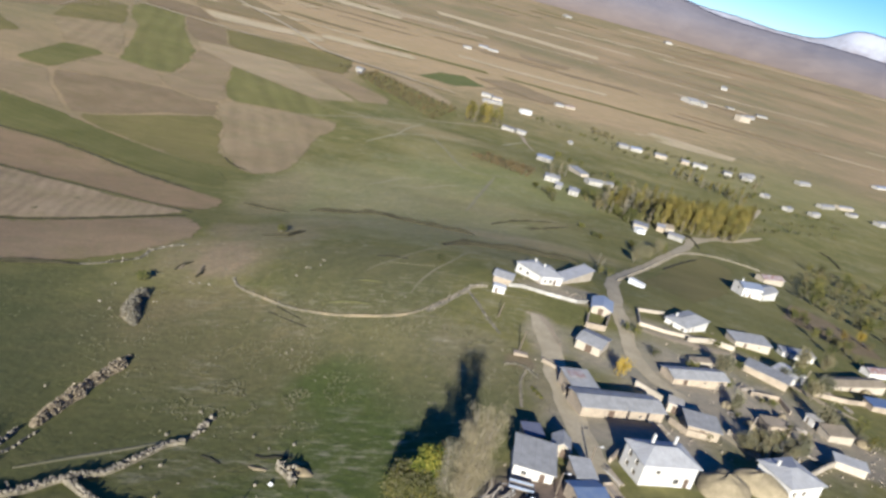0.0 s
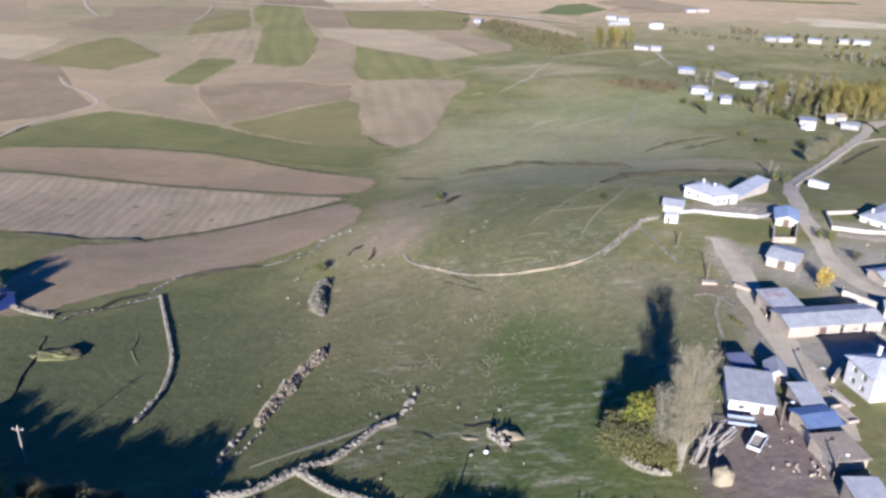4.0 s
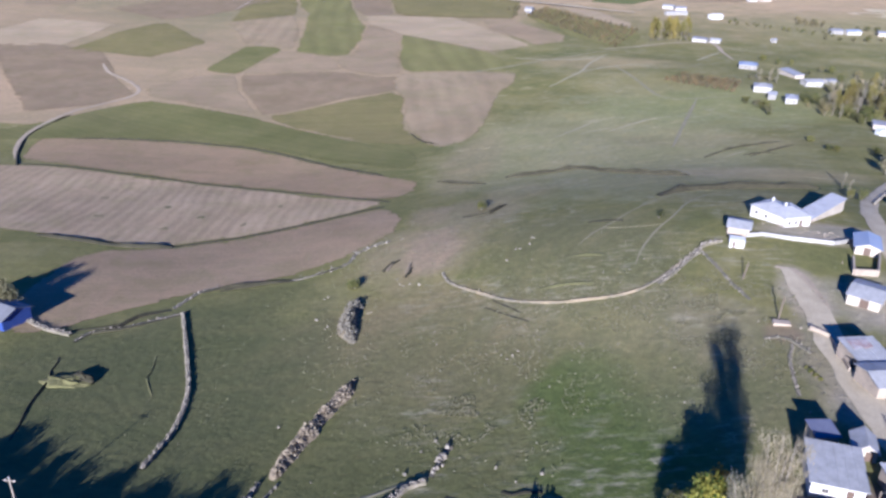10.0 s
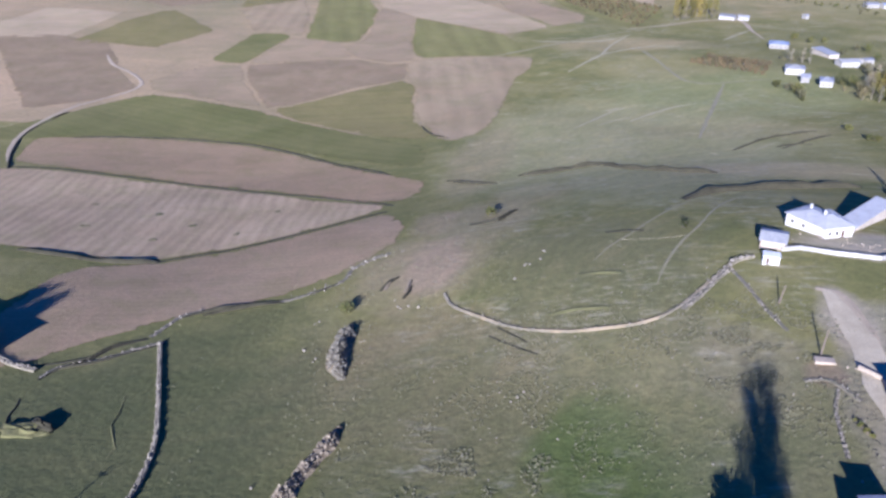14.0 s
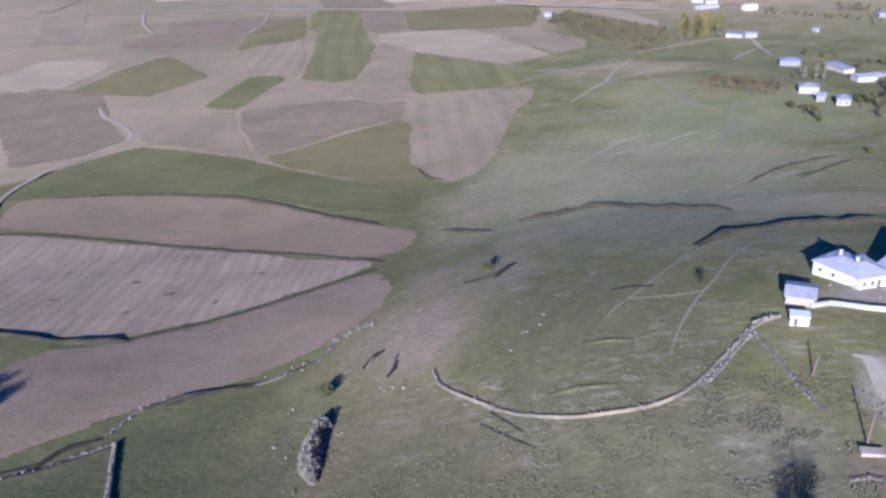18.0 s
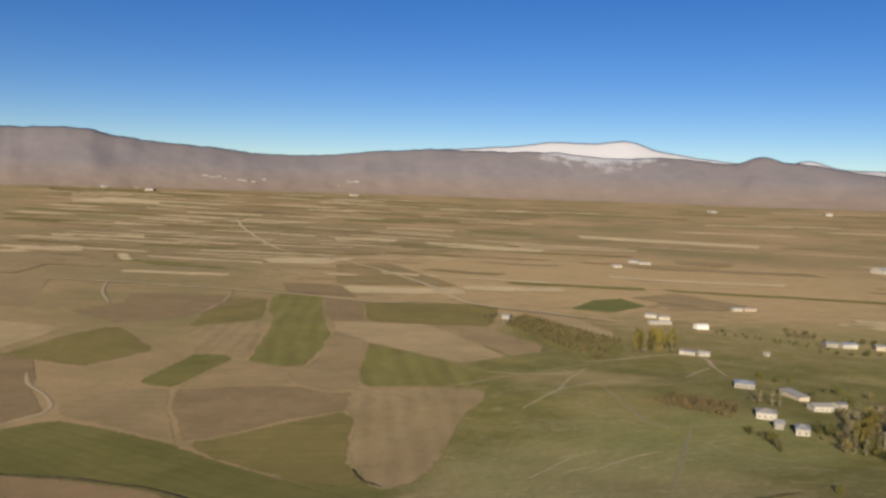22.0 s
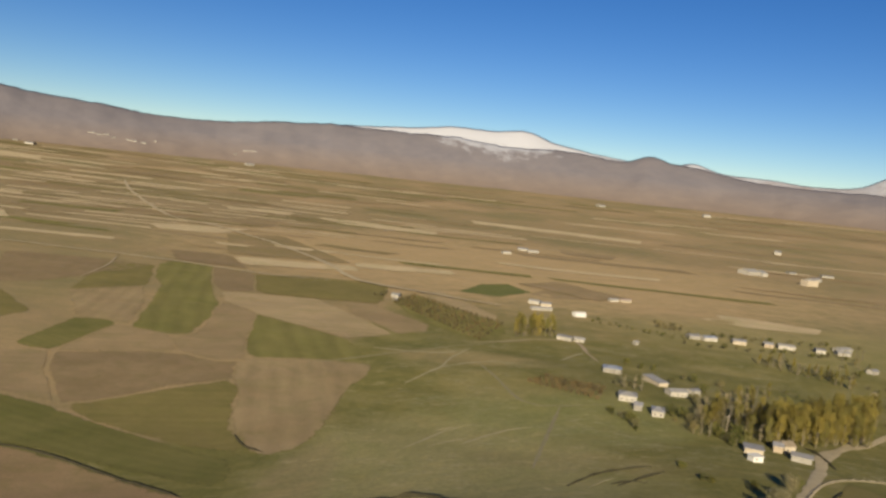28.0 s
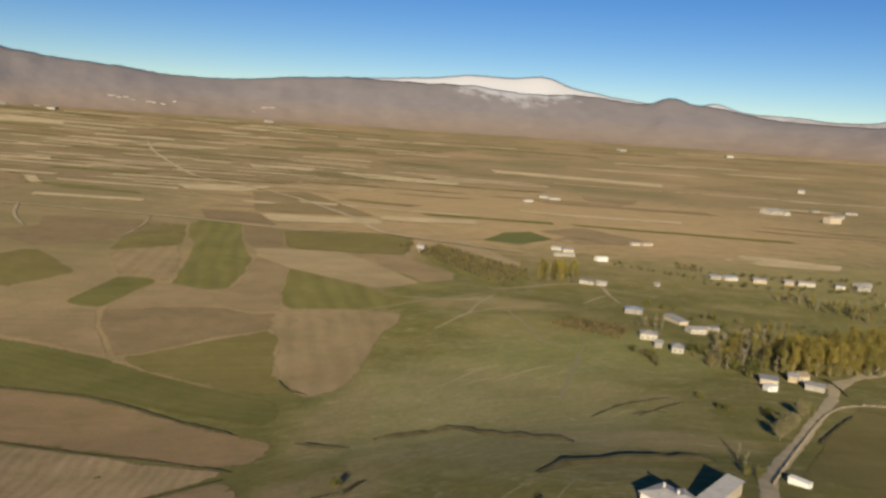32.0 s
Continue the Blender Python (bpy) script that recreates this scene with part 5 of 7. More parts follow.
bank([(-9, 183), (-4, 184.2), (3, 184.1)], 0.4, 1.5, BANK, "dark fold on the hillock's flank")
bank([(-4, 199.5), (1, 199.8), (6, 199)], 0.3, 1.4, BANK, "dark fold on the hillock's flank")
bank([(1.5, 224), (6, 223.8), (10.5, 223.4)], 0.45, 1.0, BANK_SHADE, "short dark scarp on the hillock")
bank([(-49.2, 198.5), (-48.2, 202.9), (-46.4, 206.5)], 1.1, 0.9, BANK_SHADE, "dark side of an eroded gully")
bank([(-42.6, 194.6), (-41.8, 198), (-41.9, 201)], 1.1, 0.9, BANK_SHADE, "dark side of an eroded gully")
bank([(-103.4, 156.3), (-99.5, 159.9), (-98.1, 165.5), (-92.6, 171.1)], 0.45, 0.9, BANK_SHADE, "dark broken edge under the plough land")
bank([(-90.8, 182.1), (-85.2, 186.5), (-78, 189.8), (-70.6, 192.9)], 0.6, 1.1, BANK_SHADE, "dark broken edge under the plough land")
bank([(-69, 195), (-64.4, 198.9), (-60.2, 204.6)], 0.4, 0.8, BANK_SHADE, "dark broken edge under the plough land")

# ---- dry stone walls and thorn hedges ----
ARC = [(-33.1, 195.8), (-30.1, 189.9), (-24, 184.8), (-17.9, 180.4), (-11.4, 177.4), (-4.4, 175.9), (2.2, 176), (9.6, 177.3), (15.3, 181.9), (21.6, 191.2), (26.9, 200)]
bank(ARC, 0.35, 0.7, BANK_PALE, "low curved earth bank of an old field wall", rough=0.5)
stone_wall(ARC, 0.5, 0.7, "tumbled field stones along a curved bank", 3, 2, 0.26, 0.15)
stone_wall([(26.9, 200), (29.3, 202.7), (32.5, 204.5)], 1.0, 0.8, "tumbledown stone wall by the shed", 4, 6, 0.45)
stone_wall([(-89, 169.6), (-81.1, 155.4), (-74.7, 143.8), (-70.7, 135.5), (-67.7, 125.8), (-66.9, 118.4), (-66.6, 112.4)], 0.75, 0.75, "pale dry stone wall down the meadow", 5, 24, 0.25)
stone_wall([(-21.2, 114.2), (-23.7, 112.6), (-26.5, 106.7), (-29.2, 101.7), (-33.8, 98.4), (-37.8, 93.4), (-42.3, 91.2), (-47.4, 91.9)], 1.0, 1.1, "thick dry wall of pale stones", 6, 40, 0.27)
stone_wall([(-33.6, 98.4), (-27.4, 93.5), (-20.8, 90), (-15.9, 86.2), (-12.9, 83.8)], 1.0, 1.0, "thick dry wall of pale stones", 7, 36, 0.27)
stone_wall([(-20.7, 115.5), (-20, 120.6), (-19, 124.4)], 0.6, 0.8, "scattered line of boundary stones", 8, 3, 0.7)
stone_wall([(-46.7, 111.7), (-46.8, 107.8), (-46.8, 104.5), (-47.4, 101.1)], 0.6, 0.8, "broken line of boundary stones", 9, 3, 0.5, 0.2)
bank([(-88.1, 170), (-93.5, 164.4), (-98.6, 159), (-103.3, 155.8), (-104.4, 151.3)], 0.45, 0.8, BANK_SHADE, "thin dark ditch edge below the plough land")
bank([(-103.2, 144.7), (-102, 142.3), (-101, 138.7), (-99, 135.4), (-97.8, 131), (-97, 127.9), (-96, 124.9), (-94, 120.4), (-92.1, 115.2)], 0.3, 0.4, BANK_SHADE, "dark ditch line down the meadow")
stone_wall([(-88.4, 170.6), (-93.8, 165), (-98.9, 159.5), (-103.7, 156.3), (-104.7, 151.8)], 0.3, 0.9, "loose stones along the ditch edge", 10, 2, 0.35, 0.3)
stone_wall([(-92.6, 171.6), (-90.8, 182.6), (-85.2, 187), (-78, 190.3), (-70.6, 193.4), (-64.4, 199.4), (-60.2, 205.1), (-60, 212), (-56.9, 217.8), (-52.7, 221.8)], 0.3, 1.2, "loose stones strung along the field's lower edge", 44, 2, 0.34, 0.28)
stone_wall([(16.5, 181.5), (20, 187), (24, 194.5), (27.2, 199.2)], 0.45, 1.6, "fallen stones of the old field wall", 45, 4, 0.36, 0.2)
stone_wall([(27.3, 198.9), (29.6, 190.5), (31.6, 181.5), (34, 173.5)], 0.2, 0.9, "thin line of stones down the slope", 46, 2, 0.28, 0.25)
stone_wall([(-121.4, 159.2), (-115.9, 156.4), (-110.9, 155), (-107, 154.2)], 0.8, 1.2, "heaped stone wall beside the plough land", 12, 16, 0.28)
stone_wall([(-46.6, 97), (-46.2, 100.4), (-45.3, 103), (-44.6, 105.7), (-44.1, 109.5), (-43.7, 112)], 0.3, 0.5, "spaced boundary stones up the meadow", 16, 1, 0.55, 0.1)
stone_wall([(-40.6, 96), (-38.9, 93.6), (-37.1, 90.5), (-34.9, 87.7)], 0.25, 0.4, "thin line of stones below the thick wall", 17, 3, 0.3)
stone_wall([(13.7, 102.3), (15, 99), (17.8, 96.7), (20.4, 96.3)], 1.0, 0.5, "low curved stone wall round the trees", 13, 12, 0.4)
stone_wall([(38.2, 155), (36.6, 149.7), (35.9, 142.2), (35.5, 137.4)], 0.3, 0.6, "low garden wall of stones", 14, 6, 0.2)
stone_wall([(33.6, 157.5), (37.6, 157.8), (40.9, 152.2)], 0.25, 0.9, "rubble along the lane", 15, 4, 0.2)
hedge([(-50.7, 181.7), (-50.3, 174.6), (-49.1, 167.4), (-46.4, 161.6)], 2.2, 2.2, BRUSH, "rounded clump of dry grey thorn brush", 21, 140)
hedge([(-41.5, 145.5), (-41.9, 140.1), (-43.2, 133.8), (-43.9, 127.9), (-44.9, 119.5), (-45, 113.5)], 1.8, 1.6, BRUSH, "straggling hedge of dry grey thorn brush", 22, 90)
hedge([(38.7, 147), (40, 143.2)], 1.0, 0.9, LEAF_OLIVE, "low shrubs beside the garden wall", 23, 60)

# ---- ruins and heaps on the pasture ----
mound(-95.6, 135.0, 4.8, 2.1, 0.75, BANK, "low dry earth mound on the meadow", "earth_mound", "mound", 5, 4, 0.8, 0.5)
# near-black crest added for the shade on the mound's far side
mound(-93.0, 137.2, 2.6, 1.0, 1.3, BANK_SHADE, "dark crest painting the shade behind a mound", "weed_bank", "weeds", 9, -18, 0.8, 0.6)
(mx, my), = [(-1.8, 107.9)]
mound(mx, my, 2.4, 1.3, 0.9, BANK_PALE, "bare sandy spoil beside the ruin", "earth_heap", "heap", 4, -12)
stone_wall([(-5.5, 108.8), (-4.5, 107.5), (-3.3, 105.9), (-2.2, 103.4)], 1.3, 0.8, "broken corner of a ruined pale stone hut", 18, 16, 0.42, 0, "ruined_wall")
stone_wall([(-5.5, 108.8), (-4.1, 108.9), (-2.1, 107.5)], 1.0, 0.8, "fallen wall of a ruined stone hut", 19, 12, 0.4, 0.1, "ruined_wall")
bank([(-9.7, 108.8), (-8.6, 107.9), (-6.9, 107.9)], 0.7, 1.0, BANK_PALE, "sunken edge of an old foundation")
bank([(-9.6, 112.5), (-8, 111.6), (-6.5, 112.3), (-3.7, 112.5)], 0.5, 0.9, BANK_SHADE, "sunken edge of an old foundation")
bank([(-17.6, 110.8), (-16.1, 110), (-14.1, 108.5)], 0.4, 0.7, BANK_SHADE, "short dark rut in the turf")
(mx, my), = [(-5.5, 103.6)]
mound(mx, my, 0.4, 0.35, 0.5, WHITE, "single whitewashed boulder on the grass", "white_boulder", "boulder", 6)


def boulder(x, y, size, seed, label, group):
    """One weathered field stone, sunk in turf."""
    rr = random.Random(seed)
    v, f = [], []
    stones(v, f, rr, 0, 0, 0, size)
    ob = mesh("boulder", v, f, STONE)
    ob.matrix_basis = pose(x, y, height(x, y))
    return tagged(ob, label, "boulder", group)


for k, p in enumerate([(-22.5, 105.9), (-25, 104.7), (-20.4, 96.9), (-7.7, 102.9), (0.2, 100.2), (-21.8, 126.1), (-19.4, 118.9), (-20.7, 120.2), (-24.8, 116.2), (-50, 128.3), (-7.8, 114.9), (-11.1, 118.4), (-4.1, 116.9), (-23.6, 122.8), (-7.7, 93.7), (-4.3, 92.7)]):
    boulder(*p, (0.55, 0.4, 0.5)[k % 3], 60 + k, "pale standing stone casting a shadow on turf", "boulders on the pasture")
for k, p in enumerate([(-59.9, 208.2), (-60.7, 213.3), (-57.7, 214.3), (-55.7, 217.5), (-53.2, 219.6), (-49.8, 222.5), (-65.8, 200.3), (-63, 199.4), (-54, 190.1), (-58.7, 183.5), (-57.6, 171), (-54.1, 167), (-46.1, 175.9), (-17.8, 200.1), (-16.4, 206.7), (-15.2, 207.2), (-12.9, 209.8), (-13, 215), (-31.1, 251.5), (-24.7, 249.8), (-41.8, 189.9), (-40.3, 190.8), (-37.8, 190.1), (-44.2, 194)]):
    boulder(*p, (0.4, 0.55, 0.35)[k % 3], 130 + k, "pale stone at the edge of the pasture", "boulders on the pasture")
for k, p in enumerate([(-164.9, 259.5), (-154.3, 237.1), (-127.5, 229.7), (-121.6, 244.1), (-104.6, 238.8), (-101.3, 262), (-137.7, 253)]):
    mound(*p, 1.7, 0.9, 0.16, BANK, "dark tuft of weeds in the stubble", "weed_clump", "weeds", 7 + k, 20 * k, 0.8, 0.9)
rng = random.Random(5)
v, f = [], []
for cx, cy, rx, ry, n in ((*slope_c, 34, 26, 420), (*rough_patch, 36, 30, 60), (*gully_c, 22, 30, 80), (*lush_b, 40, 22, 50)):
    for _ in range(n):
        x, y = cx + rng.gauss(0, rx * 0.6), cy + rng.gauss(0, ry * 0.6)
        if wild(x, y, 9) > -0.15:
            stones(v, f, rng, x, y, height(x, y), rng.uniform(0.10, 0.26))
tagged(mesh("scattered_stones", v, f, STONE), "pale stones strewn over the rough pasture", "stones", "", "stuff")
spots = []
for cx, cy, rx, ry, n in ((26, 166, 12, 20, 7000), (-14, 136, 14, 12, 4500), (*slope_c, 36, 26, 9000), (*rough_patch, 40, 34, 2500), (*crest_c, 70, 60, 2500), (*gully_c, 24, 34, 2500)):
    for _ in range(n):
        x, y = cx + rng.gauss(0, rx * 0.6), cy + rng.gauss(0, ry * 0.6)
        if wild(x, y, 5) + 0.5 * wild(x, y, 17) > 0.08:
            spots.append((x, y, height(x, y) + rng.uniform(0.05, 0.25)))
v, f = leaves(rng, spots, 0.25, 0.0, 1.0)
tagged(mesh("grass_tufts", v, f, TUFT), "bleached dry tufts of grass on the pasture", "grass", "", "stuff")
for k, p in enumerate([(-59.2, 182.3), (-57.3, 171), (-53.9, 168.1), (-54.7, 189.8), (-46.7, 175.4), (-85.3, 186.3), (-70.3, 196.5), (-63.8, 202.3), (-60.3, 213.5), (-58.4, 216.4), (-56.2, 218.3), (-54.8, 220.7), (-13, 154), (-12, 155.3), (-11.1, 156.9), (-16.1, 207.5), (-12.4, 214.4), (-42.7, 190.7), (19.6, 223.8), (-30.3, 249.1)]):
    boulder(*p, (0.35, 0.45, 0.4)[k % 3], 90 + k, "small pale field boulder on turf", "boulders on the pasture")
bush = tree("round", 2.6, 41, LEAF_OLIVE, 260, "small dark thorn bush on open turf", "thorn_bush", 1.4)
plant([bush], [(19.8, 223.1), (-30.4, 249.6), (-53.7, 188.7)], rng)
plant([bush], [(90.6, 358.7), (93.6, 344.2), (95.7, 341.4), (109.4, 339.2)], rng)

# ---- village houses ----
W = (0.9, 1.1)
house([(52.6, 115.2), (62.8, 117.8)], 8.4, 5.4, "hip", 1.5, PLASTER, ZINC_PALE, "two-storey white plastered house with a grey metal hip roof", 0.5,
      [("l", 1.2, 3.2, 1.0, 1.3), ("l", 3.6, 3.2, 1.0, 1.3), ("l", 6.0, 3.2, 1.0, 1.3), ("l", 1.2, 0.8, 1.0, 1.2), ("l", 3.6, 0.8, 1.0, 1.2), ("f", 6.5, 1.0, 1.1, 1.2), ("f", 8.6, 0.0, 1.0, 2.1), ("f", 2.6, 3.2, 0.9, 0.9)],
      [(4.0, 6.8, 2.6), (8.5, 6.9, 2.4)], True)
hn = [(30.9, 111.9), (31.9, 120)]
house(facing(hn[0], hn[1], 6.6), 10.0, 2.8, "shed", 0.7, PLASTER, ZINC, "low white house with a grey sheet roof by the farmyard", 0.4, [("f", 1.4, 0.9, 0.9, 0.9), ("f", 4.4, 0.0, 0.9, 2.0)], [], True)
house([(34.2, 122.9), (37.4, 123.6)], 4.0, 2.5, "shed", 0.5, MUD, TARP_NAVY, "low shed under a navy tarpaulin", 0.3, name="lean_to_shed", category="shed")
hs = [(38.6, 120.4), (41.5, 120)]
house(hs, 5.0, 2.3, "cross", 1.3, CREAM, ZINC, "small cream shed with a grey gable roof", 0.35, [("f", 1.4, 0.0, 1.0, 1.9)], name="garden_shed", category="shed")
ht = [(41, 114.2), (43.8, 113.9), (38.1, 105.3), (42.1, 105.8), (42.8, 102.5), (42.1, 95.2)]
house([(41.1, 110.9), (44.4, 111.4)], 6.0, 2.5, "shed", 0.5, MUD, ZINC, "ramshackle grey-roofed shed along the lane", 0.3, [("f", 0.6, 0.0, 0.9, 1.9)], name="lean_to_shed", category="shed")
house([(40.4, 104.6), (45.3, 106.3)], 5.5, 2.3, "gable", 0.7, MUD, TARP, "shed roofed with bright blue tarpaulin", 0.35, [("f", 1.5, 0.0, 0.9, 1.8)], name="lean_to_shed", category="shed")
house([(41.1, 96.6), (46, 97.9)], 7.0, 2.2, "flat", 0.2, MUD, TURFROOF, "flat earth-roofed shed beside the lane", 0.3, name="lean_to_shed", category="shed")
house([(41.2, 85.1), (45.3, 85.6)], 8.0, 2.4, "shed", 0.6, MUD, ZINC, "long sheet-roofed shed beside the lane", 0.3, name="lean_to_shed", category="shed")
house([(40.5, 80.7), (44.5, 80.6)], 5.0, 2.6, "flat", 0.2, CREAM, ZINC, "cream walled outbuilding with a flat roof", 0.3, [("f", 1.2, 0.0, 1.0, 2.0)], name="outbuilding", category="shed")
house([(19.9, 63.5), (25.9, 63.7)], 9.0, 3.0, "gable", 1.6, CREAM, BLUESHEET, "house with a blue painted sheet roof", 0.5, name="house")
lb = [(46.8, 137.5), (64.7, 142.4)]
house(lb, 8.0, 3.0, "gable", 0.9, MUD, ZINC, "long stone barn with a grey sheet roof", 0.4, [("f", 6.0, 0.0, 1.4, 2.1), ("f", 13.0, 1.0, 0.7, 0.6), ("f", 18.0, 1.0, 0.7, 0.6)], [], True, "long_barn", "", "barn")
dlb = Vector((lb[1][0] - lb[0][0], lb[1][1] - lb[0][1], 0)).normalized()
nlb = Vector((-dlb.y, dlb.x, 0))
wing = Vector((*lb[0], 0)) + nlb * 6.5 + dlb * 1.6
house([(wing.x, wing.y), tuple((wing + dlb * 5.8)[:2])], 10.0, 2.9, "shed", 0.6, MUD, ZINC, "barn wing with patched grey and rusty sheets", 0.35, [("l", 4.0, 0.0, 1.4, 2.0)], [], True, "barn_wing", "", "barn")
rusty = root("roof_patch", pose(wing.x, wing.y, height(wing.x, wing.y) + 2.9 * 0.82 + 0.5, 0, 0, math.degrees(math.atan2(dlb.y, dlb.x))), "rust-brown patching sheets laid on the barn wing", "roof sheets")
for k in range(4):
    Boxes().slab([(0.6 + 0.95 * k, 4.6 + 0.3 * (k % 2), 0.0), (1.5 + 0.95 * k, 4.6 + 0.3 * (k % 2), 0.0), (1.5 + 0.95 * k, 7.2, 0.16), (0.6 + 0.95 * k, 7.2, 0.16)], 0.04).done("rusty_sheet", RUST, rusty)
garden_wall([(63.3, 158.9), (65.2, 156.9), (67.9, 153.6)], 1.6, CREAM, "pale ruined wall closing the barn court", 0.4)
pb = [(52.1, 174.2), (57.4, 171.3), (65.2, 184.1)]
house([pb[0], pb[1]], 10.0, 2.7, "gable", 1.0, CREAM, ZINC, "pale stone barn with a light grey gable roof", 0.4, [("f", 2.4, 0.0, 1.6, 2.2)], [], True, "stone_barn", "", "barn")
fh = [(42.4, 225), (48.8, 217.6), (55.5, 220.1), (68.9, 238.4)]
house([fh[0], fh[1]], 10.0, 3.4, "hip", 1.3, PLASTER, ZINC_PALE, "white farmhouse wing with a pale metal roof", 0.45, [("f", 1.2, 1.0, *W), ("f", 4.2, 1.0, *W), ("l", 3.0, 1.0, *W)], [(2.5, 6.0, 2.2)], True, "farmhouse")
house([tuple(np.add(fh[1], (0.3, -1.2))), tuple(np.add(fh[2], (0, -1.0)))], 11.0, 3.4, "hip", 1.2, PLASTER, ZINC_PALE, "white farmhouse with arched porch windows and pale roof", 0.45, [("f", 0.8, 1.0, 0.8, 1.3), ("f", 2.6, 0.9, 0.8, 1.4), ("f", 4.0, 0.0, 0.9, 2.1)], [(3.0, 6.5, 2.0)], True, "farmhouse")
house([tuple(np.add(fh[2], (0.3, 1.0))), fh[3]], 4.5, 2.9, "shed", 0.6, CREAM, ZINC_PALE, "cream farm outbuilding joined to the house", 0.4, [("f", 2.0, 0.0, 0.9, 1.9), ("f", 5.5, 1.0, 0.8, 0.9)], name="outbuilding", category="shed")
house([(34.3, 209.1), (39.2, 208)], 7.5, 2.6, "gable", 0.9, MUD, ZINC, "small grey-roofed shed at the end of a white wall", 0.4, name="stone_shed", category="shed")
house([(33.7, 200.9), (36.9, 200.5)], 3.0, 2.2, "flat", 0.2, PLASTER, WHITE, "small white box-shaped outhouse", 0.15, [("f", 0.6, 0.0, 0.7, 1.7)], name="outhouse", category="shed")
garden_wall([(38.6, 207.9), (42.5, 209.1), (49, 207), (57.8, 205.9), (67, 211.8)], 1.0, PLASTER_DULL, "long whitewashed farmyard wall", 0.35)
bb = [(61.1, 201.4), (66.8, 225.6)]
house(facing(bb[0], bb[1], 5.2), 9.5, 2.6, "cross", 1.0, CREAM, BLUESHEET, "barn with a blue-grey painted gable roof", 0.45, [("f", 1.8, 0.0, 1.4, 2.2)], [], True, "blue_roofed_barn", "", "barn")
garden_wall([(59.4, 196.5), (57.5, 188.9), (62.6, 189.4), (66, 199.8)], 1.5, MUD, "mud wall round a small sheep pen", 0.4)
garden_wall([(88.2, 221.2), (78.2, 215.7), (75.4, 202.1), (83.2, 201.9), (94.4, 205.1)], 1.0, CREAM, "pale wall round a fenced garden", 0.35)
garden_wall([(89.1, 200.5), (98.5, 206.7), (105.4, 206.6)], 1.5, CREAM, "tall pale yard wall", 0.4)
wh = [(87.5, 216.1), (90.9, 208.5), (102.6, 220)]
house([wh[1], tuple(Vector(wh[1]).lerp(Vector(wh[2]), 0.85))], 8.5, 3.0, "hip", 1.1, PLASTER, ZINC, "white house with a grey hip roof in a walled garden", 0.45, [("l", 1.5, 1.0, *W), ("l", 5.0, 1.0, *W), ("f", 2.0, 1.0, *W), ("f", 4.6, 0.0, 0.9, 2.0)], [(3.0, 6.5, 1.9)], True)
house([(74.7, 166.9), (89.7, 172.2)], 6.6, 2.6, "gable", 0.9, MUD, ZINC, "long grey-roofed stable with a pale wall", 0.4, [("f", 3.0, 0.0, 1.2, 2.0), ("f", 9.0, 1.2, 0.7, 0.5), ("f", 14.0, 1.2, 0.7, 0.5)], [], True, "stable", "", "barn")
house([(144.3, 294.9), (153.2, 297.1)], 9.0, 5.0, "gable", 1.3, PLASTER, BLUESHEET, "two-storey white house with a blue-grey roof", 0.45, [("f", 0.9, 3.0, *W), ("f", 3.5, 3.0, *W), ("f", 1.0, 0.8, *W), ("f", 3.5, 0.0, 1.0, 2.0), ("l", 3, 2.8, *W)], [(2.0, 6.0, 2.4)], True)
house([(152.7, 295.9), (163.5, 305.6)], 8.0, 4.2, "gable", 1.2, PLASTER, ZINC, "white house wing with a grey roof", 0.4, [("f", 1.2, 1.2, *W), ("f", 1.2, 3.0, 0.9, 0.9)])
house([(175.4, 343.6), (187.1, 348.5)], 7.0, 3.2, "gable", 1.2, CREAM, RUST, "outbuilding with a rusty red sheet roof", 0.4, name="outbuilding", category="shed")
house([(108.7, 213.9), (120.6, 216.1)], 7.0, 2.6, "shed", 0.6, CREAM, ZINC, "long low grey-roofed stable", 0.4, [("f", 3.0, 0.0, 1.0, 1.9), ("f", 8.0, 1.0, 0.7, 0.6)], [], True, "stable", "", "barn")
house([(126.6, 219.7), (137.6, 221.1)], 4.0, 2.4, "shed", 0.5, PLASTER, ZINC, "low white outbuilding with grey sheets", 0.3, [("f", 2.0, 0.9, 0.8, 0.8)], name="outbuilding", category="shed")
house([(102.3, 192), (111.9, 185.7)], 6.5, 2.5, "shed", 0.4, MUD, ZINC, "long narrow grey-roofed barn", 0.35, [], [], True, "barn", "", "barn")
house([(112.7, 196.9), (116.4, 191.9)], 8.5, 2.9, "gable", 1.0, PLASTER, ZINC_PALE, "white house with a pale grey roof", 0.4, [("f", 1.0, 1.0, *W), ("f", 3.6, 1.0, *W)], [(3, 5.5, 1.9)], True)
house([(83.6, 123.9), (91.6, 127.7)], 10.0, 3.4, "hip", 1.2, PLASTER, ZINC_PALE, "white house with a wide pale grey roof", 0.45, [("f", 1.0, 1.0, *W), ("f", 3.6, 1.0, *W), ("l", 3, 1.0, *W), ("l", 6, 1.0, *W)], [(2.0, 7.0, 1.9)], True)
house([(69.3, 140.5), (75.9, 140.1)], 6.5, 2.7, "shed", 0.6, MUD, ZINC, "small grey-roofed stone barn", 0.4, [("f", 2.5, 0.0, 1.1, 1.9)], [], True, "stone_barn", "", "barn")
house([(93.2, 154.6), (99.1, 155.5)], 5.0, 2.3, "flat", 0.2, MUD, TURFROOF, "mud-walled shed with an earth roof", 0.3, name="mud_shed", category="shed")
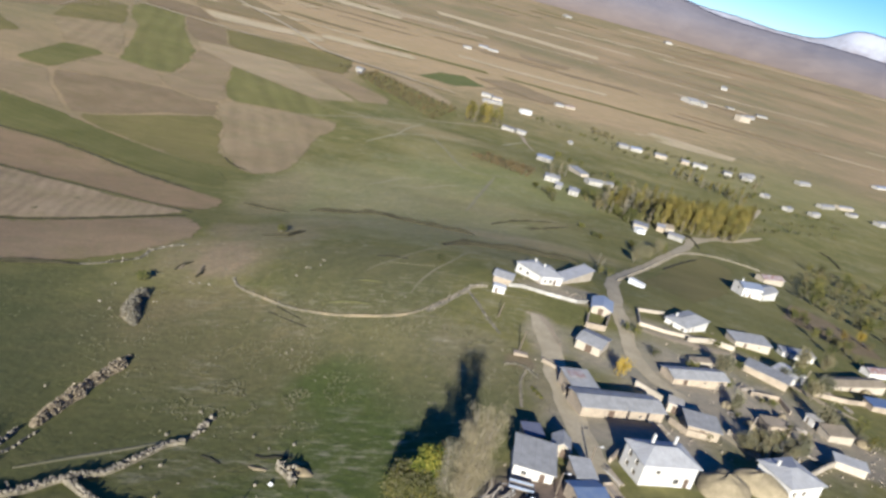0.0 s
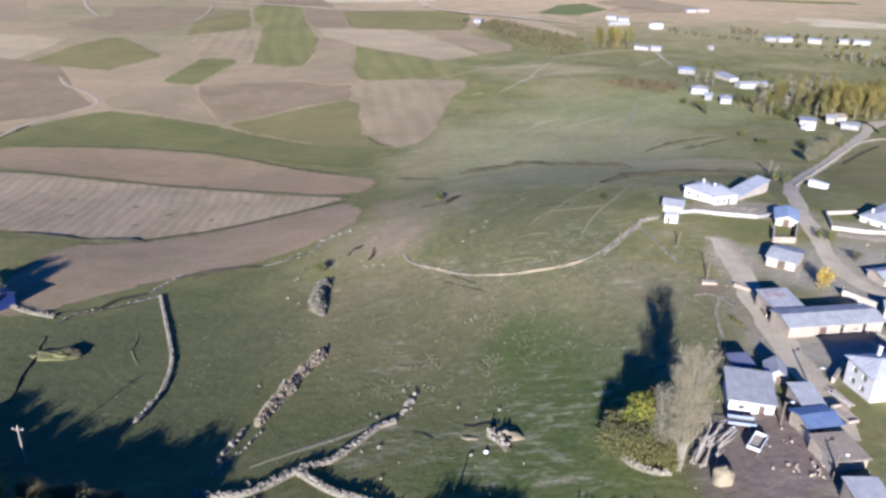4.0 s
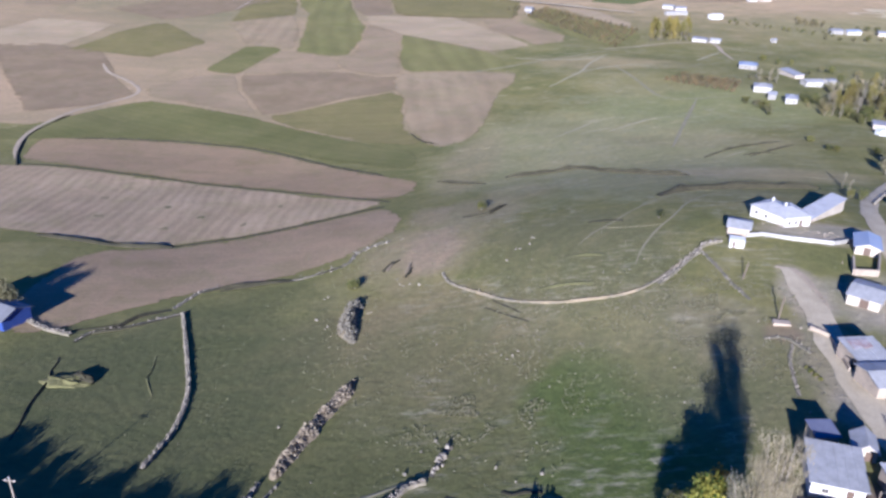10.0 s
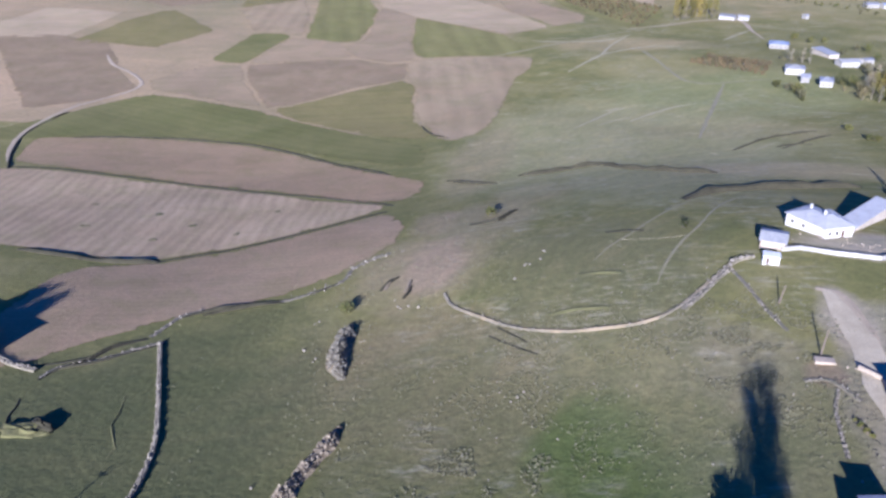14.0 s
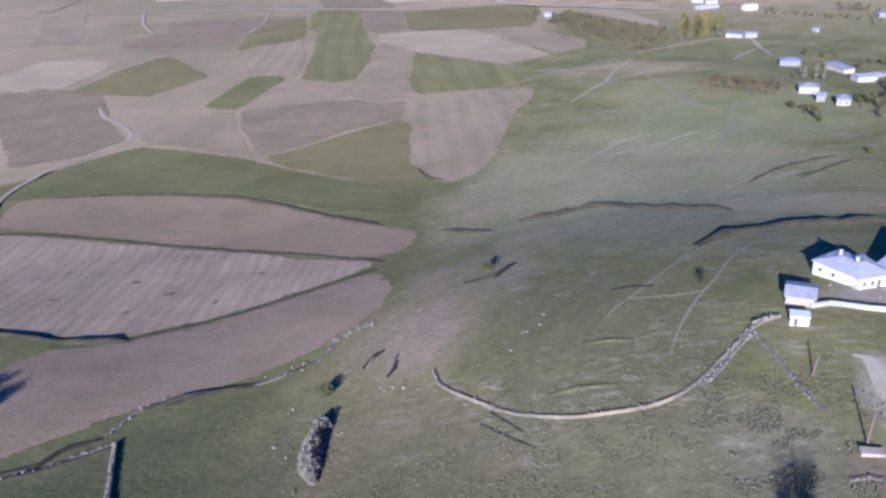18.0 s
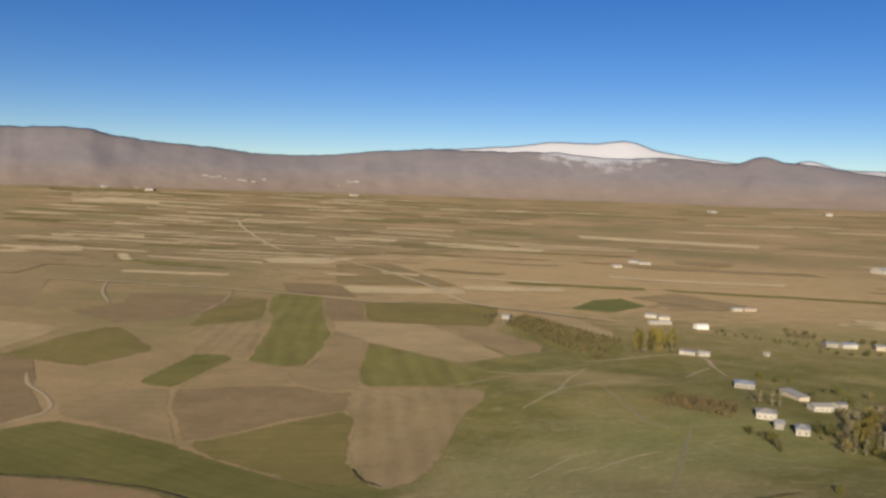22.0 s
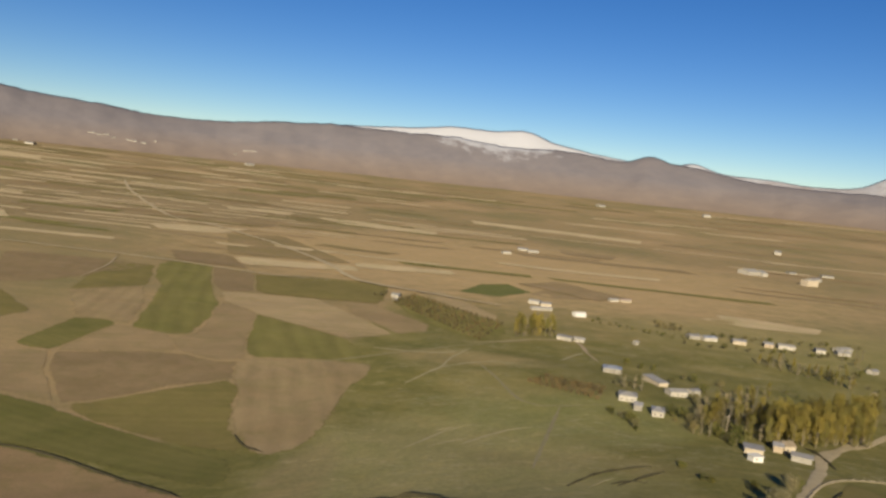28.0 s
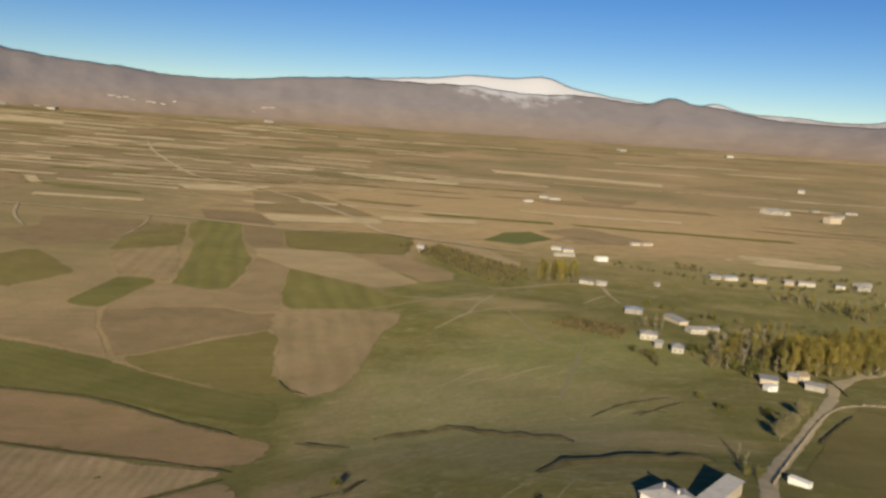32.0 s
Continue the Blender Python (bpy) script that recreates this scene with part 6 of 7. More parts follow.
house([(109.2, 169.2), (110.1, 166.5)], 3.0, 2.3, "flat", 0.2, PLASTER, CONCRETE, "small white outhouse beside the mud sheds", 0.2, [("f", 0.5, 0.0, 0.7, 1.7)], name="outhouse", category="shed")
house([(111.1, 160.6), (118, 162.3)], 5.0, 2.4, "shed", 0.5, CREAM, TURFROOF, "pale mud-walled shed with an earth roof", 0.3, name="mud_shed", category="shed")
house([(134.6, 201.5), (154.5, 210)], 6.0, 2.6, "gable", 0.8, CREAM, TURFROOF, "pale house with a moss-grown earth roof", 0.4, [("f", 2.0, 1.0, 0.8, 0.8), ("f", 6.0, 0.0, 0.9, 1.9)])
house([(104.7, 146.1), (111.2, 144.6)], 3.6, 2.2, "shed", 0.5, CREAM, ZINC_PALE, "long lean-to with a pale sheet roof", 0.3, name="lean_to_shed", category="shed")
house([(140.1, 191.7), (150.4, 193.5)], 5.0, 2.4, "shed", 0.4, MUD, TARP, "shed under a blue tarpaulin", 0.3, name="lean_to_shed", category="shed")
house([(158.8, 225.2), (171, 229.3)], 5.0, 2.6, "gable", 0.8, PLASTER, RUST, "white house with a brown sheet roof", 0.35)
house([(67.8, 149.5), (70.7, 148.6)], 4.5, 2.6, "flat", 0.2, CREAM, CONCRETE, "pale cube-shaped outbuilding in the yards", 0.2, [("f", 1.0, 0.0, 0.9, 1.9)], name="outbuilding", category="shed")
house([(86.4, 256.3), (90.1, 252.2)], 2.5, 1.8, "flat", 0.2, WHITE, WHITE, "low white concrete shelter by the road", 0.15, name="bus_shelter", category="shelter")
house([(85.2, 182.8), (92.7, 185.5)], 3.0, 1.8, "flat", 0.2, CREAM, TURFROOF, "low mud outbuilding with an earth roof", 0.2, name="mud_shed", category="shed")
bh = [(-140.8, 158), (-122, 152.7)]
house(bh, 9.0, 4.0, "gable", 1.6, BLUEWALL, FARMROOF, "blue-walled house with a dull metal roof", 0.5, [("f", 3.0, 1.2, 1.0, 1.2)], [(5.0, 8.5, 2.6)], True)
for p, rx, ry, h, s, t in (([(69, 119.4)], 5.2, 4.2, 3.6, 3, 20), ([(77.8, 124.1)], 5.2, 3.6, 3.4, 4, -20)):
    mound(*p[0], rx, ry, h, HAY, "tall khaki stack of old hay in a yard", "haystack", "haystack", s, t, 0.9)
p, = [(26.7, 94.8)]
mound(*p, 1.5, 1.5, 2.2, HAY, "round cut hay stack in the yard", "haystack", "haystack", 8, 0, 0.5)
for k, p in enumerate([(40.2, 98.4), (39, 96.3), (36.5, 97.5)]):
    ob = root("rubble_heap", pose(*p, height(*p)), "small heap of pale rubble in the yard", "rubble")
    for _ in range(9):
        v, f = [], []
        stones(v, f, rng, rng.uniform(-1, 1), rng.uniform(-0.8, 0.8), 0, rng.uniform(0.25, 0.5))
        mesh("stone", v, f, MUD, ob)


def cart(x, y, turn, body, label):
    ob = root("farm_trailer", pose(x, y, height(x, y), 0, 0, turn), label, "trailer")
    Boxes().box(-2.0, -0.9, 0.75, 2.0, 0.9, 0.87).done("bed", TIMBER, ob)
    for y0 in (-0.9, 0.84):
        Boxes().box(-2.0, y0, 0.87, 2.0, y0 + 0.06, 1.3).done("side_board", body, ob)
    for x0 in (-2.0, 1.94):
        Boxes().box(x0, -0.84, 0.87, x0 + 0.06, 0.84, 1.3).done("end_board", body, ob)
    Boxes().bar((2.0, 0, 0.7), (3.4, 0, 0.45), 0.06).done("drawbar", IRON, ob)
    for x0 in (-1.1, 1.1):
        for y0 in (-1.0, 0.8):
            w = Boxes().bar((x0, y0, 0.4), (x0, y0 + 0.2, 0.4), 0.4, None, 14).done("wheel", RUBBER, ob)
            Boxes().bar((x0, y0 - 0.01, 0.4), (x0, y0 + 0.21, 0.4), 0.18, None, 10).done("rim", WHITE, w)
    return ob


def log_heap(x, y, turn, label, seed, n=9, long=4.0):
    rr = random.Random(seed)
    ob = root("timber_heap", pose(x, y, height(x, y), 0, 0, turn), label, "timber")
    for i in range(n):
        a = Vector((rr.uniform(-0.6, 0.2) - long / 2, rr.uniform(-0.9, 0.9), 0.15 + 0.06 * i))
        b = a + Vector((long * rr.uniform(0.7, 1.1), rr.uniform(-0.8, 0.8), rr.uniform(-0.1, 0.25)))
        Boxes().bar(a, b, 0.13, 0.09).done("log", CONCRETE if i % 4 == 0 else TIMBER, ob)
    return ob


p, = [(32, 108)]
cart(*p, 175, BLUESHEET, "blue and white farm trailer parked by the house")
p, = [(32.9, 102.4)]
cart(*p, 60, WHITE, "white-sided farm cart in the muddy yard")
p, = [(47.1, 110)]
cart(*p, 110, TIMBER, "wooden trailer standing beside the lane")
p, = [(28.8, 104.9)]
log_heap(*p, 50, "heap of pale poles leaning in the yard", 3, 10, 6)
p, = [(25.8, 101.5)]
log_heap(*p, 60, "heap of pale trunks beside the trees", 4, 8, 7)
p, = [(97.1, 177.5)]
log_heap(*p, 30, "heap of timber beside the stable", 5, 12, 4)
p, = [(48.8, 115.7)]
log_heap(*p, 110, "dark timber heap beside the lane", 6, 10, 4)
garden_wall([(39.9, 110.1), (40.1, 103.8), (40.9, 96.4)], 1.9, CREAM, "pale wall panels along the sheds", 0.25)

# ---- poles ----
for p in [(34.2, 183.9)]:
    pole(*p, 4.0, "dark wooden pole beside the outhouse", False, False, 8, TIMBER_DARK)
for p in [(37.8, 165.6)]:
    pole(*p, 5.0, "wooden pole by a concrete slab", False, False, 3, TIMBER_DARK)
for p in [(37.7, 108.2), (40.8, 95.1), (45, 118.6)]:
    pole(*p, 4.2, "lane-side pole carrying a white lamp", False, True, 0, TIMBER_DARK)
for p in [(-10.4, 77.4)]:
    pole(*p, 6.5, "slim pale pole among the trees", False)
for p in [(-77.5, 98.2)]:
    pole(*p, 7.0, "pole with white insulators among the trees")
for p in [(84.1, 145.7), (118.9, 191.5)]:
    pole(*p, 6.0, "leaning wooden pole in the yards", False, False, 6)
for p in [(125.9, 420.9)]:
    pole(*p, 9.0, "slim wooden pole by the farm road")
slab, = [(37.9, 163.4)]
ob = Boxes().box(-1.6, -0.8, -0.2, 1.6, 0.8, 0.5).done("concrete_slab", MUD)
ob.matrix_basis = pose(*slab, height(*slab))
tagged(ob, "pale concrete plinth at the foot of a pole", "slab")

# ---- farms down on the slope and out on the plain ----
def farm(front, depth, high, kind, rise, wall, roof, label, **k):
    (x0, y0), (x1, y1) = front
    front = [(x0 + 0.09 * (x1 - x0), y0 + 0.09 * (y1 - y0)), (x1 - 0.09 * (x1 - x0), y1 - 0.09 * (y1 - y0))]
    high, depth = high * 1.2, depth * 1.2
    wall = PLASTER_DULL if wall is PLASTER else wall
    roof = FARMROOF if roof is ZINC else ZINC if roof is ZINC_PALE else roof
    L = math.hypot(front[1][0] - front[0][0], front[1][1] - front[0][1])
    holes = [("f", x, 1.0, 0.9, 1.0) for x in np.arange(1.0, L - 1.6, 2.6)] if L > 4 and kind != "shed" else []
    return house(front, depth, high, kind, rise, wall, roof, label, 0.4, holes, [], name=k.get("name", "farmhouse"), group="farms along the road")


farm([(92, 554), (105, 552)], 9, 3.0, "hip", 1.4, PLASTER, BLUESHEET, "white farmhouse with a blue sheet roof")
farm([(86.8, 471.7), (97.5, 470)], 9, 3.2, "hip", 1.4, PLASTER, ZINC_PALE, "white farmhouse with a pale metal roof")
farm([(91.3, 453), (95.9, 452.2)], 7, 2.8, "gable", 1.2, PLASTER, ZINC, "small white annex with a grey roof", name="annex")
farm([(97.6, 443.3), (104.3, 442)], 9, 3.0, "hip", 1.3, PLASTER, ZINC, "white house with a grey hip roof")
farm([(114, 544), (121, 522)], 6, 2.6, "shed", 0.5, CREAM, ZINC_PALE, "row of low pale outbuildings", name="outbuilding")
farm([(120, 499), (132, 502)], 8, 2.8, "gable", 1.2, PLASTER, ZINC_PALE, "long white farmhouse with a pale metal roof")
farm([(136, 513), (142, 516)], 5, 2.4, "gable", 0.8, PLASTER, ZINC, "small white farm outbuilding with a grey roof", name="outbuilding")
farm([(123.7, 392.7), (132.3, 390.7)], 6, 2.4, "shed", 0.4, CREAM, ZINC, "low pale outbuilding by the farm road", name="outbuilding")
farm([(122.6, 377.9), (127.7, 379.5)], 4, 2.2, "flat", 0.2, WHITE, WHITE, "small white shed on the grass", name="outbuilding")
farm([(141.9, 391.3), (150.5, 387.5)], 5, 2.4, "shed", 0.4, PLASTER, ZINC_PALE, "long white shed by the farm road", name="outbuilding")
farm([(139.3, 402.2), (143.6, 400.9)], 6, 3.0, "gable", 1.0, MUD, ZINC, "mud-walled farmhouse with a grey roof")
farm([(144.4, 403.1), (150.2, 404.4)], 7, 3.2, "gable", 1.4, CREAM, TURFROOF, "cream farmhouse with an earth-coloured roof")
farm([(64, 832), (76, 828)], 8, 3.0, "gable", 1.2, PLASTER, ZINC_PALE, "white farm building far out on the plain")
farm([(75, 820), (87, 820)], 8, 3.0, "gable", 1.2, CREAM, ZINC, "grey-roofed farm building far out on the plain")
farm([(64, 790), (87, 797)], 6, 2.6, "gable", 0.9, PLASTER, ZINC_PALE, "long pale barn far out on the plain", name="barn")
farm([(103, 779), (115, 784)], 7, 3.2, "gable", 1.2, WHITE, WHITE, "bright white barn far out on the plain", name="barn")
farm([(75, 666), (87, 660)], 7, 2.8, "gable", 1.1, PLASTER, ZINC, "low white farmhouse by the poplar row")
farm([(88, 663), (97, 661)], 6, 2.6, "gable", 1.0, PLASTER, ZINC_PALE, "white outbuilding by the poplar row", name="outbuilding")
farm([(138, 679), (141, 681)], 4, 2.6, "gable", 0.8, PLASTER, ZINC_PALE, "tiny white hut on the grass", name="hut")
farm([(153, 899), (164, 902)], 6, 2.6, "gable", 1.0, PLASTER, ZINC, "white farm far out on the plain")
farm([(165, 902), (179, 908)], 6, 2.6, "gable", 1.0, CREAM, RUST, "brown-roofed farm far out on the plain")
farm([(192, 732), (203, 734)], 8, 3.0, "gable", 1.2, PLASTER, ZINC, "white roadside house with a grey roof")
farm([(204, 732), (218, 736)], 8, 3.0, "gable", 1.2, PLASTER, BLUESHEET, "white roadside house with a blue roof")
farm([(228, 734), (241, 733)], 8, 3.0, "gable", 1.2, CREAM, ZINC, "cream roadside house with a grey roof")
farm([(254, 734), (263, 733)], 8, 3.0, "gable", 1.2, MUD, ZINC, "mud roadside barn with a grey roof")
farm([(265, 734), (281, 732)], 8, 3.0, "gable", 1.2, PLASTER, ZINC_PALE, "long white roadside house")
farm([(296, 733), (305, 732)], 8, 3.0, "gable", 1.2, PLASTER, ZINC, "white roadside house among shrubs")
farm([(313, 732), (326, 732)], 8, 3.0, "gable", 1.2, PLASTER, ZINC_PALE, "white roadside house at the lane end")
farm([(-62, 777), (-54, 775)], 8, 3.0, "gable", 1.2, PLASTER, ZINC_PALE, "white orchard house on the plain")
farm([(-58, 756), (-54, 755)], 4, 2.2, "gable", 0.7, PLASTER, ZINC, "small white hut by the orchard", name="hut")
farm([(53, 1285), (68, 1292)], 8, 3.0, "gable", 1.2, PLASTER, ZINC_PALE, "white farm building far across the plain")
farm([(79, 1373), (98, 1372)], 8, 3.2, "gable", 1.2, PLASTER, BLUESHEET, "pale farm shed far across the plain", name="barn")
farm([(93, 1349), (115, 1352)], 8, 3.2, "gable", 1.2, PLASTER, ZINC_PALE, "long pale farm shed far across the plain", name="barn")
farm([(512, 1289), (537, 1301)], 14, 9.0, "flat", 0.2, CREAM, CONCRETE, "tall cream block standing alone on the plain", name="block")
farm([(612, 1474), (638, 1476)], 10, 3.2, "gable", 1.2, PLASTER, ZINC, "row of pale sheds far across the plain", name="barn")
farm([(555, 1471), (573, 1477)], 10, 3.2, "gable", 1.2, PLASTER, ZINC, "row of pale sheds far across the plain", name="barn")
farm([(397, 790), (415, 799)], 8, 3, "gable", 1.2, PLASTER, ZINC_PALE, "white house beyond the poplar wood")
farm([(321, 745), (337, 754)], 8, 3, "gable", 1.2, PLASTER, ZINC_PALE, "pale house beyond the poplar wood")
farm([(311, 667), (318, 671)], 6, 2.8, "gable", 1.0, PLASTER, ZINC, "small white house by the road")
farm([(316, 630), (324, 636)], 6, 2.8, "gable", 1.0, PLASTER, ZINC, "small white house in the far hamlet")
farm([(342, 638), (353, 645)], 6, 2.8, "gable", 1.0, PLASTER, ZINC_PALE, "small white house in the far hamlet")
farm([(373, 688), (394, 701)], 7, 2.8, "gable", 1.0, PLASTER, ZINC_PALE, "long pale house in the far hamlet")
farm([(399, 707), (420, 716)], 7, 2.8, "gable", 1.0, CREAM, ZINC, "cream house in the far hamlet")
farm([(399, 685), (411, 691)], 6, 2.8, "gable", 1.0, PLASTER, ZINC, "white house in the far hamlet")
farm([(419, 670), (439, 682)], 8, 3.2, "gable", 1.2, PLASTER, ZINC_PALE, "white house at the hamlet's edge")
farm([(548, 914), (574, 929)], 8, 3.0, "gable", 1.2, PLASTER, BLUESHEET, "white house with a blue roof in the far hamlet")
farm([(548, 1358), (579, 1389)], 10, 5.0, "gable", 1.5, PLASTER, ZINC, "white house standing alone on the plain")
# a hamlet high on the foot of the mountains
hill = BVHTree.FromPolygons([p.co for p in slopes.data.vertices], [tuple(q.vertices) for q in slopes.data.polygons])
for az, r, long, roof in ((-26.0, 3930, 34, ZINC_PALE), (-25.5, 3915, 26, ZINC), (-25.1, 3925, 30, ZINC_PALE), (-24.6, 3900, 22, ZINC), (-23.7, 3880, 30, ZINC_PALE), (-23.3, 3870, 20, ZINC),
                          (-22.8, 3860, 28, ZINC_PALE), (-22.0, 3925, 16, ZINC), (-16.3, 3910, 36, ZINC_PALE), (-15.8, 3905, 30, ZINC_PALE), (-16.9, 3850, 18, ZINC), (-30.2, 3700, 24, ZINC_PALE)):
    x, y = r * math.sin(radians(az)), r * math.cos(radians(az))
    far_house = farm([(x, y), (x + long * math.cos(radians(az)), y - long * math.sin(radians(az)))], 12, 5.0, "gable", 2.0, PLASTER, roof, "pale farm building high on the mountain foot")
    spot = far_house.matrix_basis.translation
    hit = hill.ray_cast(Vector((spot.x, spot.y, 900)), Vector((0, 0, -1)))[0]
    far_house.matrix_basis = Matrix.Translation((0, 0, hit.z - 1.0 - spot.z)) @ far_house.matrix_basis
stone_wall([(81.3, 252.3), (103.4, 294.4), (134.5, 347.6), (154.8, 369.3), (174.1, 376.4), (187.2, 374.8)], 0.8, 0.6, "pale stone wall along the village road", 31, 9, 0.3)
bank([(114.8, 306.4), (129.2, 328.1), (145.1, 351)], 0.60, 1.0, BANK_SHADE, "dark ditch beside the road")
bank([(160, 420), (161.2, 405.6), (158.9, 386.7)], 0.84, 1.1, BANK_SHADE, "dark ditch bank at the road bend")
bank([(286, 507), (288, 495), (282, 468)], 0.72, 1.2, BANK_SHADE, "dark ditch in the meadow")

for a, b in ([(-1943, 3102), (-1926, 3121)], [(-1721, 3040), (-1678, 3037)], [(-1777, 3813), (-1750, 3858)], [(-1373, 3614), (-1352, 3641)], [(-952, 3348), (-927, 3376)], [(866, 3142), (897, 3145)], [(464, 3109), (495, 3124)], [(683, 1896), (699, 1890)], [(451, 1370), (478, 1383)], [(476, 1373), (487, 1378)]):
    farm([a, b], 26, 6, "gable", 4, PLASTER, ZINC_PALE, "pale farm sheds far across the plain", name="barn")
garden_wall([(42.6, 161.6), (45.3, 158.4), (45.2, 146.2)], 0.9, MUD, "low mud wall beside the lane", 0.35)
garden_wall([(66.7, 143.9), (69, 139.9), (74.4, 140)], 1.3, MUD, "mud wall between two yards", 0.35)
garden_wall([(80.4, 146), (82.8, 142.7), (83.7, 137.6)], 1.3, CREAM, "pale wall along the yard lane", 0.35)
garden_wall([(97.5, 174.8), (106.2, 177.3), (105.9, 170)], 1.2, MUD, "mud wall between two yards", 0.35)
garden_wall([(121.8, 190), (132.6, 191.7), (145.8, 196.9)], 1.3, MUD, "mud wall behind the houses", 0.35)
garden_wall([(93.9, 136), (102.9, 144.7), (107.4, 148.2)], 1.4, CREAM, "pale yard wall by the white house", 0.35)
garden_wall([(49.1, 121.1), (52.2, 126.1), (53.8, 129.1)], 1.0, MUD, "rubble wall beside the big house", 0.5)
junk = random.Random(8)
v, f = [], []
for cx, cy, rx, ry, n in ((*vil_b, 30, 24, 420), (*vil_c, 20, 18, 160), (*yard2_c, 24, 18, 260), (*yard_c, 13, 17, 50), (*vil_a, 14, 8, 60), (*vil_d, 30, 10, 120)):
    for _ in range(n):
        x, y = cx + junk.gauss(0, rx * 0.6), cy + junk.gauss(0, ry * 0.6)
        if wild(x, y, 6) > -0.05:
            stones(v, f, junk, x, y, height(x, y), junk.uniform(0.12, 0.42))
tagged(mesh("yard_litter", v, f, MUD), "litter of stones, boards and dung heaps in the yards", "litter", "", "stuff")
for k, p in enumerate([(93.5, 172.3), (99.7, 174.7), (86.6, 158.5), (104.6, 161.3), (114.5, 172.2), (130, 186.9), (129.2, 194.6), (75.8, 147.1), (95.3, 145.1), (99.9, 146.5), (63.6, 139.5), (57.5, 130.2)]):
    log_heap(*p, junk.uniform(0, 180), "heap of sticks and boards in the yard", 40 + k, 6, junk.uniform(2, 4))
for k, p in enumerate([(101.1, 164.5), (113.6, 167.7), (122.1, 164.4), (86.9, 162.7), (146.2, 205), (89.2, 154.8)]):
    mound(*p, junk.uniform(1.5, 2.6), junk.uniform(1.2, 2.0), junk.uniform(1.0, 1.8), HAY if k % 2 else BANK_PALE, "low heap of dung and straw", "dung_heap", "heap", 30 + k, junk.uniform(0, 180), 0.8)

# ---- trees ----
poplar = [tree("poplar", 13.0, s, LEAF_GOLD, 1500, "golden autumn poplar beside the farms", "poplar", 1.9, None, 0.32) for s in (1, 2, 3)]
bare = [tree("poplar", 12.0, s, TWIG, 900, "almost bare grey poplar beside the farms", "bare_poplar", 1.5, None, 0.2) for s in (4, 5)]
round_olive = [tree("round", 6.0, s, LEAF_OLIVE, 420, "olive-green round-crowned tree among the yards", "willow") for s in (6, 7)]
round_gold = [tree("round", 6.5, s, LEAF_YELLOW, 600, "round tree in bright yellow autumn leaf", "yellow_tree") for s in (8,)]
fruit = [tree("round", 3.2, s, TWIG_RED, 170, "small bare reddish fruit tree", "fruit_tree", 1.4) for s in (9, 10)]
shrub = [tree("round", 3.2, s, LEAF_DULL, 150, "dull ochre shrub beside the road", "shrub", 1.6) for s in (11, 12)]
thicket = [tree("round", 6.6, s, LEAF_GREY, 3600, "grey-green half-bare willow in a thicket", "willow", 2.5, LEAF_DULL, 0.23) for s in (13, 14, 15)]
dark_shrub = [tree("round", 3.4, s, LEAF_OLIVE, 260, "dark olive shrub beside a farm", "shrub", 1.7) for s in (18, 19)]
tall = [tree("poplar", 9.0, s, LEAF_OLIVE, 700, "slim olive poplar in a row", "poplar", 1.3, TWIG) for s in (16, 17)]
rng = random.Random(77)


def rows_between(a, b, c, d, n, m):
    """Even places in the four-sided plot a b c d."""
    out = []
    for i in range(n):
        for j in range(m):
            u, w = i / (n - 1), j / max(m - 1, 1)
            p = Vector((*a, 0)).lerp(Vector((*b, 0)), u)
            q = Vector((*d, 0)).lerp(Vector((*c, 0)), u)
            out.append(tuple(p.lerp(q, w)[:2]))
    return out


field([(-60, 758), (-42, 807), (-6, 755), (35, 710), (40, 668), (31, 640), (19, 623), (-11, 658), (-40, 704)], WHEAT_UP, "dark green orchard ground with rows of small trees", "orchard_ground", 0.3)
plant(fruit, rows_between(*[(-56, 752), (-41, 796), (36, 700), (18, 630)], 7, 20), rng, "orchard rows on the plain", 0.8, 1.2, 0.6)
plant(fruit, rows_between(*[(45, 502), (55, 516), (84, 496), (76.5, 469.5)], 4, 12), rng, "orchard rows on the slope", 0.8, 1.15, 0.4)
plant(poplar + bare[:1], rows_between(*[(44, 657), (46, 674), (75, 690), (74, 670)], 2, 12), rng, "golden poplar row", 1.05, 1.35, 1.0)
plant(poplar, rows_between(*[(143.4, 413.4), (163.1, 459.8), (242, 525), (203.4, 451.6)], 8, 17), rng, "golden poplar wood", 0.95, 1.35, 2.5)
plant(poplar + bare, rows_between(*[(118.9, 437.3), (130, 470.5), (162.6, 466.2), (143, 417.9)], 4, 11), rng, "golden poplar wood", 0.6, 1.0, 2.5)
plant(bare + poplar[:1], rows_between(*[(130.6, 445.6), (144, 490), (187, 543), (166, 481)], 3, 8), rng, "poplars behind the farms", 0.6, 1.0, 3.0)
plant(bare + shrub, rows_between(*[(92, 507), (94, 515), (106, 514), (105, 503)], 2, 5), rng, "trees by the farmhouse", 0.6, 0.9, 1.5)
plant(shrub + dark_shrub, [(85, 413.7), (113.4, 431.7), (121.4, 446.7), (107.7, 435.2), (78.8, 444.7), (84.7, 439.6), (86.2, 429.2), (128.3, 456.4), (121.4, 421.5), (122.1, 401), (108.8, 447.3), (135, 501)], rng, "shrubs round the farms", 0.7, 1.2, 0.5)
plant(poplar + shrub + bare, rows_between(*[(226, 656), (233, 674), (283, 631), (268, 607)], 3, 16), rng, "trees along the far road", 0.5, 0.85, 3)
plant(shrub, rows_between(*[(173, 773), (177, 789), (196, 778), (193, 763)], 2, 6), rng, "shrubs along the far road", 0.9, 1.5, 2)
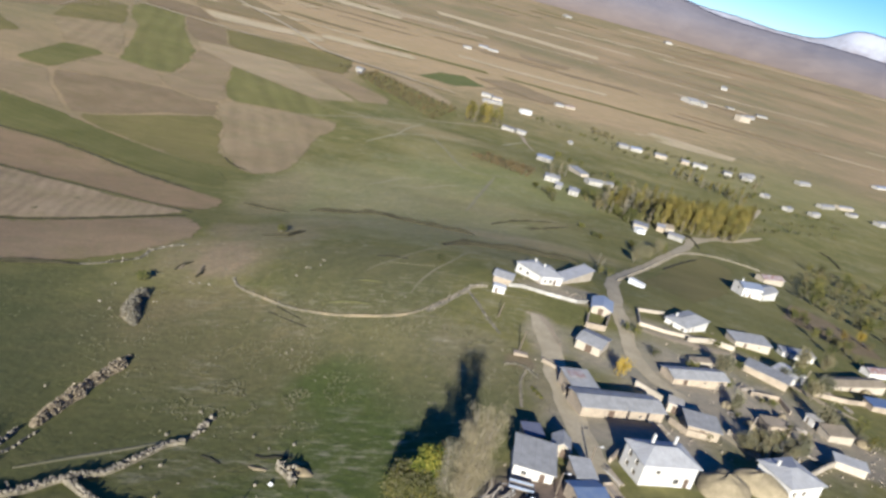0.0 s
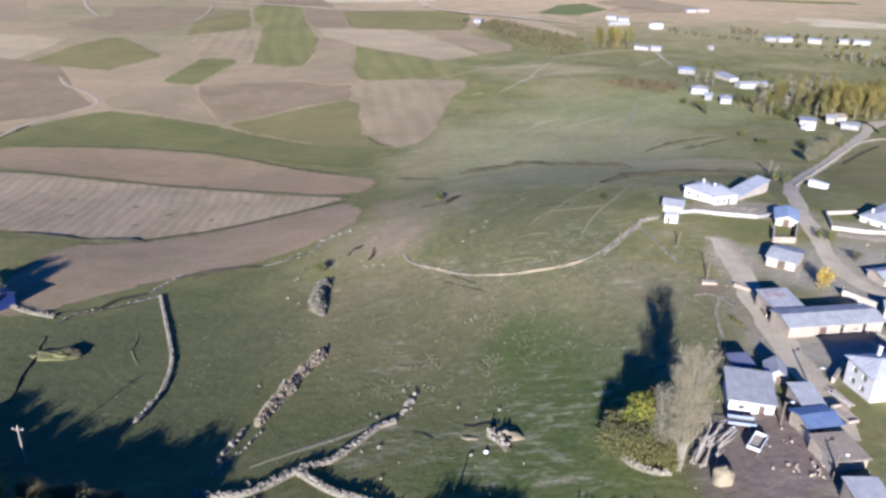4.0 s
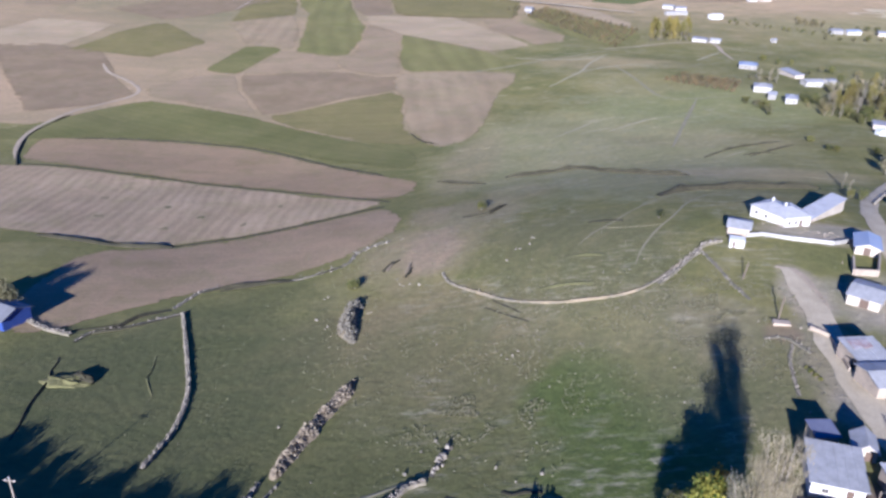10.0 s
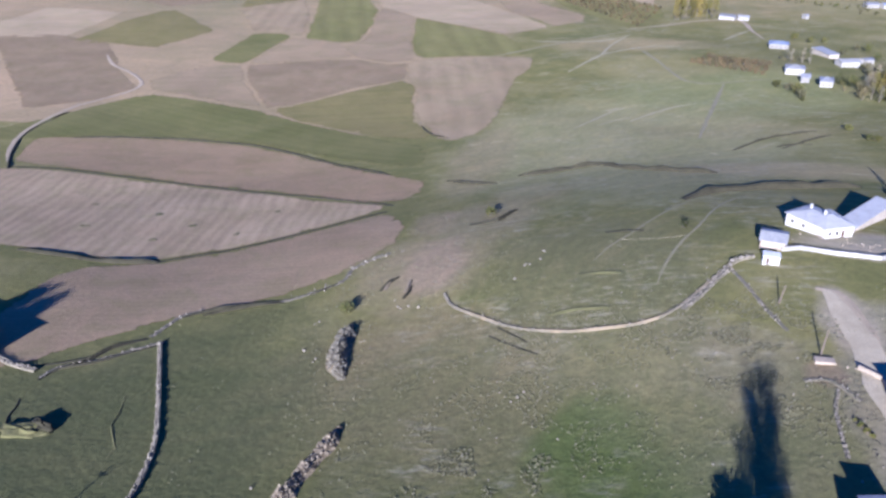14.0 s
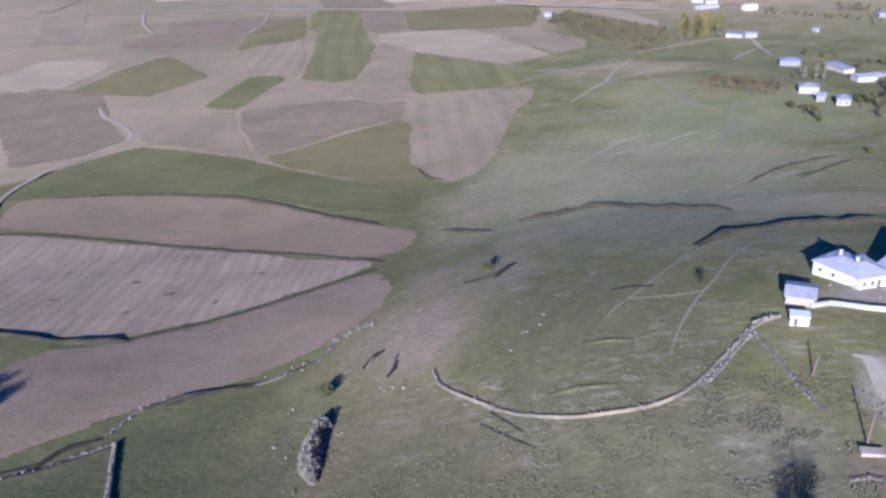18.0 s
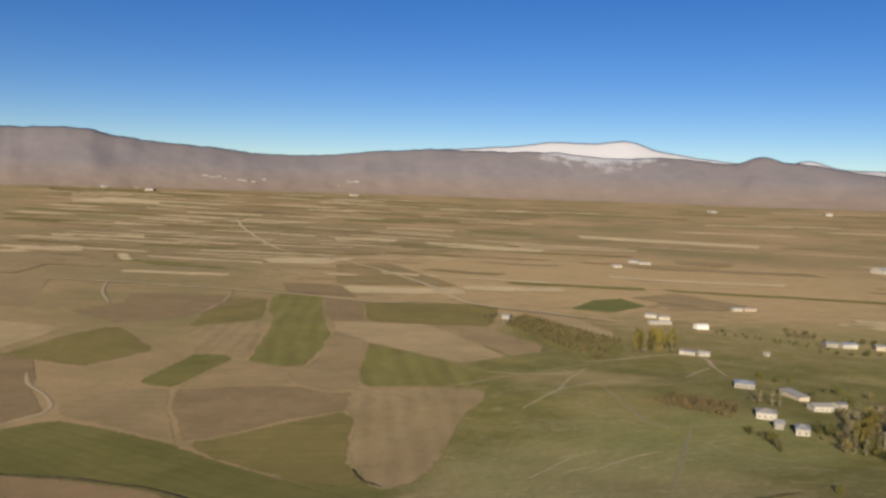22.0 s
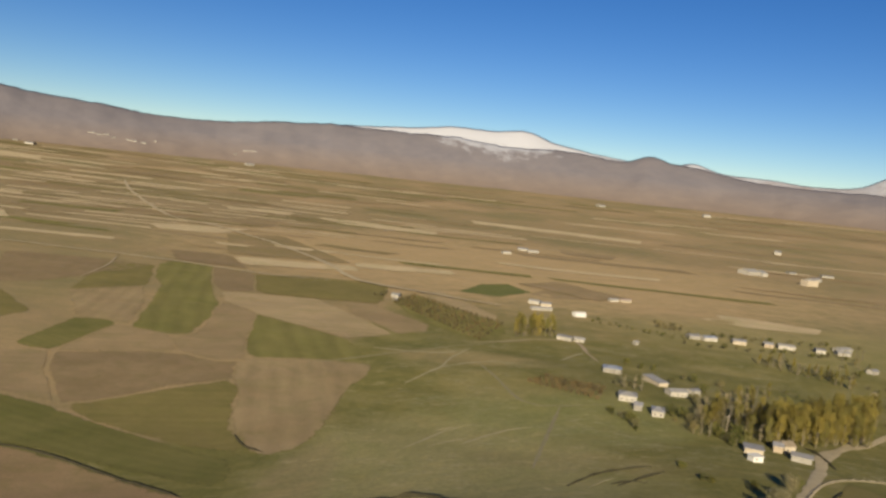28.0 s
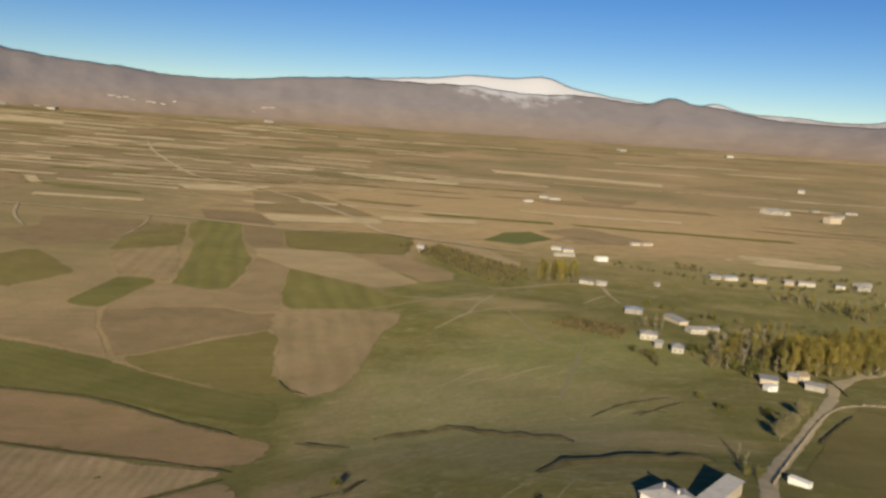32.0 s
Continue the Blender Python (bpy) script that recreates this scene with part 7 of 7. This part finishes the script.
plant(shrub + round_olive, rows_between(*[(116, 762), (118, 772), (191, 730), (189, 719)], 1 + 1, 14), rng, "shrubs along the far road", 0.4, 0.7, 3)
plant(shrub, [(-71, 777), (-70, 795), (-76, 771), (166, 553), (169, 540), (548, 1451), (249, 749), (326, 740), (314, 695), (282, 612)], rng, "shrubs on the plain", 0.9, 1.4, 2)
plant(round_olive + shrub, rows_between(*[(238, 508), (283, 606), (374, 638), (334, 579)], 3, 12), rng, "trees round the far hamlet", 0.4, 0.7, 4)
plant(bare + round_olive, rows_between(*[(282, 641), (310, 713), (328, 721), (300, 654)], 3, 3), rng, "trees at the far crossroads", 0.6, 0.9, 3)
plant(shrub + round_olive + shrub, rows_between(*[(186.8, 333.2), (240.2, 428.4), (291, 423), (205, 288.1)], 6, 13), rng, "trees beyond the garden plot", 0.8, 1.35, 3.0)
plant(shrub + round_olive, rows_between(*[(159.9, 283.4), (162.9, 288.5), (163.9, 241), (161.1, 236.7)], 2, 8), rng, "hedge below the garden plot", 0.5, 0.8, 1.5)
plant(round_olive, [(114.4, 193.5), (118.1, 194.3), (151.9, 237.6), (154.8, 255.1), (164, 248.5), (203.7, 373.9), (209.4, 373), (92.1, 147.9), (98.1, 155), (99.5, 150.9), (124.2, 170.7), (123.1, 162.3)], rng, "trees among the yards", 0.6, 0.9)
plant(round_gold, [(60.9, 162.3), (171, 264.8), (181.6, 271.5)], rng, "", 0.75, 0.95)
plant(shrub, [(163.6, 256.3), (171.1, 259.2), (182.3, 264.9), (86.1, 144.5), (89.7, 145.4)], rng, "", 0.8, 1.2)
plant(bare, [(80.2, 269.5), (80.8, 278.2)], rng, "bare trees at the road fork", 0.45, 0.6, 1)
plant(round_olive, [(79.9, 257.7), (77.2, 260.2)], rng, "", 0.5, 0.7)
plant(bare[:1], [(266, 606), (274, 641)], rng, "", 0.8, 1.0)
plant(dark_shrub + shrub[:1], [(79.2, 441), (82, 434.5), (85.5, 428.3), (85.4, 418.5), (108.9, 449.1), (111.7, 444.5), (114.5, 437.8), (115.5, 431.9), (118, 428.9), (126.5, 464), (131, 493), (132, 543), (144, 559), (150, 556), (145, 524), (119.7, 419.8), (121.7, 413.3), (123.5, 409.7), (124, 403.8), (125.6, 434.7), (129, 431.3), (130.4, 422.3), (132.2, 414), (137.9, 423.7), (141, 421.7), (109.4, 415.7), (125.7, 451.3), (130, 581), (123, 581), (114, 591)], rng, "shrubs round the farms", 1.0, 1.8, 1.0)
plant(dark_shrub + bare + poplar[:1], rows_between(*[(111.4, 423.1), (134, 482), (169, 480), (129.7, 399.7)], 5, 9), rng, "poplar wood's ragged edge", 0.4, 0.9, 3.0)
plant(dark_shrub + shrub, rows_between(*[(182, 703), (195, 751), (344, 770), (318, 716)], 2, 16), rng, "shrubs among the roadside houses", 0.9, 1.5, 4)
plant(dark_shrub, rows_between(*[(254, 681), (210, 561), (202, 481), (168, 428.1)], 2, 3), rng, "shrubs by the ditch", 0.6, 0.9, 3)
grove = [tree("round", 5.5, s, LEAF_GREY, 900, "grey-olive orchard tree with a bare trunk", "orchard_tree", 1.7, TWIG, 0.2) for s in (51, 52)]
plant(grove, [(82.6, 140.1), (83.7, 138.8), (87.1, 142.1), (87.6, 139.7), (91.7, 144.3), (92.2, 141.8), (95.7, 145.1), (85.8, 144.3), (90.4, 146.5), (95, 148.2), (99.6, 150), (81.5, 141.4)], rng, "orchard among the yards", 0.55, 0.8, 0.6)
plant(grove, [(118.9, 185.2), (124, 189.8), (87.9, 161.3), (91.6, 181.7), (113.8, 167.5), (139.9, 218.5), (128.6, 211.9)], rng, "trees among the yards", 0.9, 1.3)
plant(grove + dark_shrub, [(113.1, 324.5), (107.9, 315.2), (120.8, 336.9), (126.1, 345.8), (102.3, 305.4), (117, 331)], rng, "trees by the farm road", 1.0, 1.4, 0.5)
plant(dark_shrub, [(69.9, 194.8), (71.6, 192.7), (97.3, 205.8), (99.5, 205.3), (100.6, 190.8), (82.7, 179.2), (83.5, 177.4), (99.2, 171.3), (102, 171.3), (91.5, 174.6), (74.3, 179.7), (87.3, 157), (73.7, 140.6)], rng, "shrubs among the yards", 0.5, 0.9, 0.6)
big, = [(21.3, 97.3)]


def leaning_trunk(x, y, turn, long, tilt, label, seed):
    """A bare pale trunk that leans low, with two forks."""
    rr = random.Random(seed)
    ob = root("leaning_trunk", pose(x, y, height(x, y), 0, 0, turn), label, "dead tree", "dead trunks by the grove")
    c, w = math.cos(radians(tilt)), math.sin(radians(tilt))
    pts = [Vector((long * u * c, 0.25 * math.sin(3 * u + seed), long * u * w * (1 + 0.25 * u) - 0.2 * (u == 0))) for u in (0, 0.25, 0.5, 0.75, 1)]
    b = Boxes()
    for i in range(4):
        b.bar(pts[i], pts[i + 1], 0.17 - 0.03 * i, 0.17 - 0.03 * (i + 1), 7)
    b.done("trunk", BARK_BARE, ob)
    for k in range(4):
        p = pts[1 + k % 3].lerp(pts[2 + k % 3], rr.random())
        Boxes().bar(p, p + Vector((rr.uniform(0.3, 1.2), rr.uniform(-1.1, 1.1), rr.uniform(0.5, 1.4))), 0.1, 0.04, 6).done("fork", BARK_BARE, ob)
    return ob


for k, (x, y, turn, long, tilt) in enumerate([(23.4, 98.8, 48, 5.6, 38), (25.0, 98.0, 62, 6.2, 30), (26.6, 97.4, 75, 5.0, 26), (24.2, 101.2, 20, 3.6, 50)]):
    leaning_trunk(x, y, turn, long, tilt, "bare pale trunk leaning low beside the grove", 5 + k)
giant = vase_tree(20.0, 31, 2.9, "tall half-bare tree with many upright grey limbs", 6, 15000, 2500)
giant.matrix_basis = pose(*big, height(*big))
second, = [(19.5, 99.7)]
t2 = vase_tree(12.0, 32, 1.9, "half-bare grey tree beside the tall one", 4, 6000, 1200)
t2.matrix_basis = pose(*second, height(*second))
low = [tree("round", 5.2, s, LEAF_OLIVE, 2600, "low spreading tree with dull olive leaves", "spreading_tree", 2.3, LEAF_GREY, 0.2) for s in (33, 34)]
lime = tree("round", 6.5, 35, LEAF_LIME, 2600, "low tree with yellow-green leaves", "lime_tree", 2.0, LEAF_GREEN, 0.22)
rust_tree = tree("round", 5.5, 36, LEAF_ORANGE, 1500, "small tree in orange autumn leaf", "orange_tree", 1.4)
plant(low, [(12.9, 103.1), (14.7, 100.7), (16.9, 99.2), (14.6, 103.7), (17.2, 101.6), (19.8, 97.8), (13.9, 106.2)], rng, "grove beside the farmyard", 0.75, 1.0, 0.3)
plant([lime], [(16.7, 104.7), (18, 104.2)], rng, "grove beside the farmyard", 1.1, 1.2, 0.2)
plant([rust_tree], [(19.5, 109.2)], rng, "grove beside the farmyard", 1.0, 1.1)
plant(thicket, [(-86.9, 88.8), (-67, 83), (-64.1, 82.5), (-60.7, 81.7), (-57.8, 81), (-54.5, 80.2), (-51.7, 79.5), (-48.8, 78.4), (-46.4, 77.2), (-93.3, 92.3), (-65.1, 78.4), (-60.5, 77.6), (-56.3, 77.3), (-51.7, 76.1), (-47.3, 75)], rng, "willow thicket by the meadow", 0.55, 0.75, 0.8)
plant(round_gold, [(-76.2, 88.4), (-74, 87), (-77.8, 89.6)], rng, "", 0.62, 0.75)
plant(thicket, [(-70, 88.2), (-68, 87.6), (-66, 87.4), (-64, 87.1), (-62, 86.9), (-60, 86.5), (-58, 86.3), (-56, 86), (-54, 85.4), (-52, 84.6)], rng, "willow thicket by the meadow", 0.5, 0.6, 0.5)
plant(thicket, [(-94.3, 88.2), (-92.4, 89.9), (-87.1, 87.2), (-82, 81), (-78.5, 80.7), (-72.2, 79.4), (-63.5, 75), (-59, 74), (-56.2, 74.4), (-53.2, 72.3), (-66.1, 74.6), (-40.7, 58.5), (-43.2, 60.1)], rng, "willow thicket by the meadow", 0.9, 1.05, 0.5)
plant(thicket, [(-90, 82.5), (-86.5, 81.7), (-81.3, 76.8), (-76.9, 74.1), (-74.3, 74.5), (-73, 77), (-65.7, 70.1), (-62.8, 70.1), (-58.3, 69.4), (-54, 68), (-90.9, 79.6), (-95.9, 82.7), (-92.8, 80), (-80, 70.9), (-74.2, 68.8), (-69.4, 68.3), (-62.8, 65.9), (-58.1, 65.8), (-52.7, 64.5)], rng, "willow thicket by the meadow", 0.85, 1.0, 0.5)
plant(thicket, [(-12.6, 66.2), (-11.3, 67.4), (-10, 65.8), (-9, 66.4), (-8.6, 67), (-7, 67.1), (-5, 66.8), (-3.5, 64.4), (-0.9, 58.1), (1.9, 59)], rng, "willows along the ditch", 0.85, 1.0, 0.3)
plant(thicket, [(-13.2, 79.6), (-11.4, 81), (-9.6, 80.2), (-8, 81.4), (-6.2, 80.4), (-4.4, 81.2), (-2.8, 79.8), (-1.4, 80.6), (-12.4, 78.2), (-5.2, 78.6)], rng, "low willows along the ditch", 0.4, 0.5, 0.4)
plant(thicket, [(-128.2, 161.5), (-133.9, 165.9), (-135.3, 164.1)], rng, "trees beside the blue house", 0.9, 1.0, 0.2)
plant(tall, [(4.9, 58.7), (6, 57.5), (7.6, 58.1), (9.1, 58.2), (10.6, 58), (11.9, 57.2), (14.5, 58.3), (15.3, 57.3)], rng, "poplar row by the ditch", 0.95, 1.05, 0.2)
drop(bush, *poplar, *bare, *round_olive, *round_gold, *fruit, *shrub, *dark_shrub, *thicket, *tall, *low, *grove, lime, rust_tree)
